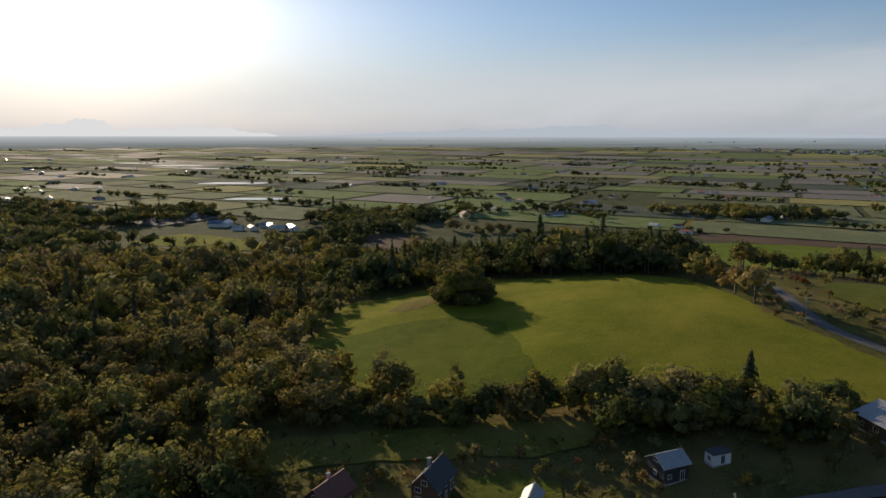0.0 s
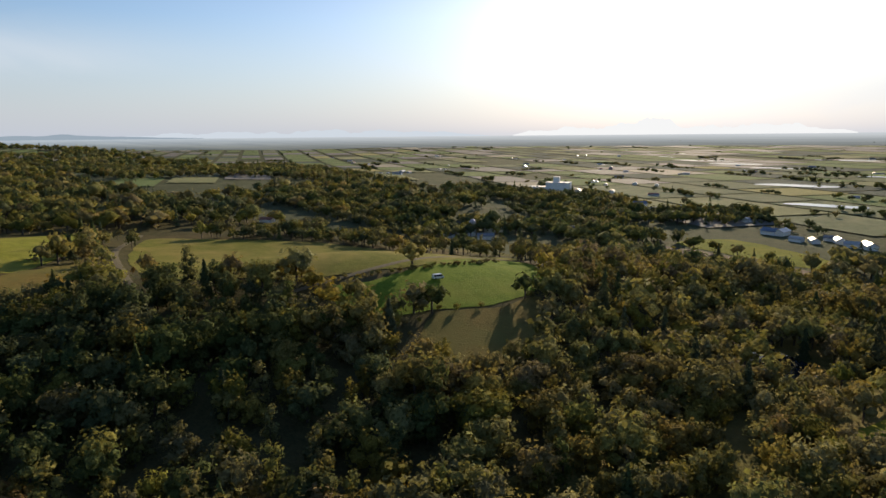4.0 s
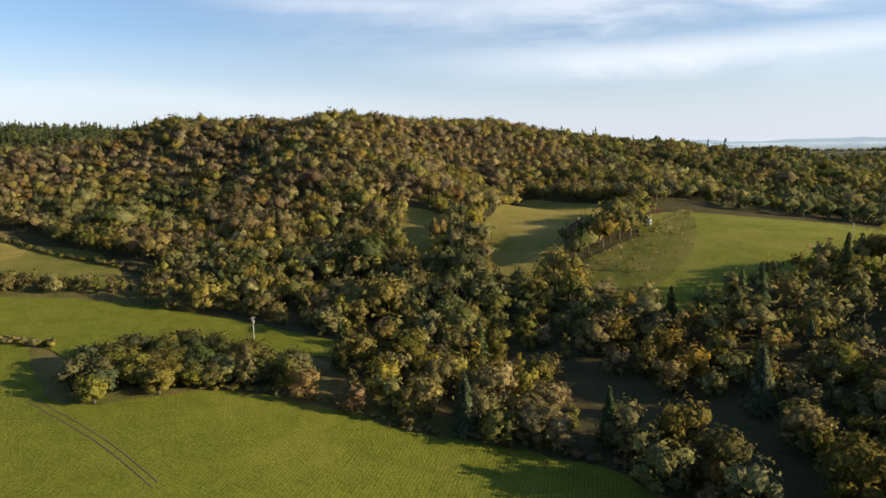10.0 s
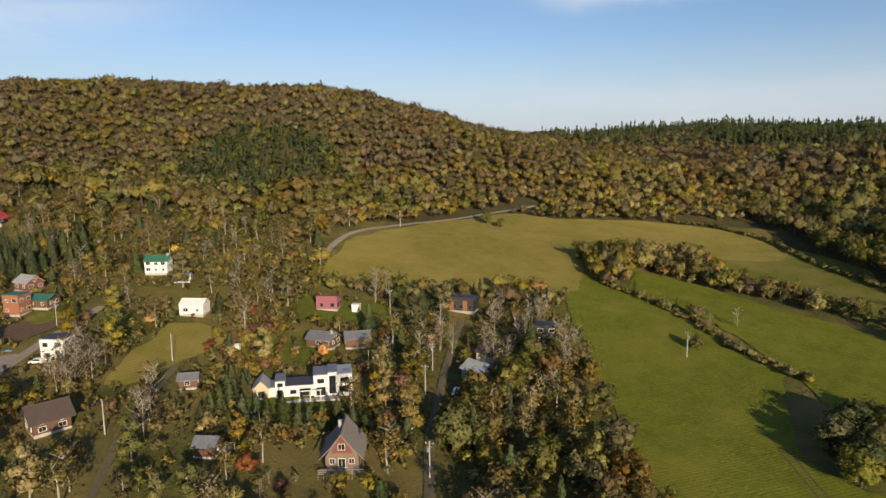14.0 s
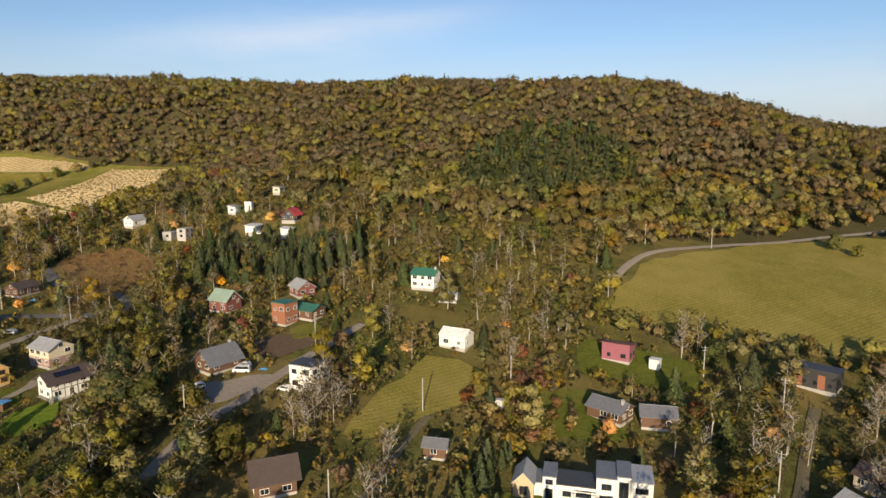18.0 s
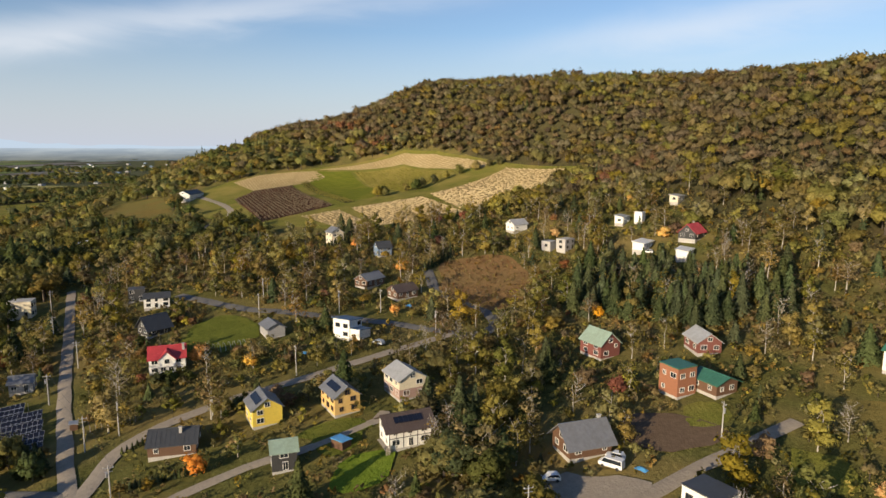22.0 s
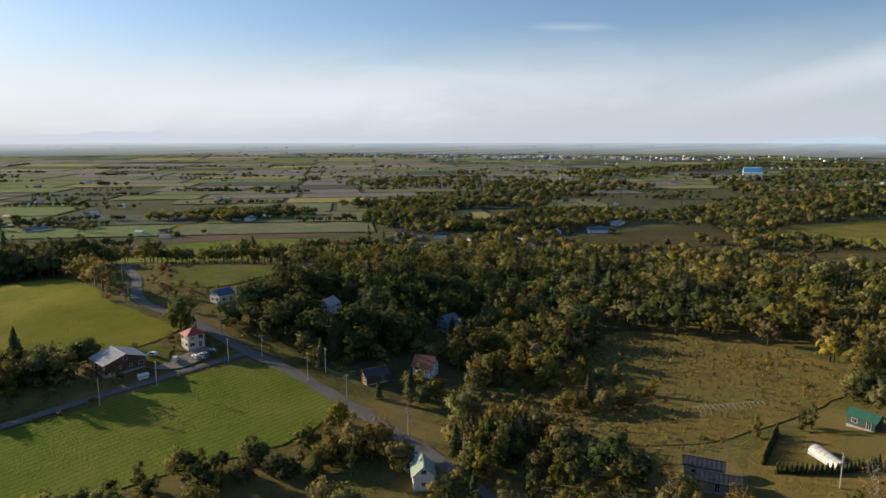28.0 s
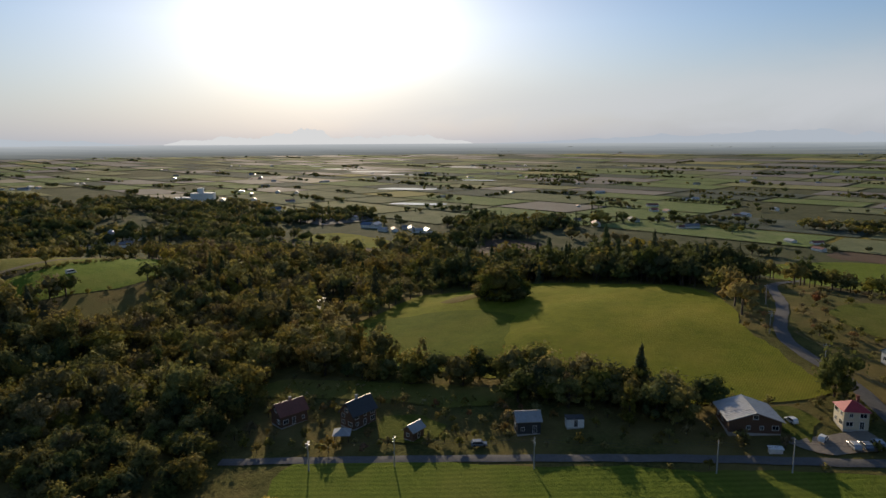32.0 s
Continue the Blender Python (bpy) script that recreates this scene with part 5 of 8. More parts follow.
for side in (-1, 1):
    bm = bmesh.new()
    prism(bm, [(10.5, 5.05), (10.5 + side * 2.2, 2.8), (10.5 + side * 2.2, 3.0), (10.5, 5.25)], "y", -2.9, 3.7)
    part("gable_slope", bm, R_LIGHT, root)
for wx, yy, wz, w, hh in ((10.5, 3.2, 0.9, 2.6, 1.5), (10.5, 3.2, 3.6, 2.0, 0.9), (7.4, 2.6, 0.4, 1.5, 4.6), (4.4, 3.0, 0.3, 2.2, 2.0), (4.4, 3.0, 3.5, 1.6, 1.0), (0.4, 2.2, 0.2, 2.6, 2.0), (-2.6, 2.2, 0.9, 1.4, 0.9), (-5.8, 2.8, 0.2, 1.2, 2.0), (-5.8, 2.8, 3.2, 1.2, 0.8), (-10.5, 3.42, 0.9, 1.2, 1.5)):
    window(root, -wx, yy + 0.01, wz, 180, w, hh, DARKTRIM)
bm = bmesh.new()
box(bm, -9.0, 12.0, 3.45, 5.6, -2.2, -0.1)
part("terrace", bm, CONC, root)
bm = bmesh.new()
for px in (-1.0, 1.6, 4.2):
    box(bm, -px - 0.15, -px, 5.2, 5.35, -0.1, 2.5)
box(bm, -4.6, 1.2, 5.1, 5.4, 2.4, 2.55)
box(bm, -4.6, 1.2, 3.05, 3.2, 2.4, 2.55)
part("pergola", bm, TRIM, root)

# open shelter with a pale pyramid roof
root = thing("shelter", -1.5, 109.5, 20, "open shelter with a pale pyramid roof on posts", "shelter")
CLEAR.append((-1.5, 109.5, 3.5))
for px, py in ((-1.8, -1.8), (1.8, -1.8), (1.8, 1.8), (-1.8, 1.8)):
    bm = bmesh.new()
    box(bm, px - 0.08, px + 0.08, py - 0.08, py + 0.08, -0.5, 2.3)
    part("post", bm, BROWNW, root)
bm = bmesh.new()
v = [bm.verts.new(p) for p in ((-2.4, -2.4, 2.2), (2.4, -2.4, 2.2), (2.4, 2.4, 2.2), (-2.4, 2.4, 2.2), (0, 0, 3.6))]
for f in ((3, 2, 1, 0), (0, 1, 4), (1, 2, 4), (2, 3, 4), (3, 0, 4)):
    bm.faces.new([v[i] for i in f])
part("roof", bm, R_LIGHT, root)

# solar field beside the village road
root = thing("solar_array", 172.0, -72.0, 0, "ground-mounted array of dark solar panels in rows", "solar array")
CLEAR.append((172, -72, 13))
FIELDS.append(np.array([(158, -83), (184, -81), (191, -73), (190, -62), (160, -64)]))
bm = bmesh.new()
box(bm, -0.8, 0.8, -0.5, 0.5, 0, 0.05)
panel_mesh = mesh_of(bm, "solar_panel", PV)
bm = bmesh.new()
for x0, x1, y0, y1 in ((-0.8, -0.765, -0.525, 0.525), (0.765, 0.8, -0.525, 0.525), (-0.765, 0.765, -0.525, -0.49), (-0.765, 0.765, 0.49, 0.525)):
    box(bm, x0, x1, y0, y1, 0.0, 0.06)
panel_rim = mesh_of(bm, "panel_rim", R_LIGHT)
for x0, ya, wide in ((159.6, -67.2, 13), (166.6, -66.0, 13), (173.2, -65.0, 13), (180.4, -67.6, 6)):
    for tier in range(3):
        for i in range(wide):
            yy = ya - i * 1.06
            p = part("solar_panel", panel_mesh, None, root)
            g = gz(x0 + 2, yy)
            p.matrix_world = pose(x0 + 0.75 + tier * 1.52, yy, g + 0.75 + tier * 0.62, 0, -22, 0)
            q = part("panel_rim", panel_rim, None, p)
            q.matrix_world = p.matrix_world.copy()
    bm = bmesh.new()
    for i in range(0, wide + 1, 3):
        yy = ya - i * 1.06
        for xx, hh in ((x0 + 0.2, 0.5), (x0 + 4.2, 2.1)):
            g = gz(x0 + 2, yy)
            box(bm, xx - 0.05, xx + 0.05, yy - 0.05, yy + 0.05, g - 1.5, g + hh)
    f = part("frame", bm, R_LIGHT, root)
    f.matrix_world = Matrix()

# ---- more village roads and lawns ----
road("mill_lane", [(84, -222), (83, -204), (82, -190), (79, -172), (78, -158), (70, -140)], 3.2, GRAVEL, "gravel drive curving past white house")
road("hill_lane", [(-36, -240), (-36, -206), (-37, -182), (-38, -165), (-42, -140), (-44, -118)], 2.3, DIRT, "shaded gravel lane between gardens")
road("birch_track", [(38, -190), (34, -170), (29, -150), (22, -132), (16, -110)], 1.8, DIRT, "narrow dirt track between birches")
road("south_road", [(262, -112), (231, -132), (219, -145), (207, -157), (194, -172), (181, -183), (171, -192), (174, -202), (191, -206), (214, -200), (240, -206)], 4.2, ASPHALT, "winding asphalt village road")
road("garden_lane", [(112, -92), (121, -104), (126, -120), (127, -134), (131, -149), (134, -152)], 2.8, GRAVEL, "grassy lane behind houses")
road("winery_road", [(405, -130), (423, -138), (440, -148), (466, -152), (500, -151), (530, -147), (560, -142), (580, -139)], 4.5, GRAVEL, "pale curved drive up to the winery")
road("field_road", [(30, -290), (27, -325), (11, -349), (-14, -380), (-32, -402), (-60, -425)], 3.0, GRAVEL, "road along the upper edge of the hay field")
road("west_track", [(-250, 110), (-286, 119), (-345, 135), (-427, 157), (-510, 200)], 4.0, DIRT, "pale track over the western hill")
road("paddock_track", [(-213, 148), (-214, 185), (-228, 258), (-225, 300), (-240, 350)], 2.6, DIRT, "grassy track beside the paddock")
road("plain_road", [(401, 607), (549, 919), (805, 1417), (1286, 2329), (1634, 3003), (1900, 3500)], 9.0, ASPHALT, "dead straight road across the plain", lift=0.9)


road("garden_drive", [(172, -61), (163, -60), (151, -62), (140, -79), (134, -88)], 2.6, ASPHALT, "shaded asphalt drive between gardens")


def yard(name, pts, mat, label):
    return field(name, pts, mat, label, step=4.0, lift=0.28, category="yard")


yard("lawn", [(220, -114), (228, -124), (215, -134), (200, -132), (194, -115)], G_LAWN, "mown lawn beside the red-roofed house")
yard("lawn", [(22, -198), (23, -214), (8, -220), (-3, -205), (6, -200)], G_LAWN, "small green lawn near a golden tree")
yard("lawn", [(56, -214), (44, -217), (33, -209), (36, -192), (41, -179), (49, -174), (53, -196)], G_OLIVE, "sloping dry lawn below the white hall")
yard("yard", [(91, -166), (93, -174), (88, -182), (83, -186), (80, -174), (83, -166)], GRAVEL, "gravel parking yard with vans")
yard("lawn", [(12, -174), (6, -178), (-14, -183), (-16, -177), (-4, -170), (8, -169)], G_LAWN, "lawn before the long white house")
yard("lawn", [(16, -228), (22, -246), (-6, -248), (-12, -234), (4, -229)], G_LAWN, "garden lawn round the pink house")
yard("garden", [(98, -190), (88, -196), (88, -208), (98, -206), (104, -196)], G_SOIL, "dug vegetable garden with grassy edges")
yard("yard", [(112, 122), (122, 123), (130, 127), (128, 134), (118, 131), (108, 128)], GRAVEL, "gravel yard between barn and cottage")
yard("lawn", [(112, 126), (108, 140), (114, 146), (119, 138)], G_LAWN, "bright strip of grass beside the barn")
yard("lawn", [(150, 200), (142, 230), (165, 262), (200, 262), (196, 226), (170, 205)], G_LAWN, "green garden plots below the wood")
yard("lawn", [(8, 112), (5, 124), (14, 128), (24, 122), (22, 112)], G_LAWN, "lawn between dark garden houses")
yard("lawn", [(132, -134), (136, -139), (131, -146), (124, -143), (121, -136)], G_LAWN, "grass slope between village houses")
yard("lawn", [(118, -137), (119, -143), (117, -148), (108, -144), (106, -138), (110, -134)], G_VIVID, "green slope below the half-timbered house")
yard("lawn", [(133, -131), (136, -137), (135, -147), (130, -148), (127, -139)], G_LAWN, "green bank between the gabled houses")
yard("lawn", [(75, -207), (78, -213), (71, -218), (66, -215), (66, -209), (70, -203)], G_PASTURE, "garden lawn with flower beds by the drive")
yard("garden", [(101, -209), (99, -215), (93, -214), (91, -208), (95, -204)], G_PASTURE, "flower garden before the terracotta house")
yard("scrub", [(60, -242), (80, -240), (86, -232), (70, -226), (58, -230)], G_STRAW, "dry straw-coloured grass patch")
yard("scrub", [(205, -194), (226, -206), (246, -216), (240, -240), (206, -236), (188, -214)], G_REDGRASS, "reddish dead grass on a vacant lot")
yard("scrub", [(190, -28), (214, -52), (236, -48), (244, -36), (222, -14)], G_STRAW, "overgrown lot of dead weeds")
field("silver_weeds", [(-305, -113), (-375, -106), (-500, -134), (-508, -126), (-420, -96), (-356, -77), (-290, -72), (-288, -90)], G_PASTURE, "silver-grey weedy slope beside the hill track", lift=0.42)
field("russet_scrub", [(-340, -134), (-368, -131), (-479, -136), (-510, -150), (-440, -148), (-385, -150)], G_RUSSET, "red-brown dead scrub along the hay field", lift=0.42)
yard("scrub", [(-311, 35), (-343, 73), (-380, 128), (-321, 130), (-283, 83), (-272, 43)], G_STRAW, "tawny scrub slope above the wooded gully")
yard("scrub", [(-173, 182), (-168, 212), (-168, 236), (-148, 213), (-136, 187), (-142, 166), (-156, 160)], G_STRAW, "rough tawny grass below the paddock")
yard("scrub", [(-50, 136), (-42, 145), (-25, 150), (10, 150), (38, 146), (30, 134), (0, 134), (-28, 134), (-41, 131)], G_PASTURE, "rough grass between houses and tree belt")
field("knoll_scrub", [(-22, 262), (-12, 278), (2, 276), (0, 262), (-10, 254)], G_STRAW, "bare tawny patch on the knoll", clear=False, lift=0.3, step=4)

# ---- the plain: fields, windbreaks, farms, town ----
U, W_ = Vector((0.463, 0.886)), Vector((0.886, -0.463))
G_GOLD = grass_mat("ripe_crop", (0.16, 0.13, 0.03), (0.27, 0.22, 0.05), (0.2, 0.17, 0.05))
wt = Mat("still_water")
wt.color((0.02, 0.025, 0.03)).set(roughness=0.06, ior=1.33)
WATER = wt.m
# crops of the plain, greyed and lightened: haze put into the base colours
CROPS = [grass_mat("plain_grass", (0.116, 0.161, 0.060), (0.216, 0.269, 0.094), (0.250, 0.251, 0.120)), grass_mat("plain_pasture", (0.133, 0.153, 0.077), (0.216, 0.233, 0.120), (0.266, 0.251, 0.136)), soil_mat("plain_soil", (0.166, 0.153, 0.128), (0.250, 0.233, 0.196)), grass_mat("plain_hay", (0.200, 0.207, 0.094), (0.300, 0.297, 0.136), (0.316, 0.287, 0.153)), grass_mat("plain_dark_crop", (0.075, 0.093, 0.068), (0.125, 0.144, 0.102), (0.150, 0.153, 0.111)), grass_mat("plain_ripe", (0.250, 0.233, 0.085), (0.399, 0.359, 0.136), (0.333, 0.305, 0.136)), soil_mat("plain_stubble", (0.250, 0.225, 0.153), (0.349, 0.313, 0.222))]
V, F, M = [], [], []
pr = random.Random(5)
a = -1700.0
lines = []
while a < 4300:
    depth = pr.uniform(55, 95) * (1 + a / 2200)
    b = -3200.0 + pr.uniform(0, 80)
    while b < 3600:
        wide = pr.uniform(70, 190) * (1 + a / 3500)
        c = U * (a + depth / 2) + W_ * (b + wide / 2)
        r = c.length
        if (a > 300 or (c.x < -880 and c.y > 60) or (c.x < -1500 and c.y > -700)) and (r > 640 if c.x > -330 else r > 800) and (c.y > -0.05 * c.x + 180 or c.x < -880) and (c.y > 560 - 0.9 * abs(c.x) if c.x > -480 else c.y > 340 if c.x > -880 else True) and r < 4500 and not (c.x > 150 and c.y < 300 + 0.35 * c.x and r < 1300) and pr.random() < 0.93:
            g = 2.5 + r * 0.002
            corners = [U * (a + g) + W_ * (b + g), U * (a + g) + W_ * (b + wide - g), U * (a + depth - g) + W_ * (b + wide - g), U * (a + depth - g) + W_ * (b + g)]
            base = len(V)
            nx = 5
            for j in range(2):
                for i in range(nx):
                    t = i / (nx - 1)
                    p0, p1 = (corners[0], corners[1]) if j == 0 else (corners[3], corners[2])
                    p = p0.lerp(p1, t)
                    V.append((p.x, p.y, gz(p.x, p.y) + 0.5 + r * 0.0006))
            kind = pr.choices(range(7), (0.26, 0.18, 0.25, 0.09, 0.15, 0.04, 0.03))[0]
            for i in range(nx - 1):
                F.append((base + i, base + i + 1, base + nx + i + 1, base + nx + i))
                M.append(kind)
            if pr.random() < (0.26 if r < 1700 else 0.14):
                lines.append((corners[0], corners[1]))
            if pr.random() < 0.1:
                lines.append((corners[0], corners[3]))
        b += wide
    a += depth
tagged(new("plain_fields", mesh_from("plain_fields", V, F, CROPS, M)), "patchwork of crop and ploughed fields on the plain", "fields", kind="stuff")

field("ploughed_field", [(-262, 436), (-250, 472), (-188, 469), (-127, 448), (-143, 425), (-218, 424)], G_SOIL, "pinkish ploughed field")
field("row_crop_field", [(-241, 494), (-216, 542), (-137, 499), (-132, 462), (-188, 474)], G_FIELD, "striped green crop field")
field("brown_field", [(-60, 545), (-12, 530), (-17, 472), (-50, 450)], G_SOIL, "brown tilled field between woods")
field("gold_strip", [(191, 690), (357, 608), (330, 566), (176, 606)], G_GOLD, "long yellow-green strip field")
field("ploughed_strip", [(240, 560), (401, 528), (370, 480), (220, 512)], G_SOIL, "long dark ploughed strip")
for i, (px, py, sx, sy) in enumerate(((-360, 1125, 55, 22), (-700, 1725, 60, 20), (-1040, 2005, 45, 30), (-240, 845, 40, 14), (-560, 1600, 50, 14), (-840, 1850, 80, 16), (-1150, 2250, 70, 24), (-520, 2050, 90, 16), (-900, 2500, 110, 26), (-1300, 2100, 60, 18), (-1500, 2500, 80, 26), (-300, 1420, 50, 12))):
    loop = smooth_loop([(px - sx, py - sy), (px + sx * 0.8, py - sy * 0.8), (px + sx, py + sy), (px - sx * 0.7, py + sy * 0.9)], 12.0)
    tagged(new("pond", drape("pond", loop, WATER, 30.0, 1.8)), "flooded paddy shining on the plain", "water", kind="structure")
loop = smooth_loop([(-102, 281), (-84, 276), (-70, 262), (-71, 247), (-88, 252), (-99, 266)], 4.0)
FIELDS.append(np.array(loop))
tagged(new("pond", drape("pond", loop, WATER, 6.0, 0.3)), "small dark pond glinting among trees", "water", kind="structure")

VINE_TREES = []
# woods
NEARBY = Vector((5, -35))


def dist(x, y):
    return np.hypot(x - NEARBY.x, y - NEARBY.y)


def patchy(x, y, scale, low):
    return np.array([noise.noise(Vector((p * scale, q * scale, 9.0))) for p, q in zip(x, y)]) > low


# the long southern ridge, seen from the north
crest = lambda x: np.interp(x, [-300, -91, 44, 150, 287, 389, 520, 660, 850, 1000], [-760, -760, -660, -575, -545, -545, -485, -395, -315, -270])
x, y = scatter(-230, 1000, -800, -230, 7.5, band(lambda x, y: (y > crest(x) - 24) & (y < np.interp(x, [-200, -60, 40, 100, 190, 260, 320, 420, 520, 640, 1000], [-425, -425, -350, -300, -318, -340, -305, -340, -322, -270, -150])) & ((ground(x, y) > 24) | (x > 320))))
pine = ((x - 110) / 48) ** 2 + ((y + 418) / 55) ** 2 < 1
upper = ground(x, y) + 9.0 * np.array([noise.noise(Vector((p * 0.012, q * 0.012, 1.0))) for p, q in zip(x, y)]) > 52
forest("ridge_forest", x[~pine & upper], y[~pine & upper], {GREEN: 0.12, OLIVE: 0.3, BROWN: 0.5, OCHRE: 0.06, RUST: 0.02}, "brown-tinted autumn woodland along the long ridge", (5.5, 8.5), 0.01, forms=CANOPY)
golden = ~upper & (x < 30 + 25 * np.sin(y * 0.05))
forest("golden_slope", x[golden], y[golden], {OLIVE: 0.24, YGREEN: 0.3, OCHRE: 0.3, GREEN: 0.08, BROWN: 0.08}, "yellowing birch wood at the ridge's foot", (5, 7.5), 0.02, forms=CANOPY)
upper |= golden
forest("slope_forest", x[~pine & ~upper], y[~pine & ~upper], {DEEP: 0.1, GREEN: 0.27, OLIVE: 0.27, YGREEN: 0.12, OCHRE: 0.1, BROWN: 0.12, MAROON: 0.02}, "green and golden autumn woodland on the lower slope", (6, 9.5), 0.03, forms=CANOPY)
x, y = scatter(-140, 340, -470, -255, 5.2, lambda x, y: woods(x, y) & ((y > np.interp(x, [-200, -60, 40, 100, 190, 260, 320], [-425, -425, -350, -300, -318, -340, -330])) | (ground(x, y) < 24)))
forest("ridge_fringe", x, y, {OCHRE: 0.24, YGREEN: 0.2, OLIVE: 0.26, GREEN: 0.12, BROWN: 0.18}, "birch scrub and young trees below the ridge wood", (3.2, 7.5), 0.05, tall=0.5, forms=CANOPY)
x, y = scatter(55, 170, -480, -355, 5.6, lambda x, y: ((x - 110) / 48) ** 2 + ((y + 418) / 55) ** 2 < 1)
keep = x > 0
forest("spruce_plantation", x[keep], y[keep], {NEEDLE: 0.3, DEEP: 0.2, GREEN: 0.5}, "dark spruce plantation mixed into the hillside wood", (8, 10), 0.35)
x, y = scatter(-170, 60, -790, -600, 10.5, band(lambda x, y: (y > crest(x) - 60) & (x < 60)))
forest("ridge_conifers", x, y, {DEEP: 0.5, GREEN: 0.3, OLIVE: 0.2}, "dark trees along the falling end of the ridge", (5, 7.5), 0.12)
x, y = scatter(545, 1100, -440, -70, 11.5, band(lambda x, y: (y > np.interp(x, [500, 640, 1000], [-356, -292, -162])) & (y < np.interp(x, [545, 640, 760, 1100], [-330, -140, -100, -60]))))
forest("slope_wood", x, y, {DEEP: 0.2, GREEN: 0.3, OLIVE: 0.28, BROWN: 0.16, OCHRE: 0.06}, "mixed woodland above the vineyard", (8, 12), 0.1, forms=LOW)
for px, py in ((426, -245), (430, -252), (431, -268), (428, -274), (436, -282), (443, -295), (447, -306), (449, -318), (445, -330), (442, -340), (438, -346), (338, -306), (336, -302), (349, -340), (344, -338), (433, -278), (352, -346), (424, -250), (610, -120), (626, -112), (640, -106), (598, -322), (584, -326), (566, -330)):
    VINE_TREES.append((px, py))
# western hills
x, y = scatter(-900, -180, -800, -90, 10.0, band(lambda x, y: (ground(x, y) > -3) & (x < np.interp(y, [-900, -430, -300, -150], [-200, -190, -205, -215])) & (y < np.interp(x, [-900, -480, -330, -180], [-130, -160, -90, -100])) & (y > -560 - 0.35 * (x + 400))))
high = ground(x, y) + 10.0 * np.array([noise.noise(Vector((p * 0.015, q * 0.015, 4.0))) for p, q in zip(x, y)]) > 34
forest("west_hill_forest", x[high], y[high], {DEEP: 0.08, GREEN: 0.16, OLIVE: 0.28, OCHRE: 0.06, BROWN: 0.42}, "brown-tinted woodland on the western hills", (7, 10.5), 0.02, forms=CANOPY)
forest("west_slope_forest", x[~high], y[~high], {DEEP: 0.16, GREEN: 0.36, OLIVE: 0.28, YGREEN: 0.08, OCHRE: 0.05, BROWN: 0.07}, "green and gold woodland on the lower western slopes", (8, 12), 0.03, forms=CANOPY)
x, y = scatter(-560, -60, -1000, -680, 10.0, lambda x, y: y > -980)
forest("far_spruce_ridge", x, y, {NEEDLE: 0.4, DEEP: 0.6}, "dark spruce forest on a far ridge", (9, 12), 0.8, forms=LOW)
# far western forest down to the plain
x, y = scatter(-1500, -480, -420, 420, 15.0, band(lambda x, y: (y < 330 + 0.12 * (x + 480)) & (x < np.interp(y, [-420, -150, 0, 200, 420], [-820, -560, -545, -545, -500]))))
forest("far_west_forest", x, y, LUSH, "wide dark forest rolling west", (11, 15), 0.12, forms=LOW)
x, y = scatter(-3100, -1450, -900, 800, 31.0, lambda x, y: patchy(x, y, 0.0022, -0.2))
forest("distant_west_forest", x, y, LUSH, "distant forest patches on low western hills", (14, 20), 0.1, forms=LOW)
x, y = scatter(-1600, -480, 330, 1000, 16.0, lambda x, y: free(x, y, 3) & patchy(x, y, 0.004, -0.12) & (y > 330) & (y < 560 - 0.35 * (x + 480)))
forest("northwest_wood", x, y, LUSH, "dark woods where the western hills meet the plain", (9, 13), 0.08, forms=LOW)
# near woods
FIELDS.append(np.array([(-344, -240), (-343, -211), (-300, -180), (-252, -150), (-250, -140), (-270, -160), (-308, -215)]))
FIELDS.append(np.array([(-300, -116), (-284, -128), (-293, -146), (-262, -128), (-262, -116)]))
OPEN = [np.array(p, float) for p in (
    [(-40, 92), (-36, 132), (40, 146), (60, 130), (116, 120), (140, 126), (140, 108), (90, 108), (0, 92)],
    [(134, 140), (112, 210), (118, 300), (215, 300), (215, 215), (150, 175)],
    [(140, 95), (150, 60), (172, 60), (190, 62), (196, 78), (186, 92), (160, 98)],
    [(160, 120), (172, 122), (192, 136), (194, 150), (176, 154)],
    [(185, 84), (205, 92), (224, 100), (226, 114), (208, 118)],
    [(160, 170), (196, 200), (216, 212), (216, 228), (196, 232), (150, 190)],
    [(-118, -165), (-132, -152), (-160, -140), (-176, -125), (-190, -140), (-186, -165), (-169, -201), (-140, -228), (-126, -215)],
    [(-204, -31), (-184, -8), (-172, 10), (-160, 30), (-152, 60), (-138, 54), (-146, 28), (-156, 0), (-166, -22)],
    [(-196, -18), (-206, -6), (-192, 6), (-178, 0)],
    [(150, 10), (150, 60), (180, 60), (210, 40), (200, 0), (225, -20), (250, -20), (250, -60), (130, -60)],
)]


def near_woods(x, y):
    ok = woods(x, y)
    for p in OPEN:
        ok &= ~inside(p, x, y)
    north = np.interp(x, [-480, -230, -130, -60, 0, 100, 180, 300, 420], [330, 350, 410, 420, 400, 400, 330, 330, 300])
    return ok & (y < north) & (dist(x, y) > 150) & (y > np.interp(x, [-400, -200, -60, 60], [-150, -260, -140, -60]))


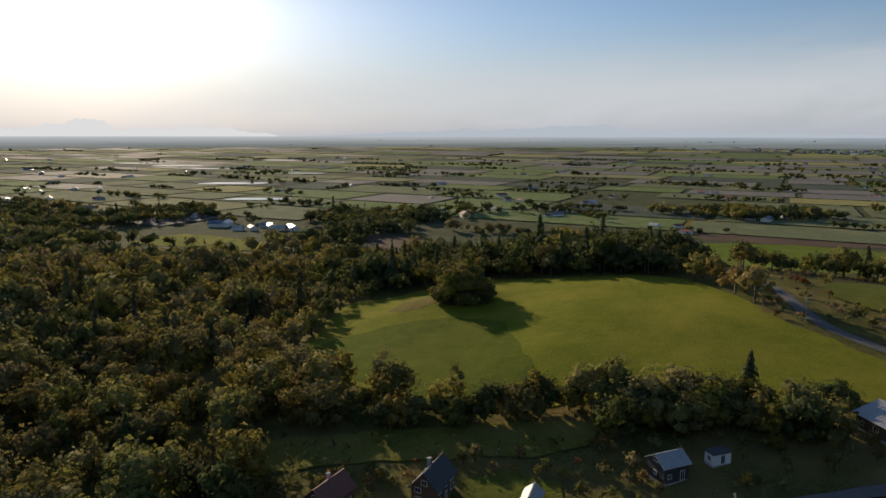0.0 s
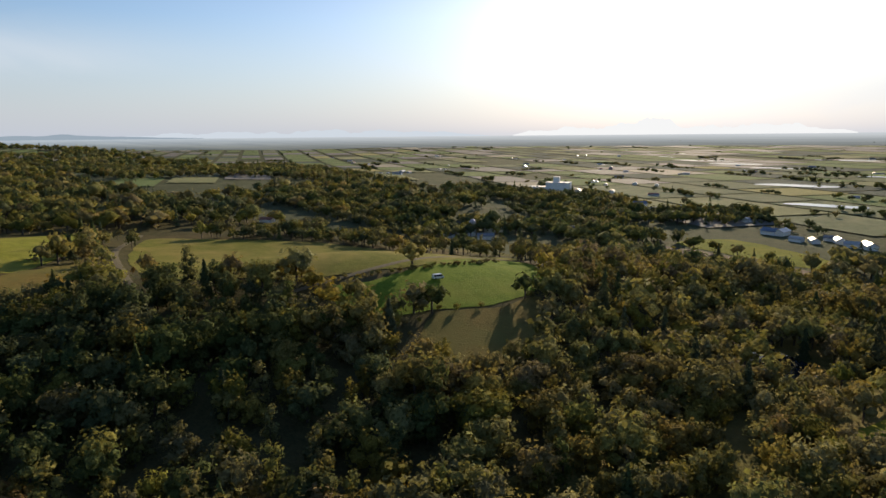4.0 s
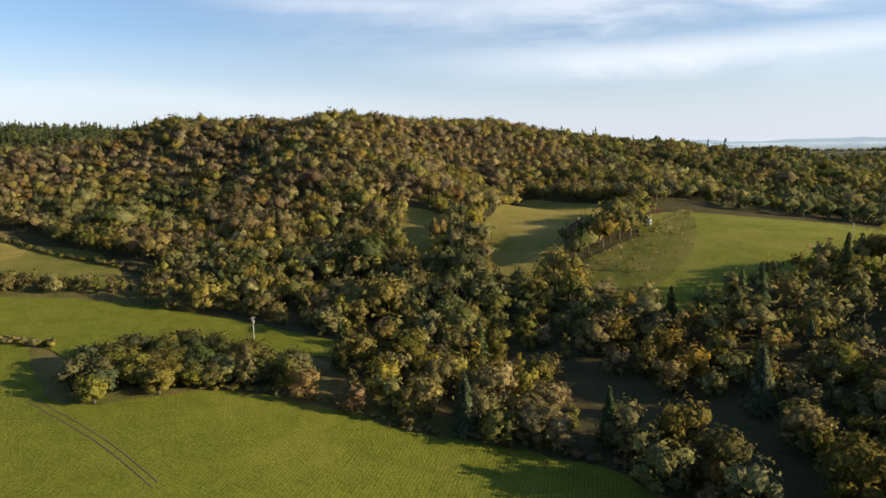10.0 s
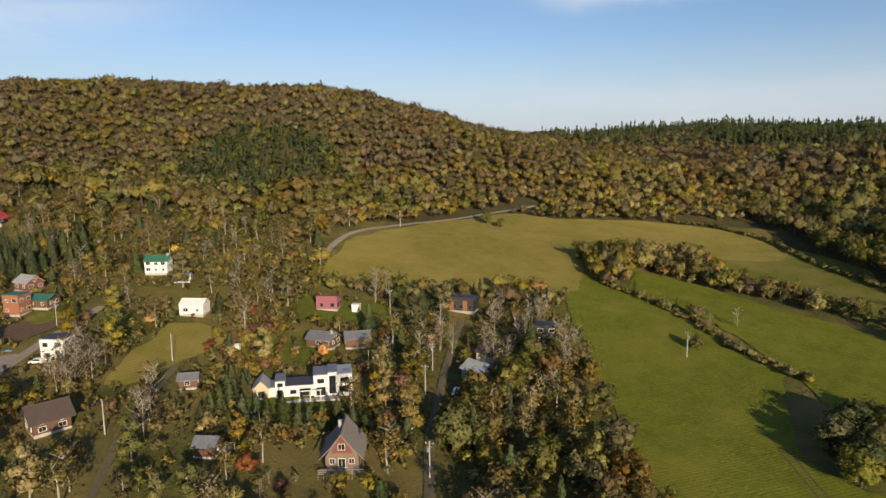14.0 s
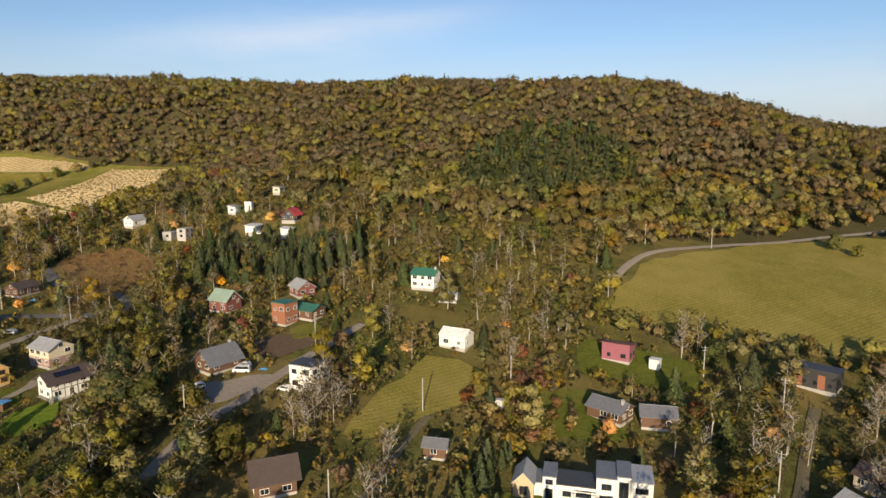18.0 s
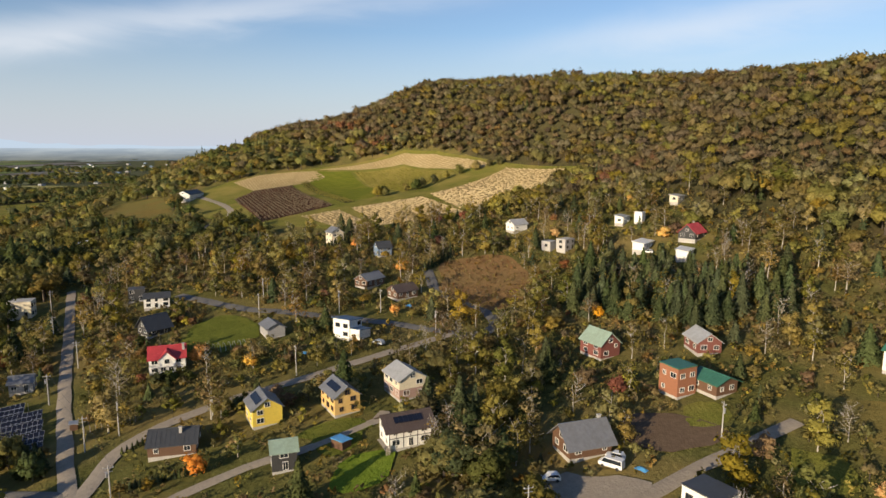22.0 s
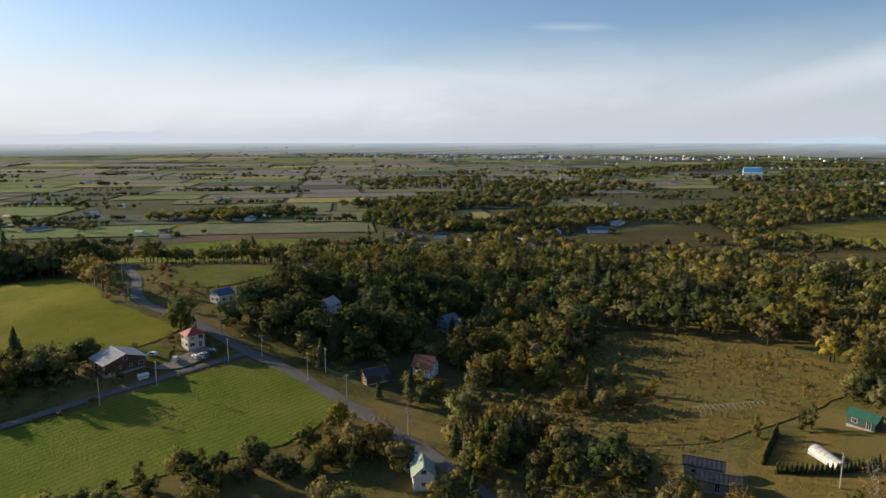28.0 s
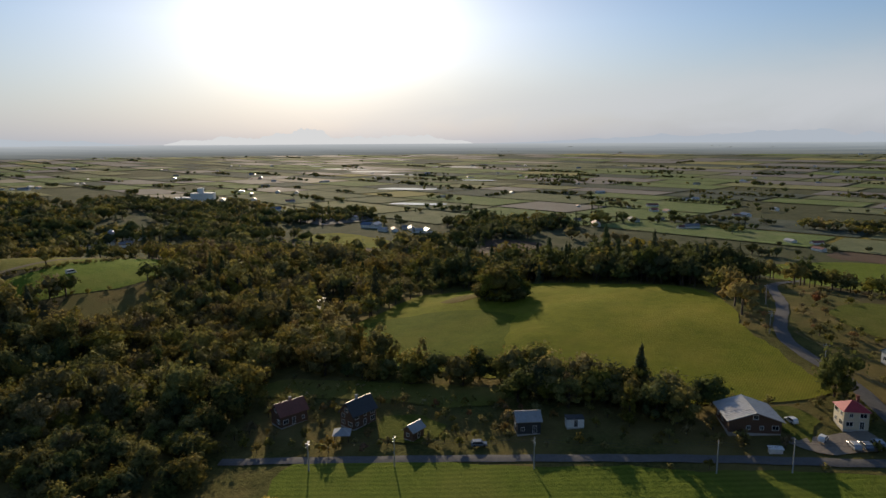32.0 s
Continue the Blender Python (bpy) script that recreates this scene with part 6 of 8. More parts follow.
x, y = scatter(-480, 420, -260, 430, 9.3, near_woods, 0.48)
gap = np.array([noise.noise(Vector((p * 0.028, q * 0.028, 2.5))) for p, q in zip(x, y)])
keep = ~((x < -60) & (y < 25) & (gap < -0.4))
x, y = x[keep], y[keep]
near = dist(x, y) < 265
east = x > 60
# deep green knoll wood, its leaf mix darkened to stand for the shadow side
shade = (np.hypot(x - 205, y - 165) < 78) & east
mound = inside([(-110, 30), (-240, 36), (-276, 73), (-294, 113), (-251, 133), (-203, 150), (-161, 147), (-110, 140)], x, y)
for tag, pick, mix, size, con, forms, label in (
    # backlight put into the mound's leaf mix: mostly deep green
    ("mound_wood", mound, {DEEP: 0.55, GREEN: 0.4, OLIVE: 0.05}, (9, 13), 0.02, MID, "dense broadleaf mound wood, leaf colours darkened as if backlit"),
    ("west_wood", near & ~east & ~mound, {DEEP: 0.1, GREEN: 0.36, OLIVE: 0.3, YGREEN: 0.12, OCHRE: 0.06, BROWN: 0.06}, (8.5, 13.5), 0.02, MID, "tall mixed broadleaf wood in the gullies"),
    ("west_wood_edge", ~near & ~east & ~mound, {DEEP: 0.2, GREEN: 0.32, OLIVE: 0.3, YGREEN: 0.05, OCHRE: 0.04, BROWN: 0.09}, (9, 14), 0.06, FAR, "mixed wood beyond the hill field"),
    ("knoll_wood", shade, {DEEP: 0.8, GREEN: 0.2}, (10, 15), 0.06, MID, "deep green oak and pine knoll wood, darkened for shade"),
    ("east_wood", east & near & ~shade, {DEEP: 0.3, GREEN: 0.4, OLIVE: 0.2, YGREEN: 0.1}, (7.5, 13), 0.05, MID, "autumn-tinted wood east of the village"),
    ("east_wood_edge", east & ~near & ~shade, {DEEP: 0.38, GREEN: 0.38, OLIVE: 0.15, YGREEN: 0.07, OCHRE: 0.02}, (9, 14), 0.08, FAR, "mixed wood stretching east"),
):
    forest(tag, x[pick], y[pick], mix, label, size, con, forms=forms)
x, y = scatter(300, 1500, -200, 520, 13.0, band(lambda x, y: (x > 400) & (y < 330 + 0.1 * x) & ~((x < 640) & (y < -130)) & patchy(x, y, 0.0045, -0.22) & (y > np.interp(x, [400, 620, 900, 1500], [-150, -130, -170, -150]))))
forest("far_east_forest", x, y, {DEEP: 0.34, GREEN: 0.34, OLIVE: 0.2, YGREEN: 0.08, BROWN: 0.04}, "woods stretching toward the plain", (7, 10.5), 0.1, forms=LOW)
x, y = scatter(-60, 140, -140, 80, 15.0, lambda x, y: free(x, y, 3) & (dist(x, y) <= 150) & ~in_village(x, y))
forest("garden_wood", x, y, WARM, "loose trees on the village edge", (5, 8), 0.03, forms=MID)
x, y = scatter(285, 600, -165, 0, 9.0, band(lambda x, y: (y > np.interp(x, [285, 380, 440, 600], [-160, -160, -135, -125])) & (x < 560)))
forest("winery_wood", x, y, {DEEP: 0.25, GREEN: 0.35, OLIVE: 0.25, YGREEN: 0.08, BROWN: 0.07}, "mixed wood between village and winery", (7, 11), 0.05)
# belt of oaks before the hill field, and the clump on its knoll
x, y = scatter(-45, 108, 128, 164, 6.2, lambda x, y: (y > np.interp(x, [-45, 0, 60, 108], [146, 143, 136, 137])) & (y < np.interp(x, [-45, -20, 0, 60, 90, 108], [186, 168, 160, 152, 146, 142])))
k = free(x, y, 1.0) & (x > -24)
BELT = [(p, q, (8, 12) if p > 8 else (5.5, 9)) for p, q in zip(x[k], y[k])]
x, y = scatter(-8, 26, 248, 288, 6.0, lambda x, y: np.hypot((x - 9) / 8.5, (y - 263) / 9) < 1)
BELT += [(p, q, (15, 19)) for p, q in zip(x, y)]
BELT += [(9 + 10.5 * math.cos(i * 0.42), 263 + 10 * math.sin(i * 0.42), (6, 11)) for i in range(15)]
# hedges and clumps in the meadows
clump = np.array([(-120, -163), (-130, -155), (-158, -144), (-172, -128), (-180, -132), (-174, -152), (-164, -178), (-136, -184), (-124, -176)], float)
x, y = scatter(-182, -118, -186, -126, 6.0, lambda x, y: inside(clump, x, y))
BELT += [(p, q, (8, 11.5)) for p, q in zip(x, y)]
x, y = scatter(-190, -85, -350, -225, 6.5, lambda x, y: abs(y - np.interp(x, [-190, -176, -152, -136, -117, -100, -88], [-238, -254, -285, -299, -316, -327, -318])) < np.interp(x, [-190, -140, -110, -88], [4, 8, 9, 5]))
forest("strip_hedge", x, y, {GREEN: 0.3, OLIVE: 0.3, BROWN: 0.25, OCHRE: 0.15}, "autumn hedge between two meadows", (6, 10), 0.0, forms=MID)


def low_hedge(pts, size, mix, label, gap=2.4, wide=1.6):
    """A rough line of scrub along a field's edge."""
    line = spline(pts, gap)
    hx = np.array([q.x for q in line for _ in range(2)]) + rng.uniform(-wide, wide, len(line) * 2)
    hy = np.array([q.y for q in line for _ in range(2)]) + rng.uniform(-wide, wide, len(line) * 2)
    forest("field_hedge", hx, hy, mix, label, size, 0.0, sink=-0.05, forms=LOW)


low_hedge([(-84, -304), (-89, -290), (-103, -272), (-115, -252), (-122, -231), (-128, -219), (-136, -208)], (1.6, 3.2), {GREEN: 0.4, OLIVE: 0.4, BROWN: 0.2}, "low dark hedge along a meadow")
low_hedge([(-84, -304), (-83, -318), (-87, -334), (-98, -338)], (1.6, 2.8), {GREEN: 0.6, OLIVE: 0.4}, "low dark hedge round the hay field's corner")
low_hedge([(-140, -413), (-160, -412), (-181, -390), (-186, -362), (-190, -330), (-196, -300), (-200, -262)], (2.0, 3.6), {DEEP: 0.5, GREEN: 0.5}, "low dark hedge under the wood")
low_hedge([(-150, -148), (-163, -132), (-171, -114), (-176, -92), (-185, -75), (-192, -57), (-194, -40)], (1.2, 2.6), {BROWN: 0.5, OLIVE: 0.5}, "brown scrub bank along the meadow")
low_hedge([(-262, 142), (-236, 150), (-216, 160), (-210, 176), (-208, 200), (-208, 232), (-214, 262)], (1.2, 2.6), {GREEN: 0.5, OLIVE: 0.5}, "scrubby fence line beside the paddock", 4.0)
# tall dark trees behind the hill field's crest
pines = np.array([(-62, 324), (-20, 316), (25, 320), (60, 304), (95, 282), (128, 296), (112, 352), (40, 392), (-40, 382)], float)
x, y = scatter(-62, 130, 280, 392, 8.5, lambda x, y: inside(pines, x, y) & free(x, y, 1))
forest("crest_wood", x, y, {DEEP: 0.7, GREEN: 0.3}, "tall dark oaks and pines behind the hill field", (12, 17), 0.1, forms=FAR)
# windbreaks on the plain
X, Y = [], []
for p0, p1 in lines:
    k = int((p1 - p0).length / 6)
    lo, hi = sorted((pr.random(), pr.random()))
    for i in range(k):
        t = i / max(1, k)
        if lo < t < hi:
            q = p0.lerp(p1, t)
            X.append(q.x + pr.uniform(-2, 2))
            Y.append(q.y + pr.uniform(-2, 2))
for i in range(150):
    r, ang = pr.uniform(480, 2200), radians(pr.uniform(-75, 55))
    cx, cy, k = r * math.sin(-ang), r * math.cos(ang), pr.randint(4, 26)
    for j in range(k):
        q = W_ * (pr.gauss(0, 28) + j * 2) + U * pr.gauss(0, 6)
        X.append(cx + q.x)
        Y.append(cy + q.y)
X, Y = np.array(X), np.array(Y)
ok = free(X, Y, 3) & (np.hypot(X, Y) > 430) & ~((X < -480) & (Y < 330))
forest("plain_trees", X[ok], Y[ok], {DEEP: 0.6, GREEN: 0.3, OLIVE: 0.1}, "windbreaks and copses on the plain", (5, 8.5), 0.06, forms=LOW)
x, y = scatter(700, 2500, -260, 1150, 25.0, lambda x, y: free(x, y, 6) & patchy(x, y, 0.003, -0.04) & (ground(x, y) < 20))
forest("east_plain_woods", x, y, {DEEP: 0.55, GREEN: 0.3, OLIVE: 0.15}, "dark woods scattered over the eastern plain", (9, 14), 0.15, forms=LOW)
# wooded belt where the hills meet the plain
x, y = scatter(-700, 700, 380, 720, 12.0, lambda x, y: free(x, y, 3) & patchy(x, y, 0.008, -0.08) & (y > 350) & ~inside(np.array([(-20, 400), (420, 400), (420, 640), (-20, 640)]), x, y))
forest("plain_edge_wood", x, y, {DEEP: 0.5, GREEN: 0.35, OLIVE: 0.15}, "dark copses where hills meet plain", (9, 13), 0.1, forms=LOW)

# ---- single trees of the village ----


def limb(V, F, p0, p1, r0, r1, sides=5):
    base = len(V)
    d = (Vector(p1) - Vector(p0)).normalized()
    side = d.orthogonal().normalized()
    for p, r in ((p0, r0), (p1, r1)):
        for i in range(sides):
            a = i * 2 * math.pi / sides
            V.append(Vector(p) + (side * math.cos(a) + d.cross(side) * math.sin(a)) * r)
    for i in range(sides):
        j = (i + 1) % sides
        F.append((base + i, base + j, base + sides + j, base + sides + i))


def trunk_mesh(kind, r):
    """A bending stem with limbs, one unit high in all."""
    V, F = [], []
    top = {"broad": 0.72, "tall": 0.9, "cone": 0.9, "bare": 0.95, "shrub": 0.5}[kind]
    w = {"broad": 0.03, "tall": 0.017, "cone": 0.02, "bare": 0.013, "shrub": 0.02}[kind]
    pts = [Vector((0, 0, -0.06))]
    for i in range(4):
        pts.append(Vector((r.uniform(-0.02, 0.02) * (i + 1), r.uniform(-0.02, 0.02) * (i + 1), top * (i + 1) / 4)))
    for i in range(4):
        limb(V, F, pts[i], pts[i + 1], w * (1 - i * 0.22), w * (1 - (i + 1) * 0.22), 6)
    for i in range({"broad": 7, "tall": 8, "cone": 4, "bare": 18, "shrub": 5}[kind]):
        t = r.uniform(0.3, 0.95)
        q = pts[0].lerp(pts[-1], t)
        a, out = r.uniform(0, 6.28), r.uniform(0.12, 0.26) * (1.25 - t * 0.6)
        e = q + Vector((math.cos(a) * out, math.sin(a) * out, r.uniform(0.08, 0.2)))
        limb(V, F, q, e, w * 0.4, w * 0.12, 4)
        if kind == "bare":
            for _ in range(3):
                b = r.uniform(0, 6.28)
                q2 = q.lerp(e, r.uniform(0.4, 0.9))
                limb(V, F, q2, q2 + Vector((math.cos(b) * 0.08, math.sin(b) * 0.08, r.uniform(0.03, 0.12))), w * 0.16, w * 0.07, 3)
    return mesh_from("trunk", [tuple(v) for v in V], F, [BARK_WHITE if kind in ("tall", "bare") else BARK])


TREE_KINDS = {
    "oak_tree": ("broad", 500, 0.034, (DEEP, GREEN, GREEN, OLIVE, YGREEN), "spreading green broadleaf tree in a garden"),
    "birch_tree": ("tall", 360, 0.032, (OCHRE, OLIVE, YGREEN), "slender white-stemmed birch with thin yellowing leaves"),
    "spruce_tree": ("cone", 240, 0.04, (NEEDLE, NEEDLE, NEEDLE), "dark green conical spruce"),
    "maple_tree": ("broad", 440, 0.034, (RUST, MAROON, OCHRE), "small russet-leaved tree beside houses"),
    "bare_tree": ("bare", 170, 0.03, (BROWN, BROWN, OCHRE), "nearly bare pale tree with few brown leaves"),
    "golden_tree": ("broad", 480, 0.034, (YGREEN, GOLD, YGREEN), "round tree turning bright yellow"),
    "poplar_tree": ("tall", 400, 0.034, (GREEN, OLIVE, YGREEN), "upright garden tree with olive-green leaves"),
}
MODELS = {}
for name, (form, count, size, colors, label) in TREE_KINDS.items():
    MODELS[name] = []
    for i, c in enumerate(colors):
        shape = {"bare": "tall"}.get(form, form)
        v, f, vn = leaf_cloud(shape, count, size, rng, core=form != "bare" and name != "birch_tree", core_scale=0.74, tiers=11, k=9, spread=(0.62, 1.2))
        if name == "birch_tree":
            v = v * np.array([0.9, 0.9, 0.8]) + np.array([0, 0, 0.16])
        v = v * np.array([0.95, 0.95, 0.92 if form != "cone" else 0.97]) + np.array([0, 0, 0.08 if form == "broad" else 0.05 if form == "cone" else 0.14])
        MODELS[name].append((trunk_mesh(form, random.Random(i + 3)), mesh_from("crown", v, f, [LEAF[c]], normals=vn)))
COUNT = {}


def plant(name, x, y, h, model=None, spread=1.0):
    kind = MODELS[name]
    tm, cm = kind[pr.randrange(len(kind)) if model is None else model]
    s = pr.uniform(0.9, 1.1) * spread
    root = new(name)
    root.matrix_world = pose(x, y, gz(x, y) - 0.05, 0, 0, pr.uniform(0, 360)) @ Matrix.Diagonal((h * s, h * s, h, 1))
    tagged(root, TREE_KINDS[name][4], "tree", "village trees")
    for pn, me in (("trunk", tm), ("crown", cm)):
        o = new(pn, me)
        o.parent = root
    COUNT[name] = COUNT.get(name, 0) + 1


# rows planted on purpose
for i in range(13):
    plant("spruce_tree", -33 + i * 3.4 + pr.uniform(-0.6, 0.6), -164.5 - i * 0.25 + pr.uniform(-1, 1), pr.uniform(5.0, 7.5))
for i in range(9):
    plant("spruce_tree", 14 + pr.uniform(0, 4), -166 - i * 2.3, pr.uniform(4.5, 7))
for i in range(26):
    plant("spruce_tree", 130 + (i % 13) * 3.6 + pr.uniform(-1, 1), -240 - (i // 13) * 6 - (i % 13) * 1.6 + pr.uniform(-2, 2), pr.uniform(9, 13))
for i in range(10):
    plant("spruce_tree", 150 + i * 3.2, -252 - i * 2.2 + pr.uniform(-2, 2), pr.uniform(10, 13))
for i in range(14):
    plant("bare_tree", 57 + pr.uniform(-5, 5), -173 + pr.uniform(-6, 6), pr.uniform(7, 10))
for x, y, h, nm in ((0.5, -205, 5, "golden_tree"), (129, -111, 5.5, "golden_tree"), (190, -115, 7, "golden_tree"), (178, -128, 5, "golden_tree"), (-34, -378, 9, "oak_tree"), (-42, -372, 6, "oak_tree"), (-110, -228, 6, "oak_tree"), (-118, -246, 6, "bare_tree"), (-128, -250, 7, "bare_tree"), (-176, 178, 7, "oak_tree"), (-384, -126, 9, "poplar_tree"), (-388, -120, 8, "poplar_tree"), (-330, -22, 12, "poplar_tree"),
                   (-4, -250, 10, "bare_tree"), (-12, -250, 9, "oak_tree"), (22, -262, 9, "oak_tree")):
    plant(nm, x, y, h, 1 if nm == "golden_tree" else None)

# tall pale birches between the houses
for x, y, k in ((-34, -216, 3), (-28, -206, 2), (-50, -209, 3), (-69, -218, 3), (-58, -222, 4), (57, -176, 3), (58, -182, 3), (57, -170, 2), (27, -157, 2), (30, -164, 2), (-62, -238, 3), (-48, -238, 3), (-70, -205, 3), (-6, -252, 2)):
    for i in range(k):
        plant("bare_tree", x + pr.gauss(0, 1.6), y + pr.gauss(0, 1.6), pr.uniform(9, 13))

for x, y in VINE_TREES:
    plant("oak_tree", x, y, pr.uniform(6, 10))

for x, y, size in BELT:
    plant("oak_tree", x, y, pr.uniform(*size), pr.choice((0, 0, 1, 1, 1, 2)), spread=1.15)
for x, y in ((151, -50), (156, -53), (150, -60), (160, -47), (133, -76), (132, -70), (154, -71), (153, -75), (168, -49)):
    plant("oak_tree", x, y, pr.uniform(6, 9.5), pr.choice((0, 1, 3)))
dark = np.array([(128, -60), (136, -38), (160, -36), (186, -44), (206, -46), (190, -60), (158, -62), (157, -86), (140, -92), (128, -84)], float)
x, y = scatter(126, 208, -94, -36, 5.0, lambda x, y: inside(dark, x, y) & free(x, y, 0.6))
for p, q in zip(x, y):
    plant(pr.choice(("oak_tree", "oak_tree", "spruce_tree")), p, q, pr.uniform(3.5, 7.5), 0, spread=1.1)
for p, q, k in ((205, -118, 8), (214, -100, 10), (236, -112, 8), (176, -112, 7), (188, -104, 8), (212, -78, 6), (250, -88, 8), (150, -120, 6), (204, -150, 9), (226, -158, 8), (262, -140, 8), (196, -196, 6)):
    for i in range(k):
        u, v = p + pr.gauss(0, 6), q + pr.gauss(0, 4)
        if free(np.array([u]), np.array([v]), 1.0)[0]:
            plant(pr.choice(("oak_tree", "oak_tree", "maple_tree", "spruce_tree")), u, v, pr.uniform(2.2, 4.6), 0, spread=1.15)
grove = np.array([(168, -225), (115, -258), (134, -283), (207, -256)], float)
x, y = scatter(112, 210, -285, -222, 7.0, lambda x, y: inside(grove, x, y) & free(x, y, 1))
for p, q in zip(x, y):
    plant("spruce_tree", p, q, pr.uniform(8, 12.5))

# dark trees along the lane and round the meadow's edge
for i in range(60):
    t = pr.random()
    x, y = 70 + 80 * t + pr.uniform(-6, 6), 50 + 8 * math.sin(t * 5) + pr.uniform(-9, 6)
    if free(np.array([x]), np.array([y]), 1.5)[0]:
        plant(pr.choice(["oak_tree", "poplar_tree", "poplar_tree", "oak_tree"]), x, y, pr.uniform(3.5, 6.5), 0)
for i in range(22):
    x, y = 166 + pr.uniform(-9, 10), 40 + pr.uniform(-22, 30)
    if free(np.array([x]), np.array([y]), 1.0)[0]:
        plant(pr.choice(["spruce_tree", "poplar_tree", "oak_tree"]), x, y, pr.uniform(5, 9))

HOMES = [c for c in CLEAR if in_village(np.array([c[0]]), np.array([c[1]]))[0]]
# gardens, plots and thickets between the houses
x, y = scatter(-75, 335, -345, -18, 6.2, lambda x, y: in_village(x, y) & free(x, y, 1.6))
u = rng.random(len(x))
wild = np.array([noise.noise(Vector((p * 0.02, q * 0.02, 5.0))) for p, q in zip(x, y)])
bx, by = [], []
for i in range(len(x)):
    keep = 0.74 + 0.9 * wild[i]
    done = False
    if u[i] < keep * 0.74:
        nm = pr.choices(list(TREE_KINDS), (0.34, 0.22, 0.1, 0.06, 0.08, 0.04, 0.2))[0]
        if dist(x[i], y[i]) < 92:
            continue
        hgt = {"oak_tree": (5.5, 10.5), "birch_tree": (8, 13), "spruce_tree": (4.5, 10.5), "maple_tree": (3.5, 6), "bare_tree": (7, 11), "golden_tree": (3.5, 7), "poplar_tree": (7, 12)}[nm]
        top = hgt[1]
        for cx, cy, cr in HOMES:
            d = Vector((20 - cx, -80 - cy)).normalized()
            along, aside = (x[i] - cx) * d.x + (y[i] - cy) * d.y, abs((x[i] - cx) * d.y - (y[i] - cy) * d.x)
            if 0 < along < 26 and aside < cr + 1.5:
                top = min(top, max(2.2, (along - cr) * 0.42))
        hgt = (min(hgt[0], top), top)
        if COUNT.get(nm, 0) < 300:
            plant(nm, x[i], y[i], pr.uniform(*hgt), spread=1.12)
            done = True
    if not done and u[i] < keep * 1.6:
        bx.append(x[i])
        by.append(y[i])
BUSHY = {GREEN: 0.24, OLIVE: 0.24, YGREEN: 0.2, OCHRE: 0.18, RUST: 0.05, BROWN: 0.09}
forest("village_thicket", np.array(bx), np.array(by), BUSHY, "waist- to head-high bushes between the gardens", (2.2, 4.6), 0.02, sink=-0.02, forms=FAR)
x, y = scatter(-75, 335, -345, -18, 3.4, lambda x, y: in_village(x, y) & free(x, y, 0.8) & (dist(x, y) > 120) & (rng.random(len(x)) < 0.85))
forest("weeds", x, y, {OLIVE: 0.25, GREEN: 0.12, YGREEN: 0.14, OCHRE: 0.25, BROWN: 0.24}, "tall weeds and low shrubs on rough plots", (1.5, 3.2), 0.0, sink=-0.05, forms=WEED)
x, y = scatter(150, 300, -20, 78, 3.0, lambda x, y: inside(np.array([(267, 72), (284, 53), (290, 12), (270, -14), (217, -8), (165, -10), (165, 40), (200, 43)]), x, y))
k = rng.random(len(x)) < 0.8
forest("meadow_weeds", x[k], y[k], {OCHRE: 0.4, BROWN: 0.3, OLIVE: 0.3}, "dead weeds over the overgrown meadow", (0.9, 2.2), 0.0, sink=-0.05, forms=WEED)
for reg, gap, frac, lab in (((-40, 145, 94, 150), 4.4, 0.6, "garden shrubs along the farm lane"), ((112, 216, 140, 300), 5.5, 0.4, "garden trees and shrubs below the wood"), ((-400, -265, 30, 135), 6.0, 0.4, "low scrub on the tawny slope"), ((-185, -128, 160, 255), 5.0, 0.5, "scrub in the hollow")):
    x, y = scatter(*reg, gap, lambda x, y: free(x, y, 0.8) | (inside(FIELDS[-4], x, y)))
    k = rng.random(len(x)) < frac
    forest("scrub", x[k], y[k], {OLIVE: 0.3, GREEN: 0.3, OCHRE: 0.15, RUST: 0.1, BROWN: 0.15}, lab, (1.6, 4.2), 0.0, sink=-0.03, forms=FAR)

x, y = scatter(-505, -285, -150, -70, 3.2, lambda x, y: inside(np.array([(-305, -113), (-375, -106), (-500, -134), (-508, -126), (-420, -96), (-356, -77), (-290, -72), (-288, -90)], float), x, y))
k = rng.random(len(x)) < 0.45
forest("silver_weeds_stand", x[k], y[k], {SILVER: 0.3, OLIVE: 0.5, BROWN: 0.2}, "seeding silvery weeds on the slope", (1.0, 2.4), 0.0, sink=-0.05, forms=WEED)
bank = np.array([(-100, 88), (-60, 114), (-38, 108), (-27, 88), (-14, 74), (-56, 62), (-90, 70)], float)
x, y = scatter(bank[:, 0].min(), bank[:, 0].max(), bank[:, 1].min(), bank[:, 1].max(), 6.5, lambda x, y: inside(bank, x, y) & free(x, y, 1.5))
for p, q in zip(x, y):
    plant("oak_tree", p, q, pr.uniform(6, 10), pr.choice((0, 1, 1, 2)), spread=1.15)
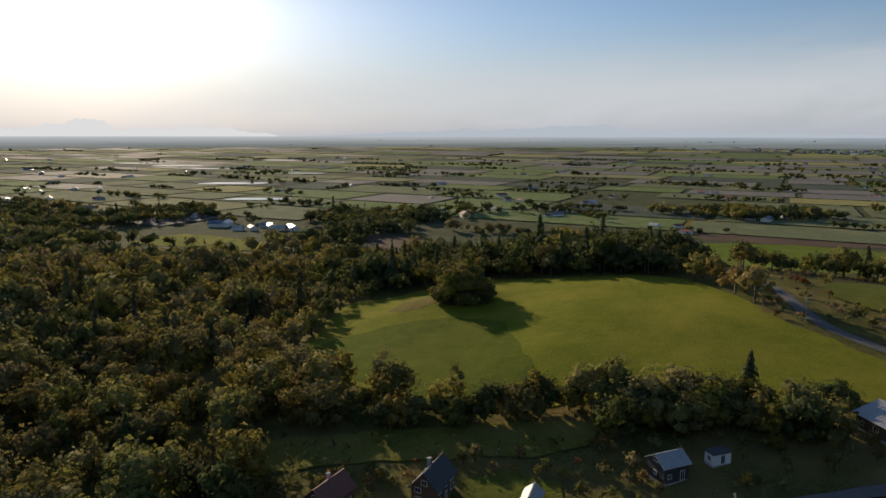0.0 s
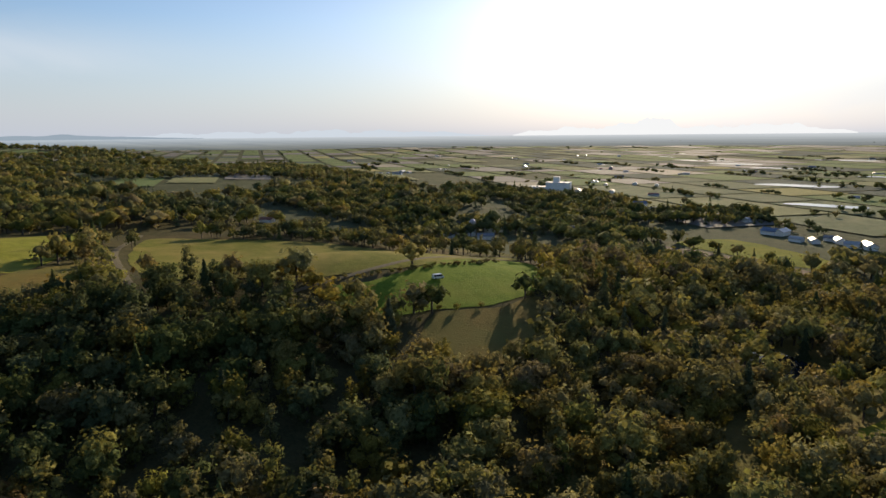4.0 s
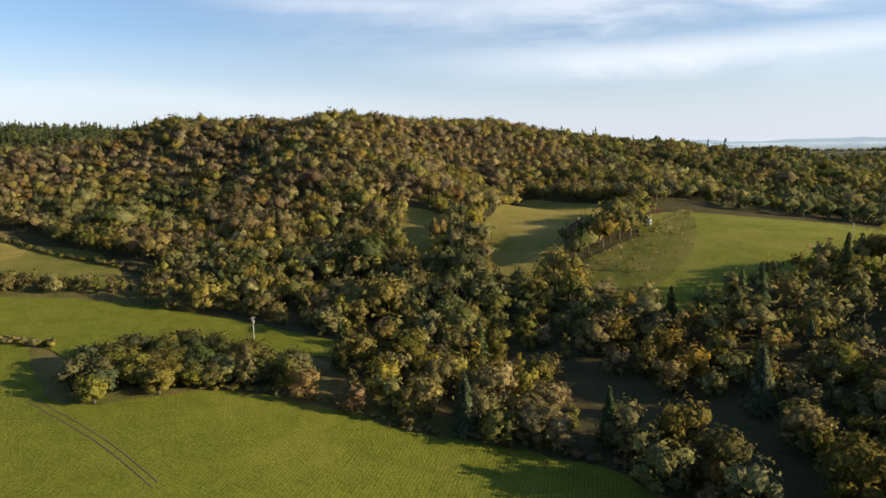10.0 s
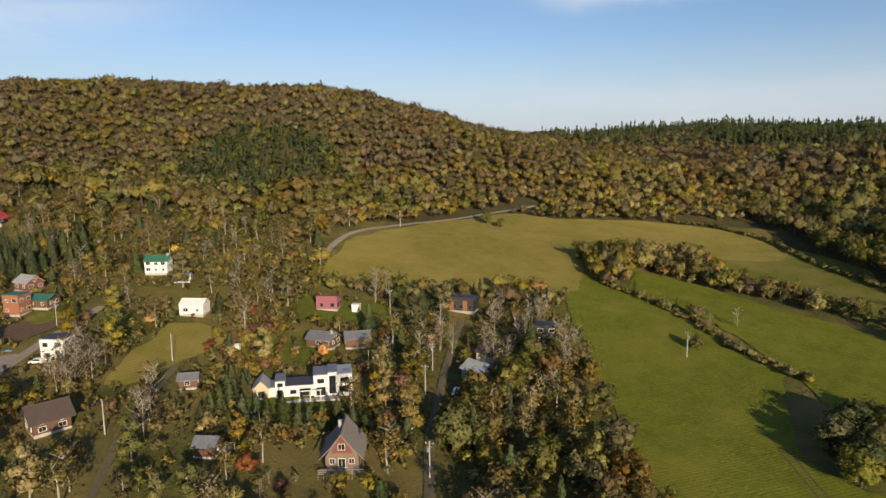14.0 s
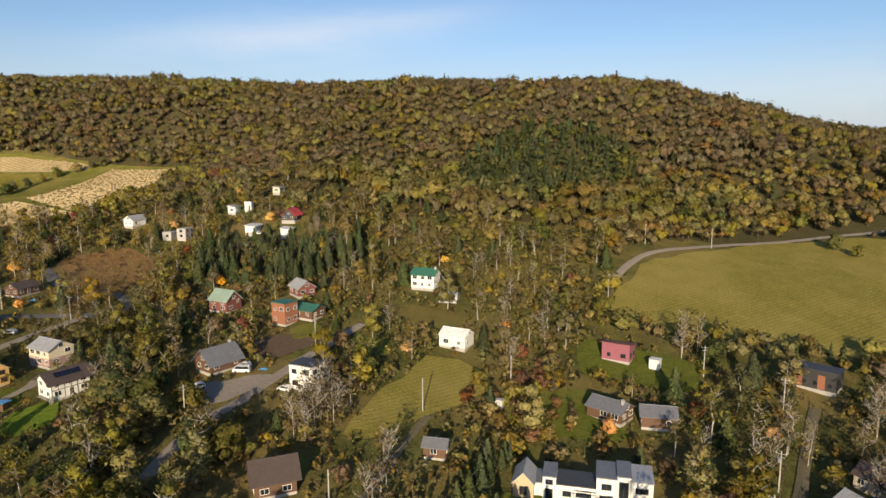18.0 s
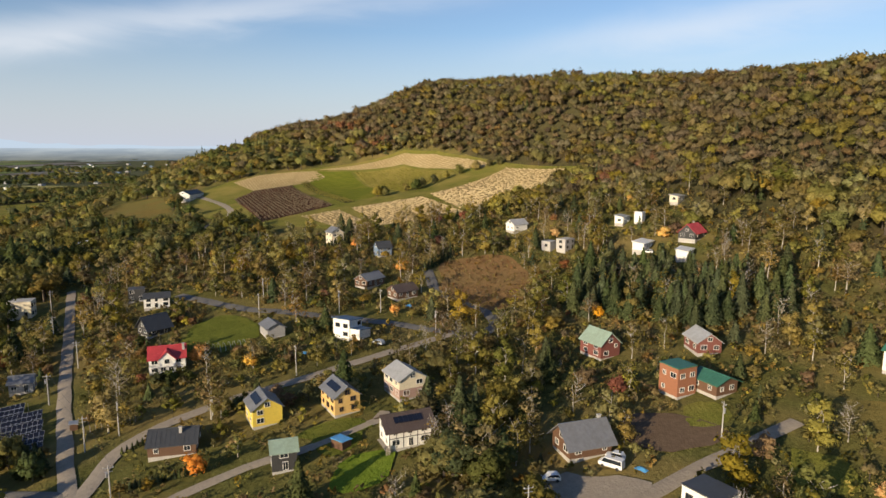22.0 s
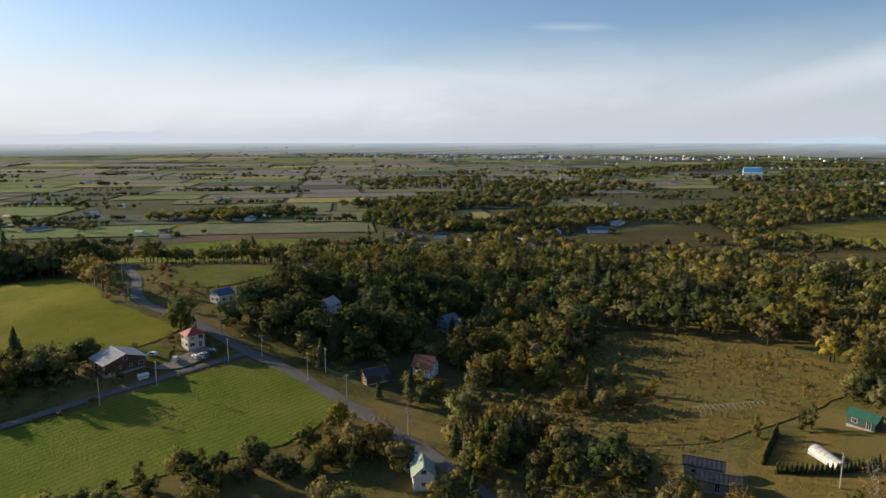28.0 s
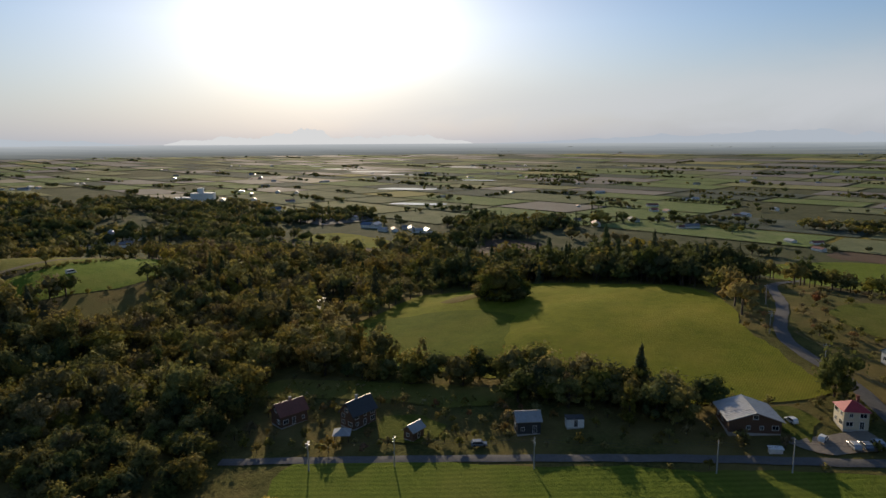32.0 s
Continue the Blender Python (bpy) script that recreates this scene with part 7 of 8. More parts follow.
# taller groups: dark garden wood by the lane, oaks behind the chalet, trees by the hill lane, shrubs in the dead meadow
for nm, pts, gap, frac, mix, size, con, lab in (
    ("lane_wood", [(141, 12), (178, 52), (184, 20), (180, -10), (172, -40), (151, -54), (140, -22)], 7.0, 0.95, {DEEP: 0.45, GREEN: 0.35, OLIVE: 0.2}, (5.5, 10), 0.04, "loose wood between lane and gardens"),
    ("lane_trees", [(-40, -176), (-57, -219), (-74, -222), (-79, -184), (-84, -155), (-87, -130), (-84, -112), (-60, -116), (-48, -140)], 6.5, 0.8, {DEEP: 0.2, GREEN: 0.3, OLIVE: 0.25, OCHRE: 0.15, BROWN: 0.1}, (6, 10), 0.12, "mixed trees between lane and meadow"),
    ("meadow_shrubs", [(165, 69), (180, 115), (218, 104), (240, 60), (225, 20), (200, 24), (188, 44)], 6.0, 0.6, {GREEN: 0.4, OLIVE: 0.4, YGREEN: 0.2}, (3, 7), 0.04, "clumps of shrubs in the dead-grass meadow"),
    ("rough_orchard", [(41, -209), (22, -223), (6, -203), (7, -188), (27, -189)], 4.2, 0.75, {OCHRE: 0.35, RUST: 0.2, YGREEN: 0.25, BROWN: 0.2}, (2.2, 4.5), 0.0, "orange and yellow thicket on a vacant plot"),
    ("hedge_bank", [(-50, 137), (-36, 147), (-11, 150), (7, 142), (30, 140), (30, 132), (-10, 136), (-37, 129)], 3.0, 0.7, {SILVER: 0.4, OLIVE: 0.4, OCHRE: 0.2}, (1.0, 2.2), 0.0, "silvery flowering weeds on a bank"),
    ("gully_birches", [(-198, -36), (-188, -24), (-178, -13), (-170, -4), (-164, 12), (-155, 36), (-147, 56), (-154, 60), (-163, 36), (-174, 12), (-184, -6), (-202, -26)], 4.2, 0.8, {BROWN: 0.3, OCHRE: 0.35, OLIVE: 0.15, SILVER: 0.2}, (4.5, 7.5), 0.0, "half-bare pale trees at the meadow's end"),
):
    pts = np.array(pts, float)
    lo, hi = pts.min(0), pts.max(0)
    x, y = scatter(lo[0], hi[0], lo[1], hi[1], gap, lambda x, y: inside(pts, x, y) & ~np.array([any((p - c[0]) ** 2 + (q - c[1]) ** 2 < (c[2] + 1.5) ** 2 for c in CLEAR) for p, q in zip(x, y)], bool))
    k = rng.random(len(x)) < frac
    forest(nm, x[k], y[k], mix, lab, size, con, forms=WEED if size[1] < 3 else MID, sink=-0.02 if size[1] < 6 else 0.06)

oaks = np.array([(70, -122), (150, -172), (117, -176), (84, -162), (60, -158), (48, -140)], float)
x, y = scatter(48, 150, -176, -122, 7.2, lambda x, y: inside(oaks, x, y) & free(x, y, 1.5))
for p, q in zip(x, y):
    if pr.random() < 0.75:
        plant(pr.choice(("oak_tree", "oak_tree", "poplar_tree", "bare_tree")), p, q, pr.uniform(7, 11), pr.choice((0, 0, 1, 2)), spread=1.1)
red_lot = np.array([(205, -194), (226, -206), (246, -216), (240, -240), (206, -236), (188, -214)], float)
x, y = scatter(185, 250, -242, -190, 2.4, lambda x, y: inside(red_lot, x, y))
forest("red_weeds", x, y, {RUST: 0.4, OCHRE: 0.35, BROWN: 0.25}, "tall reddish dead weeds on a vacant lot", (0.8, 2.2), 0.0, sink=-0.05, forms=WEED)

# clipped hedges of narrow conifers
HEDGE = MODELS["spruce_tree"][0][1]


def hedge(x0, y0, x1, y1, h, step=1.1, wide=0.85):
    root = thing("conifer_hedge", (x0 + x1) / 2, (y0 + y1) / 2, 0, "row of narrow clipped dark conifers", "hedge", "hedges", z=0)
    k = int(math.hypot(x1 - x0, y1 - y0) / step)
    for i in range(k):
        px, py = x0 + (x1 - x0) * i / k, y0 + (y1 - y0) * i / k
        o = new("bush", HEDGE)
        o.parent = root
        hh = h * pr.uniform(0.88, 1.1)
        o.matrix_world = pose(px, py, gz(px, py) - 0.1, 0, 0, pr.uniform(0, 360)) @ Matrix.Diagonal((hh * wide, hh * wide, hh, 1))


hedge(131, -97, 129, -113, 2.2, 1.0, 0.75)
hedge(146, -97, 150, -104, 1.9)
hedge(206, -24, 214, -33, 3.0, 1.0)
hedge(208, -20, 226, -14, 3.2, 1.0)
hedge(214, -33, 224, -38, 3.0, 1.0)
hedge(286, -170, 300, -196, 5.0, 2.0)
hedge(240, -205, 250, -222, 4.5, 2.0)
hedge(8, -171.5, -14, -176.5, 1.2, 0.9)

# post fence along the orchard road
root = thing("post_fence", 161.5, -94, 0, "weathered wooden post fence beside the road", "fence")
for i in range(10):
    bm = bmesh.new()
    px, py = 162 - i * 0.1, -88.5 - i * 1.2
    g = gz(px, py) - gz(161.5, -94)
    box(bm, px - 161.5 - 0.07, px - 161.5 + 0.07, py + 94 - 0.07, py + 94 + 0.07, g - 0.5, g + 1.5)
    part("post", bm, DECK, root)

# ---- utility poles and wires ----
POLE = paint("concrete_pole", (0.4, 0.38, 0.35), 0.8)
STEEL = paint("galvanised_steel", (0.4, 0.41, 0.42), 0.4, metal=0.6)


def cylinder(bm, x, y, z0, z1, r0, r1, sides=8):
    lo = [bm.verts.new((x + r0 * math.cos(i * 2 * math.pi / sides), y + r0 * math.sin(i * 2 * math.pi / sides), z0)) for i in range(sides)]
    hi = [bm.verts.new((x + r1 * math.cos(i * 2 * math.pi / sides), y + r1 * math.sin(i * 2 * math.pi / sides), z1)) for i in range(sides)]
    for i in range(sides):
        bm.faces.new((lo[i], lo[(i + 1) % sides], hi[(i + 1) % sides], hi[i]))
    bm.faces.new(lo[::-1])
    bm.faces.new(hi)


def pole_parts():
    a = bmesh.new()
    cylinder(a, 0, 0, -0.8, 8.2, 0.17, 0.11)
    b = bmesh.new()
    box(b, -0.9, 0.9, -0.05, 0.05, 7.6, 7.7)
    box(b, -0.7, 0.7, -0.05, 0.05, 6.9, 7.0)
    c = bmesh.new()
    for px in (-0.8, 0, 0.8):
        cylinder(c, px, 0, 7.7, 7.95, 0.05, 0.04, 6)
    d = bmesh.new()
    cylinder(d, 0.35, 0.0, 5.9, 6.7, 0.22, 0.22, 8)
    return [("shaft", mesh_of(a, "shaft", POLE)), ("crossarm", mesh_of(b, "crossarm", STEEL)), ("insulators", mesh_of(c, "insulators", TRIM)), ("transformer", mesh_of(d, "transformer", STEEL))]


POLE_PARTS = pole_parts()


def pole(x, y, yaw=0.0, full=True):
    root = thing("utility_pole", x, y, yaw, "grey concrete utility pole with steel crossarms", "pole", "utility poles")
    for nm, me in POLE_PARTS[:3] + (POLE_PARTS[3:] if full else []):
        part(nm, me, None, root)
    return Vector((x, y, gz(x, y) + 7.7))


def wires(points, name="power_line"):
    """Sagging wires from pole to pole."""
    cu = bpy.data.curves.new(name, "CURVE")
    cu.dimensions, cu.bevel_depth, cu.bevel_resolution = "3D", 0.022, 0
    for a, b in zip(points, points[1:]):
        d = (b - a).normalized()
        side = Vector((-d.y, d.x, 0))
        for off in (-0.7, 0.7):
            sp = cu.splines.new("POLY")
            sp.points.add(8)
            for i in range(9):
                t = i / 8
                p = a.lerp(b, t) + side * off - Vector((0, 0, 1.1 * 4 * t * (1 - t)))
                sp.points[i].co = (*p, 1)
    cu.materials.append(DARKTRIM)
    return tagged(new(name, cu), "thin sagging black power wires between poles", "wires")


lane = [pole(x, y, 80, i == 2) for i, (x, y) in enumerate(((-2, 92), (18, 98.5), (51.5, 103.5), (92, 109), (108, 112.5), (131.5, 118.5)))]
wires(lane)
valley = [pole(x, y, 0, i % 3 == 1) for i, (x, y) in enumerate(((155, 23), (154, 45), (151, 73), (147.5, 92), (142, 116), (136, 140), (127, 170), (117, 200), (122, 240)))]
wires(valley)
vroad = [pole(x, y, 85, i % 2 == 0) for i, (x, y) in enumerate(((126, -96), (152, -89.5), (185, -78.5), (208, -83), (240, -73), (275, -68)))]
wires(vroad)
oroad = [pole(x, y, 10, i % 2 == 1) for i, (x, y) in enumerate(((156, -96), (154, -116), (166, -138), (175, -182), (204, -174), (209, -161), (219, -136), (236, -140)))]
wires(oroad)
hlane = [pole(x, y, 5, i % 2 == 0) for i, (x, y) in enumerate(((-40.5, -150), (-33, -188), (-32.5, -203), (-30, -235)))]
wires(hlane)
for x, y in ((28, -212), (87, -205), (34, -153), (83, -159), (40, -191), (25, -243), (-11, -243), (26, -278), (31, -337), (8, -350), (166, -38), (163, -50), (208, -36), (254, -31), (-106, -222), (155, 95), (-185, -172), (-400, -20), (-412, 20), (-120, -420), (60, -360)):
    pole(x, y, pr.uniform(0, 180), pr.random() < 0.4)

# ---- cars ----
CARW = paint("white_car_paint", (0.75, 0.75, 0.73), 0.25, 0.03)
CARS = paint("silver_car_paint", (0.42, 0.44, 0.46), 0.25, 0.03)
CARB = paint("blue_grey_car_paint", (0.12, 0.16, 0.22), 0.25, 0.03)
RUBBER = paint("tyre_rubber", (0.02, 0.02, 0.02), 0.9)


def car_parts(L, Wd, H, van, mat):
    body = bmesh.new()
    if van:
        out = [(-L / 2, 0.3), (L / 2, 0.3), (L / 2, 1.0), (L / 2 - 0.5, 1.15), (L / 2 - 1.1, H), (-L / 2 + 0.1, H), (-L / 2, 1.0)]
        glass = [(L / 2 - 0.62, 1.12), (L / 2 - 1.12, H - 0.12), (-L / 2 + 0.2, H - 0.12), (-L / 2 + 0.15, 1.12)]
    else:
        out = [(-L / 2, 0.3), (L / 2, 0.3), (L / 2, 0.75), (L / 2 - 0.9, 0.92), (L / 2 - 1.5, H), (-L / 2 + 0.5, H), (-L / 2, 0.95)]
        glass = [(L / 2 - 1.0, 0.95), (L / 2 - 1.55, H - 0.1), (-L / 2 + 0.55, H - 0.1), (-L / 2 + 0.2, 0.98)]
    prism(body, [(u, z) for u, z in out], "y", -Wd / 2, Wd / 2)
    bmesh.ops.bevel(body, geom=body.edges[:], offset=0.07, segments=1, affect="EDGES")
    g = bmesh.new()
    prism(g, glass, "y", -Wd / 2 - 0.012, Wd / 2 + 0.012)
    w = bmesh.new()
    prism(w, [(0.32 * math.cos(a), 0.32 + 0.32 * math.sin(a)) for a in [i * math.pi / 6 for i in range(12)]], "y", -0.1, 0.1)
    return mesh_of(body, "body", mat), mesh_of(g, "windows", GLASS), mesh_of(w, "wheel", RUBBER)


CAR_MODELS = [("van", car_parts(4.6, 1.8, 2.0, True, CARW), "white delivery van parked on gravel", 4.6, 1.8), ("small_car", car_parts(3.6, 1.5, 1.55, False, CARW), "small white car parked by a house", 3.6, 1.5), ("small_car", car_parts(4.1, 1.7, 1.5, False, CARS), "silver car parked beside a house", 4.1, 1.7), ("small_car", car_parts(4.1, 1.7, 1.5, False, CARB), "dark blue car parked on a drive", 4.1, 1.7)]


def car(model, x, y, yaw):
    name, (b, g, w), label, L, Wd = CAR_MODELS[model]
    root = thing(name, x, y, yaw, label, "car", "parked cars", dz=0.32)
    part("body", b, None, root)
    part("windows", g, None, root)
    for sx in (-1, 1):
        for sy in (-1, 1):
            o = part("wheel", w, None, root)
            o.matrix_local = pose(sx * L * 0.31, sy * (Wd / 2 - 0.08), 0)


for m, x, y, yaw in ((0, 90.5, -181.5, 30), (1, 92.3, -183.8, 30), (1, 92.5, -169.5, 70), (1, 73.6, -180.2, 10), (0, 186, -33, 80), (3, 171.5, -55, 60), (2, 166, -60, 75), (1, 117.5, 128, 60), (3, 126, 126.5, 100), (2, 123.5, 126, 100), (1, 112, 136, 120), (3, 36, 112, 20), (2, -33, -170, 80), (1, 196, -281, 40), (2, 176, -164, 30), (0, -195, 205, 75), (1, -41, -189, 80), (2, 129, 128, 95)):
    car(m, x, y, yaw)

# ---- smaller structures ----


def hoop_house(x, y, yaw, L, Wd, H, label, mat, cover=True):
    root = thing("greenhouse", x, y, yaw, label, "greenhouse")
    arc = [(Wd / 2 * math.cos(a), H * math.sin(a)) for a in [i * math.pi / 10 for i in range(11)]]
    k = max(3, int(L / 1.5))
    for i in range(k + 1):
        bm = bmesh.new()
        px = -L / 2 + i * L / k
        for (u0, z0), (u1, z1) in zip(arc, arc[1:]):
            prism(bm, [(u0, z0), (u1, z1), (u1 * 0.96, z1 * 0.96), (u0 * 0.96, z0 * 0.96)], "x", px - 0.05, px + 0.05)
        part("hoop", bm, STEEL, root)
    if cover:
        bm = bmesh.new()
        prism(bm, [(u * 0.98, z * 0.98 - (0.3 if z < 0.01 else 0)) for u, z in arc], "x", -L / 2, L / 2)
        part("cover", bm, mat, root)


FILM = paint("cloudy_film", (0.5, 0.5, 0.46), 0.35)
hoop_house(181, 4, 40, 9, 4.5, 2.4, "polytunnel with cloudy white film", FILM)
hoop_house(219, -29, 60, 9, 3.6, 2.2, "small greenhouse under torn pale film", FILM)
hoop_house(196, -124, -80, 12, 4, 2.2, "bare hoop frame of an unused greenhouse", FILM, False)
hoop_house(232, 2, -25, 20, 4.2, 1.6, "long bare hoop frame in dead grass", FILM, False)
hoop_house(70, -250, 20, 6, 4.6, 3.2, "pale arched metal hut behind a house", R_LIGHT)
for x, y, yaw, sx, sy, sz, mat, nm, lab in ((146, 31, 15, 5.0, 2.2, 2.4, TRIM, "container", "white storage container on a dark yard"), (87.5, -186, 20, 2.4, 1.6, 0.5, R_SKYBLUE, "tarpaulin", "bright blue tarpaulin over a heap"), (181, -143, 40, 3.0, 2.2, 0.8, R_SKYBLUE, "tarpaulin", "blue tarpaulin spread in a garden"), (206, -185, 40, 2.4, 2.0, 1.2, R_SKYBLUE, "tarpaulin", "blue sheet beside a carport"), (124, -139, 30, 3.2, 2.6, 1.8, R_SKYBLUE, "shed_roof", "small shed with a sky blue roof"), (106, 121, 10, 3.0, 1.2, 1.1, TRIM, "trailer", "low white trailer before the barn"), (195, -160, 38, 3.2, 2.4, 1.9, TRIM, "shed", "small white garden shed"), (60, -192, 30, 3.6, 2.8, 2.2, R_GREY, "shed", "small open shed with a tilted roof"), (26, -202, 10, 1.8, 1.6, 2.0, TRIM, "shed", "tiny pale garden store"), (166, -86, 5, 2.0, 1.6, 1.4, R_LIGHT, "shed", "small grey box shed by the solar field"), (208, -55.5, 30, 2.4, 2.0, 1.8, R_WHITE, "shed", "tiny hut with a pale roof among weeds"), (203, -62, 10, 2.4, 2.2, 0.7, R_RUST, "woodpile", "rusty sheet over a wood stack")):
    root = thing(nm, x, y, yaw, lab, nm.replace("_", " "))
    CLEAR.append((x, y, 2))
    bm = bmesh.new()
    if nm == "tarpaulin":
        v = {}
        for i in range(6):
            for j in range(5):
                v[i, j] = bm.verts.new((sx * (i / 5 - 0.5), sy * (j / 4 - 0.5), sz * pr.uniform(0.3, 1) * math.sin(math.pi * (i + 0.4) / 6) * math.sin(math.pi * (j + 0.4) / 5)))
        for i in range(5):
            for j in range(4):
                bm.faces.new((v[i, j], v[i + 1, j], v[i + 1, j + 1], v[i, j + 1]))
        part("sheet", bm, mat, root)
    else:
        box(bm, -sx / 2, sx / 2, -sy / 2, sy / 2, -0.5, sz)
        part("body", bm, mat if nm in ("container", "trailer") else BROWNW if mat is not TRIM else TRIM, root)
        bm = bmesh.new()
        prism(bm, [(-sy / 2 - 0.2, sz), (sy / 2 + 0.2, sz + 0.25), (sy / 2 + 0.2, sz + 0.37), (-sy / 2 - 0.2, sz + 0.12)], "x", -sx / 2 - 0.2, sx / 2 + 0.2)
        part("roof", bm, mat, root)

# ---- farms and town out on the plain ----
bm = bmesh.new()
prism(bm, [(-4, 0), (4, 0), (4, 3.6), (0, 5.6), (-4, 3.6)], "x", -6, 6)
FARM_WALL = [mesh_of(bm, "wall", WHITE)]
bm = bmesh.new()
for s in (-1, 1):
    prism(bm, [(0, 5.6), (s * 4.6, 3.2), (s * 4.6, 3.5), (0, 5.9)], "x", -6.4, 6.4)
FARM_ROOF = [mesh_of(bm.copy(), "roof", m) for m in (R_GREY, R_RUST, R_BLUE, R_LIGHT, R_DARK)]


def farm(x, y, yaw, scale=1.0):
    root = thing("farmhouse", x, y, yaw, "distant pale farmhouse on the plain", "house", "farmhouses")
    root.scale = (scale * pr.uniform(0.8, 1.5), scale, scale)
    part("wall", FARM_WALL[0], None, root)
    part("roof", pr.choice(FARM_ROOF), None, root)


for i in range(120):
    r, ang = pr.uniform(600, 2400), radians(pr.uniform(-80, 62))
    x, y = -r * math.sin(ang), r * math.cos(ang)
    for j in range(pr.randint(1, 2)):
        farm(x + pr.uniform(-20, 20), y + pr.uniform(-14, 14), pr.choice((27, 117)) + pr.uniform(-4, 4), pr.uniform(0.6, 1.0))
for cx, cy, k, sp in ((-390, 440, 9, 30), (-300, 640, 8, 40), (-170, 590, 8, 34), (330, 640, 5, 30), (420, 420, 6, 40), (480, 330, 6, 50), (-20, 700, 5, 30)):
    for j in range(k):
        farm(cx + pr.gauss(0, sp), cy + pr.gauss(0, sp * 0.6), pr.uniform(0, 180), pr.uniform(0.7, 1.1))
V, F, M = [], [], []


def block(x, y, w, d, h, mi):
    z, b = gz(x, y), len(V)
    c, s = 0.886, -0.463
    for dz in (0, h):
        for sx, sy in ((-1, -1), (1, -1), (1, 1), (-1, 1)):
            u, v = sx * w / 2, sy * d / 2
            V.append((x + u * c - v * s, y + u * s + v * c, z + dz))
    for q in ((4, 5, 6, 7), (0, 1, 5, 4), (1, 2, 6, 5), (2, 3, 7, 6), (3, 0, 4, 7)):
        F.append([b + t for t in q])
        M.append(mi)


for i in range(520):
    along, across = pr.gauss(0, 1), pr.gauss(0, 1)
    x, y = 2050 + along * 480 * 0.7, 2050 - along * 480 * 0.75 + across * 150
    block(x, y, pr.uniform(8, 18), pr.uniform(7, 12), pr.uniform(4, 9), pr.choice((0, 1, 1, 2, 2, 3)))
for i in range(120):
    r, ang = pr.uniform(1500, 3000), radians(pr.uniform(-95, -38))
    block(-r * math.sin(ang), r * math.cos(ang), pr.uniform(8, 15), pr.uniform(7, 11), pr.uniform(4, 7), pr.choice((1, 2, 2, 3)))
tagged(new("far_town", mesh_from("far_town", V, F, [WHITE, R_LIGHT, R_GREY, R_BLUE], M)), "pale scattered roofs of a distant town", "town", kind="stuff")
root = thing("factory", -552, 752, 28, "large pale grey factory with a tower", "factory")
for x0, x1, y0, y1, hh in ((-28, -4, -9, 9, 9), (-4, 28, -10, 10, 15), (5, 13, -4, 6, 22), (-48, -28, -6, 6, 5)):
    bm = bmesh.new()
    box(bm, x0, x1, y0, y1, -2, hh)
    part("block", bm, WHITE, root)
root = thing("factory", 1640, 760, 30, "long blue and white factory hall", "factory")
for x0, x1, hh, m in ((-60, 10, 24, R_SKYBLUE), (10, 60, 16, WHITE), (-90, -60, 14, WHITE)):
    bm = bmesh.new()
    box(bm, x0, x1, -20, 20, -2, hh)
    part("hall", bm, m, root)
root = thing("silo", -386, 425, 0, "tall grey farm silo with a domed top", "silo")
bm = bmesh.new()
cylinder(bm, 0, 0, -1, 11, 3, 3, 16)
cylinder(bm, 0, 0, 11, 13, 3, 1.2, 16)
part("drum", bm, STEEL, root)

# ---- far mountains, glowing in pale emission colours that stand in for haze ----


def backdrop(name, r, az0, az1, top, color, label, seed):
    m = bpy.data.materials.new(name)
    m.use_nodes = True
    m.node_tree.nodes.clear()
    # silhouette glows evenly, the haze tint is painted into its emission
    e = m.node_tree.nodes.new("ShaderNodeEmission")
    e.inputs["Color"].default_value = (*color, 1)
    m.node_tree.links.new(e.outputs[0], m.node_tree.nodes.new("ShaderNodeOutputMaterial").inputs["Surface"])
    V, F = [], []
    k = 220
    for i in range(k + 1):
        az = radians(az0 + (az1 - az0) * i / k)
        edge = min(1.0, 6.0 * min(i / k, 1 - i / k) + 0.05)
        hgt = top(az0 + (az1 - az0) * i / k) * edge * (0.75 + 0.5 * noise.fractal(Vector((i * 0.07, seed, 0)), 0.9, 2.1, 5))
        x, y = -r * math.sin(az), r * math.cos(az)
        V += [(x, y, 20.0), (x, y, max(28.0, 52.0 + hgt))]
    for i in range(k):
        F.append((2 * i, 2 * i + 2, 2 * i + 3, 2 * i + 1))
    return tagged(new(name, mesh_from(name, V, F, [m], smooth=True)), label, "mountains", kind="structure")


backdrop("backdrop_sunward", 4880, 14, 40, lambda a: 80 + 55 * math.exp(-((a - 29) / 2.2) ** 2) + 45 * math.exp(-((a - 42) / 4.0) ** 2), (0.8, 0.8, 0.8), "pale glowing mountains with sunlit haze painted in", 1.3)
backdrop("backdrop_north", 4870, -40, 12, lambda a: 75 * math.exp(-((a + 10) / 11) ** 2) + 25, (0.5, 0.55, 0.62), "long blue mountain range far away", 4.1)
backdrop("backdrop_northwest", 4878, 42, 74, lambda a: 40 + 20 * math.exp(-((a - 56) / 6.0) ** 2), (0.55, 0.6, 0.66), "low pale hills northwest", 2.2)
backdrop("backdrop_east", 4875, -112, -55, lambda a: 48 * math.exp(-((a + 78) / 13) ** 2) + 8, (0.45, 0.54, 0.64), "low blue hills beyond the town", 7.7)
backdrop("backdrop_west", 4875, 66, 125, lambda a: 24 + 22 * math.exp(-((a - 84) / 9) ** 2), (0.28, 0.34, 0.4), "low hills to the west in painted haze", 9.2)


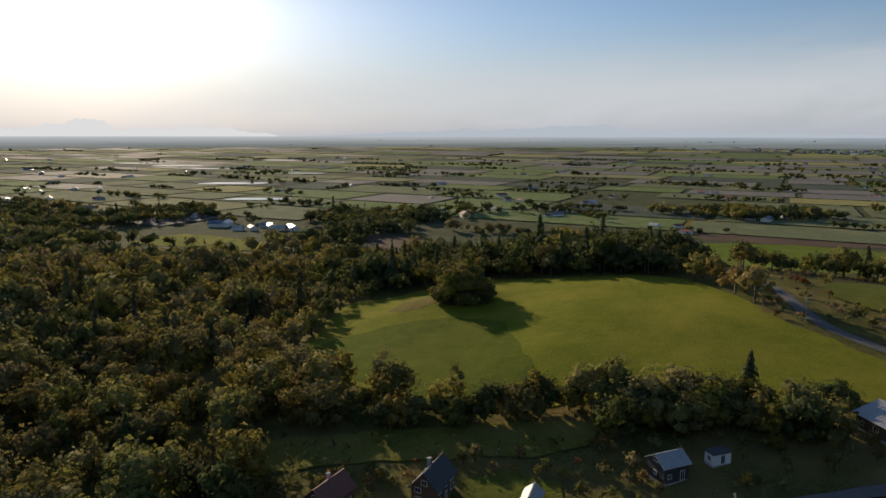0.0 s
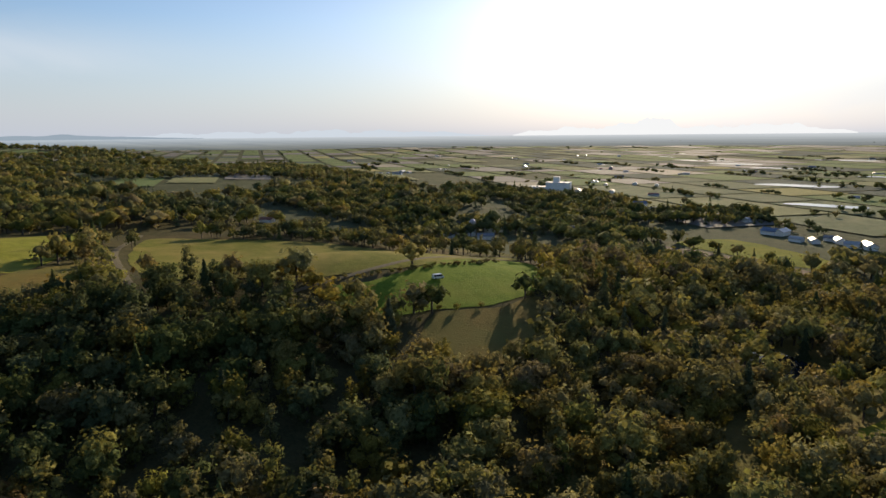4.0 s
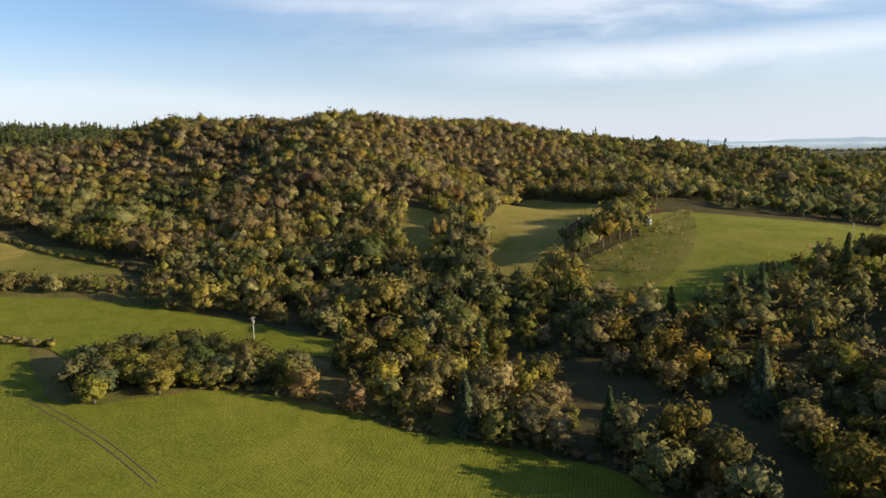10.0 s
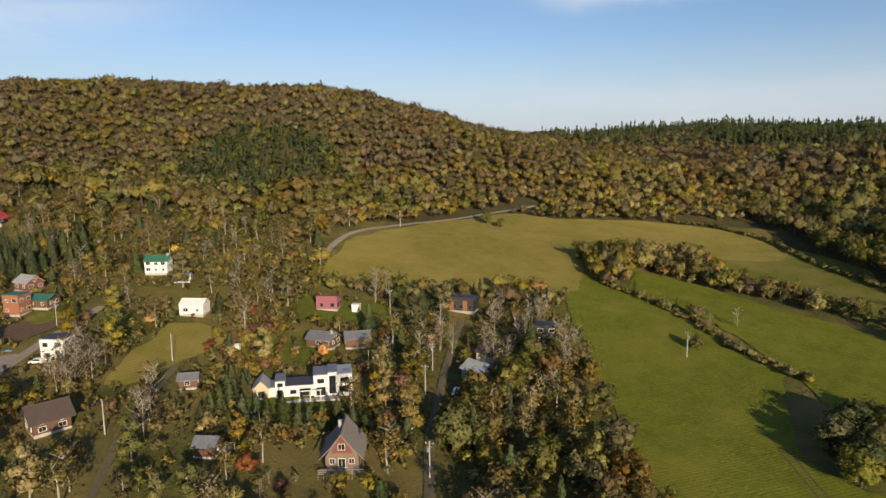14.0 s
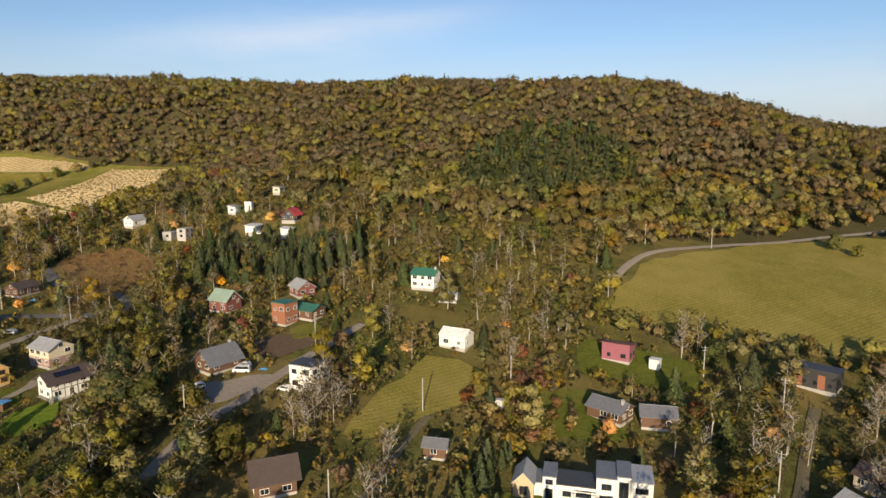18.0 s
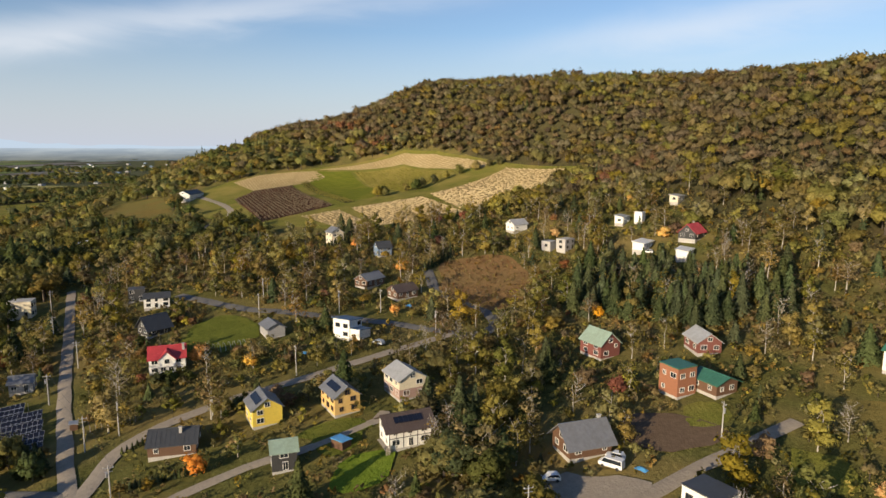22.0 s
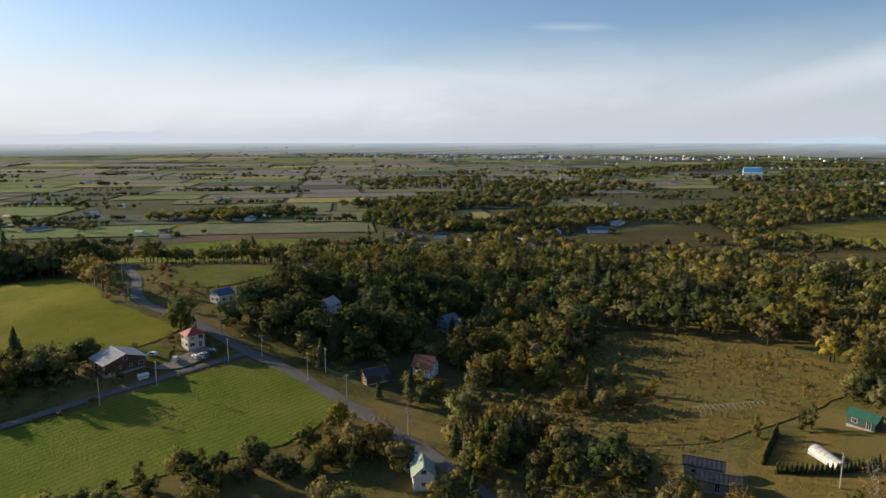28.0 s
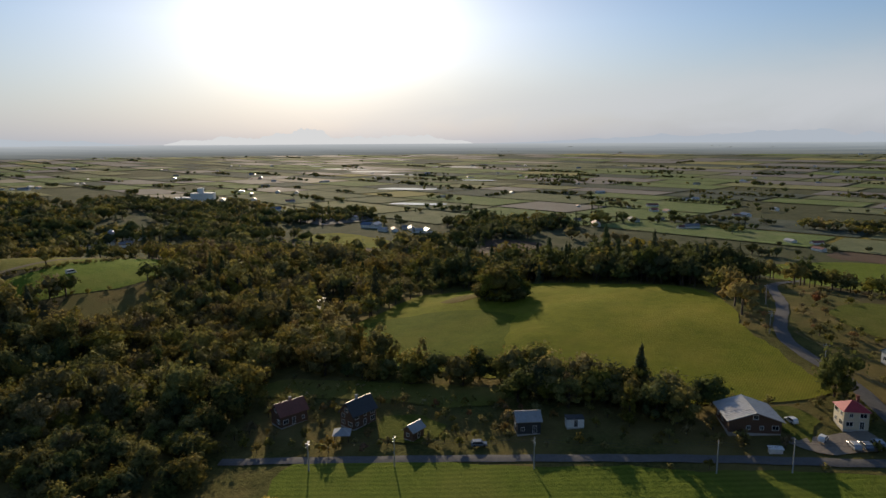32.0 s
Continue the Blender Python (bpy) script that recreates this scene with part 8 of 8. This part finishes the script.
def far_rim():
    """The outermost plain, glowing: painted haze, pale blue with distance, brighter toward the sun."""
    m = Mat("painted_haze_plain")
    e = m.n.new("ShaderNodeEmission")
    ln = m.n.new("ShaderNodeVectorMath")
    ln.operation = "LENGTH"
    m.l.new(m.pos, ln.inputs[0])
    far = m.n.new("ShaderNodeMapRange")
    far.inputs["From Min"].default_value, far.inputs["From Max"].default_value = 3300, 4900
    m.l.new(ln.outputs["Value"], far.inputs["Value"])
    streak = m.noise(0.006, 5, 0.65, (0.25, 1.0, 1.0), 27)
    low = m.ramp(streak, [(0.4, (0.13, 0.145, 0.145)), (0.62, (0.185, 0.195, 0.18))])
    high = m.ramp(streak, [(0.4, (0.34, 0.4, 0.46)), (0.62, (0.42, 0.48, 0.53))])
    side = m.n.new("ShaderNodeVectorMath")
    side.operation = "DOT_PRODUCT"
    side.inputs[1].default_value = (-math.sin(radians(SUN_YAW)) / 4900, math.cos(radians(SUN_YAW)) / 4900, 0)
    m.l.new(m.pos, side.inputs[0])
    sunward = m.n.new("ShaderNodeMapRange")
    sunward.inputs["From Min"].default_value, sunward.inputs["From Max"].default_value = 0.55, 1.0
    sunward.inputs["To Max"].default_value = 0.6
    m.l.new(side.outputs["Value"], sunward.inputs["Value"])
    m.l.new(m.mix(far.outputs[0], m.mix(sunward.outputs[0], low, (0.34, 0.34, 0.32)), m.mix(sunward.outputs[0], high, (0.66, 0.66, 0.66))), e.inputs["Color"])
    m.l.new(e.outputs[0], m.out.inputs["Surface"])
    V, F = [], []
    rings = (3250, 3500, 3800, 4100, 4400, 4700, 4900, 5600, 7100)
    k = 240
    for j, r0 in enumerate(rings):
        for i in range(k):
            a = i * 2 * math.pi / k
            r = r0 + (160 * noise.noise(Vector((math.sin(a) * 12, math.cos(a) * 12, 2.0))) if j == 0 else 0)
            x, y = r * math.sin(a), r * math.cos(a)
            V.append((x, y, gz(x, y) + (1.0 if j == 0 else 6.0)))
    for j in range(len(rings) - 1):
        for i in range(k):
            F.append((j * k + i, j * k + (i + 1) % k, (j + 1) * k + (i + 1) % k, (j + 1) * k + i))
    return tagged(new("backdrop_plain", mesh_from("backdrop_plain", V, F, [m.m], smooth=True)), "far edge of the plain, glowing with painted blue haze", "plain", kind="structure")


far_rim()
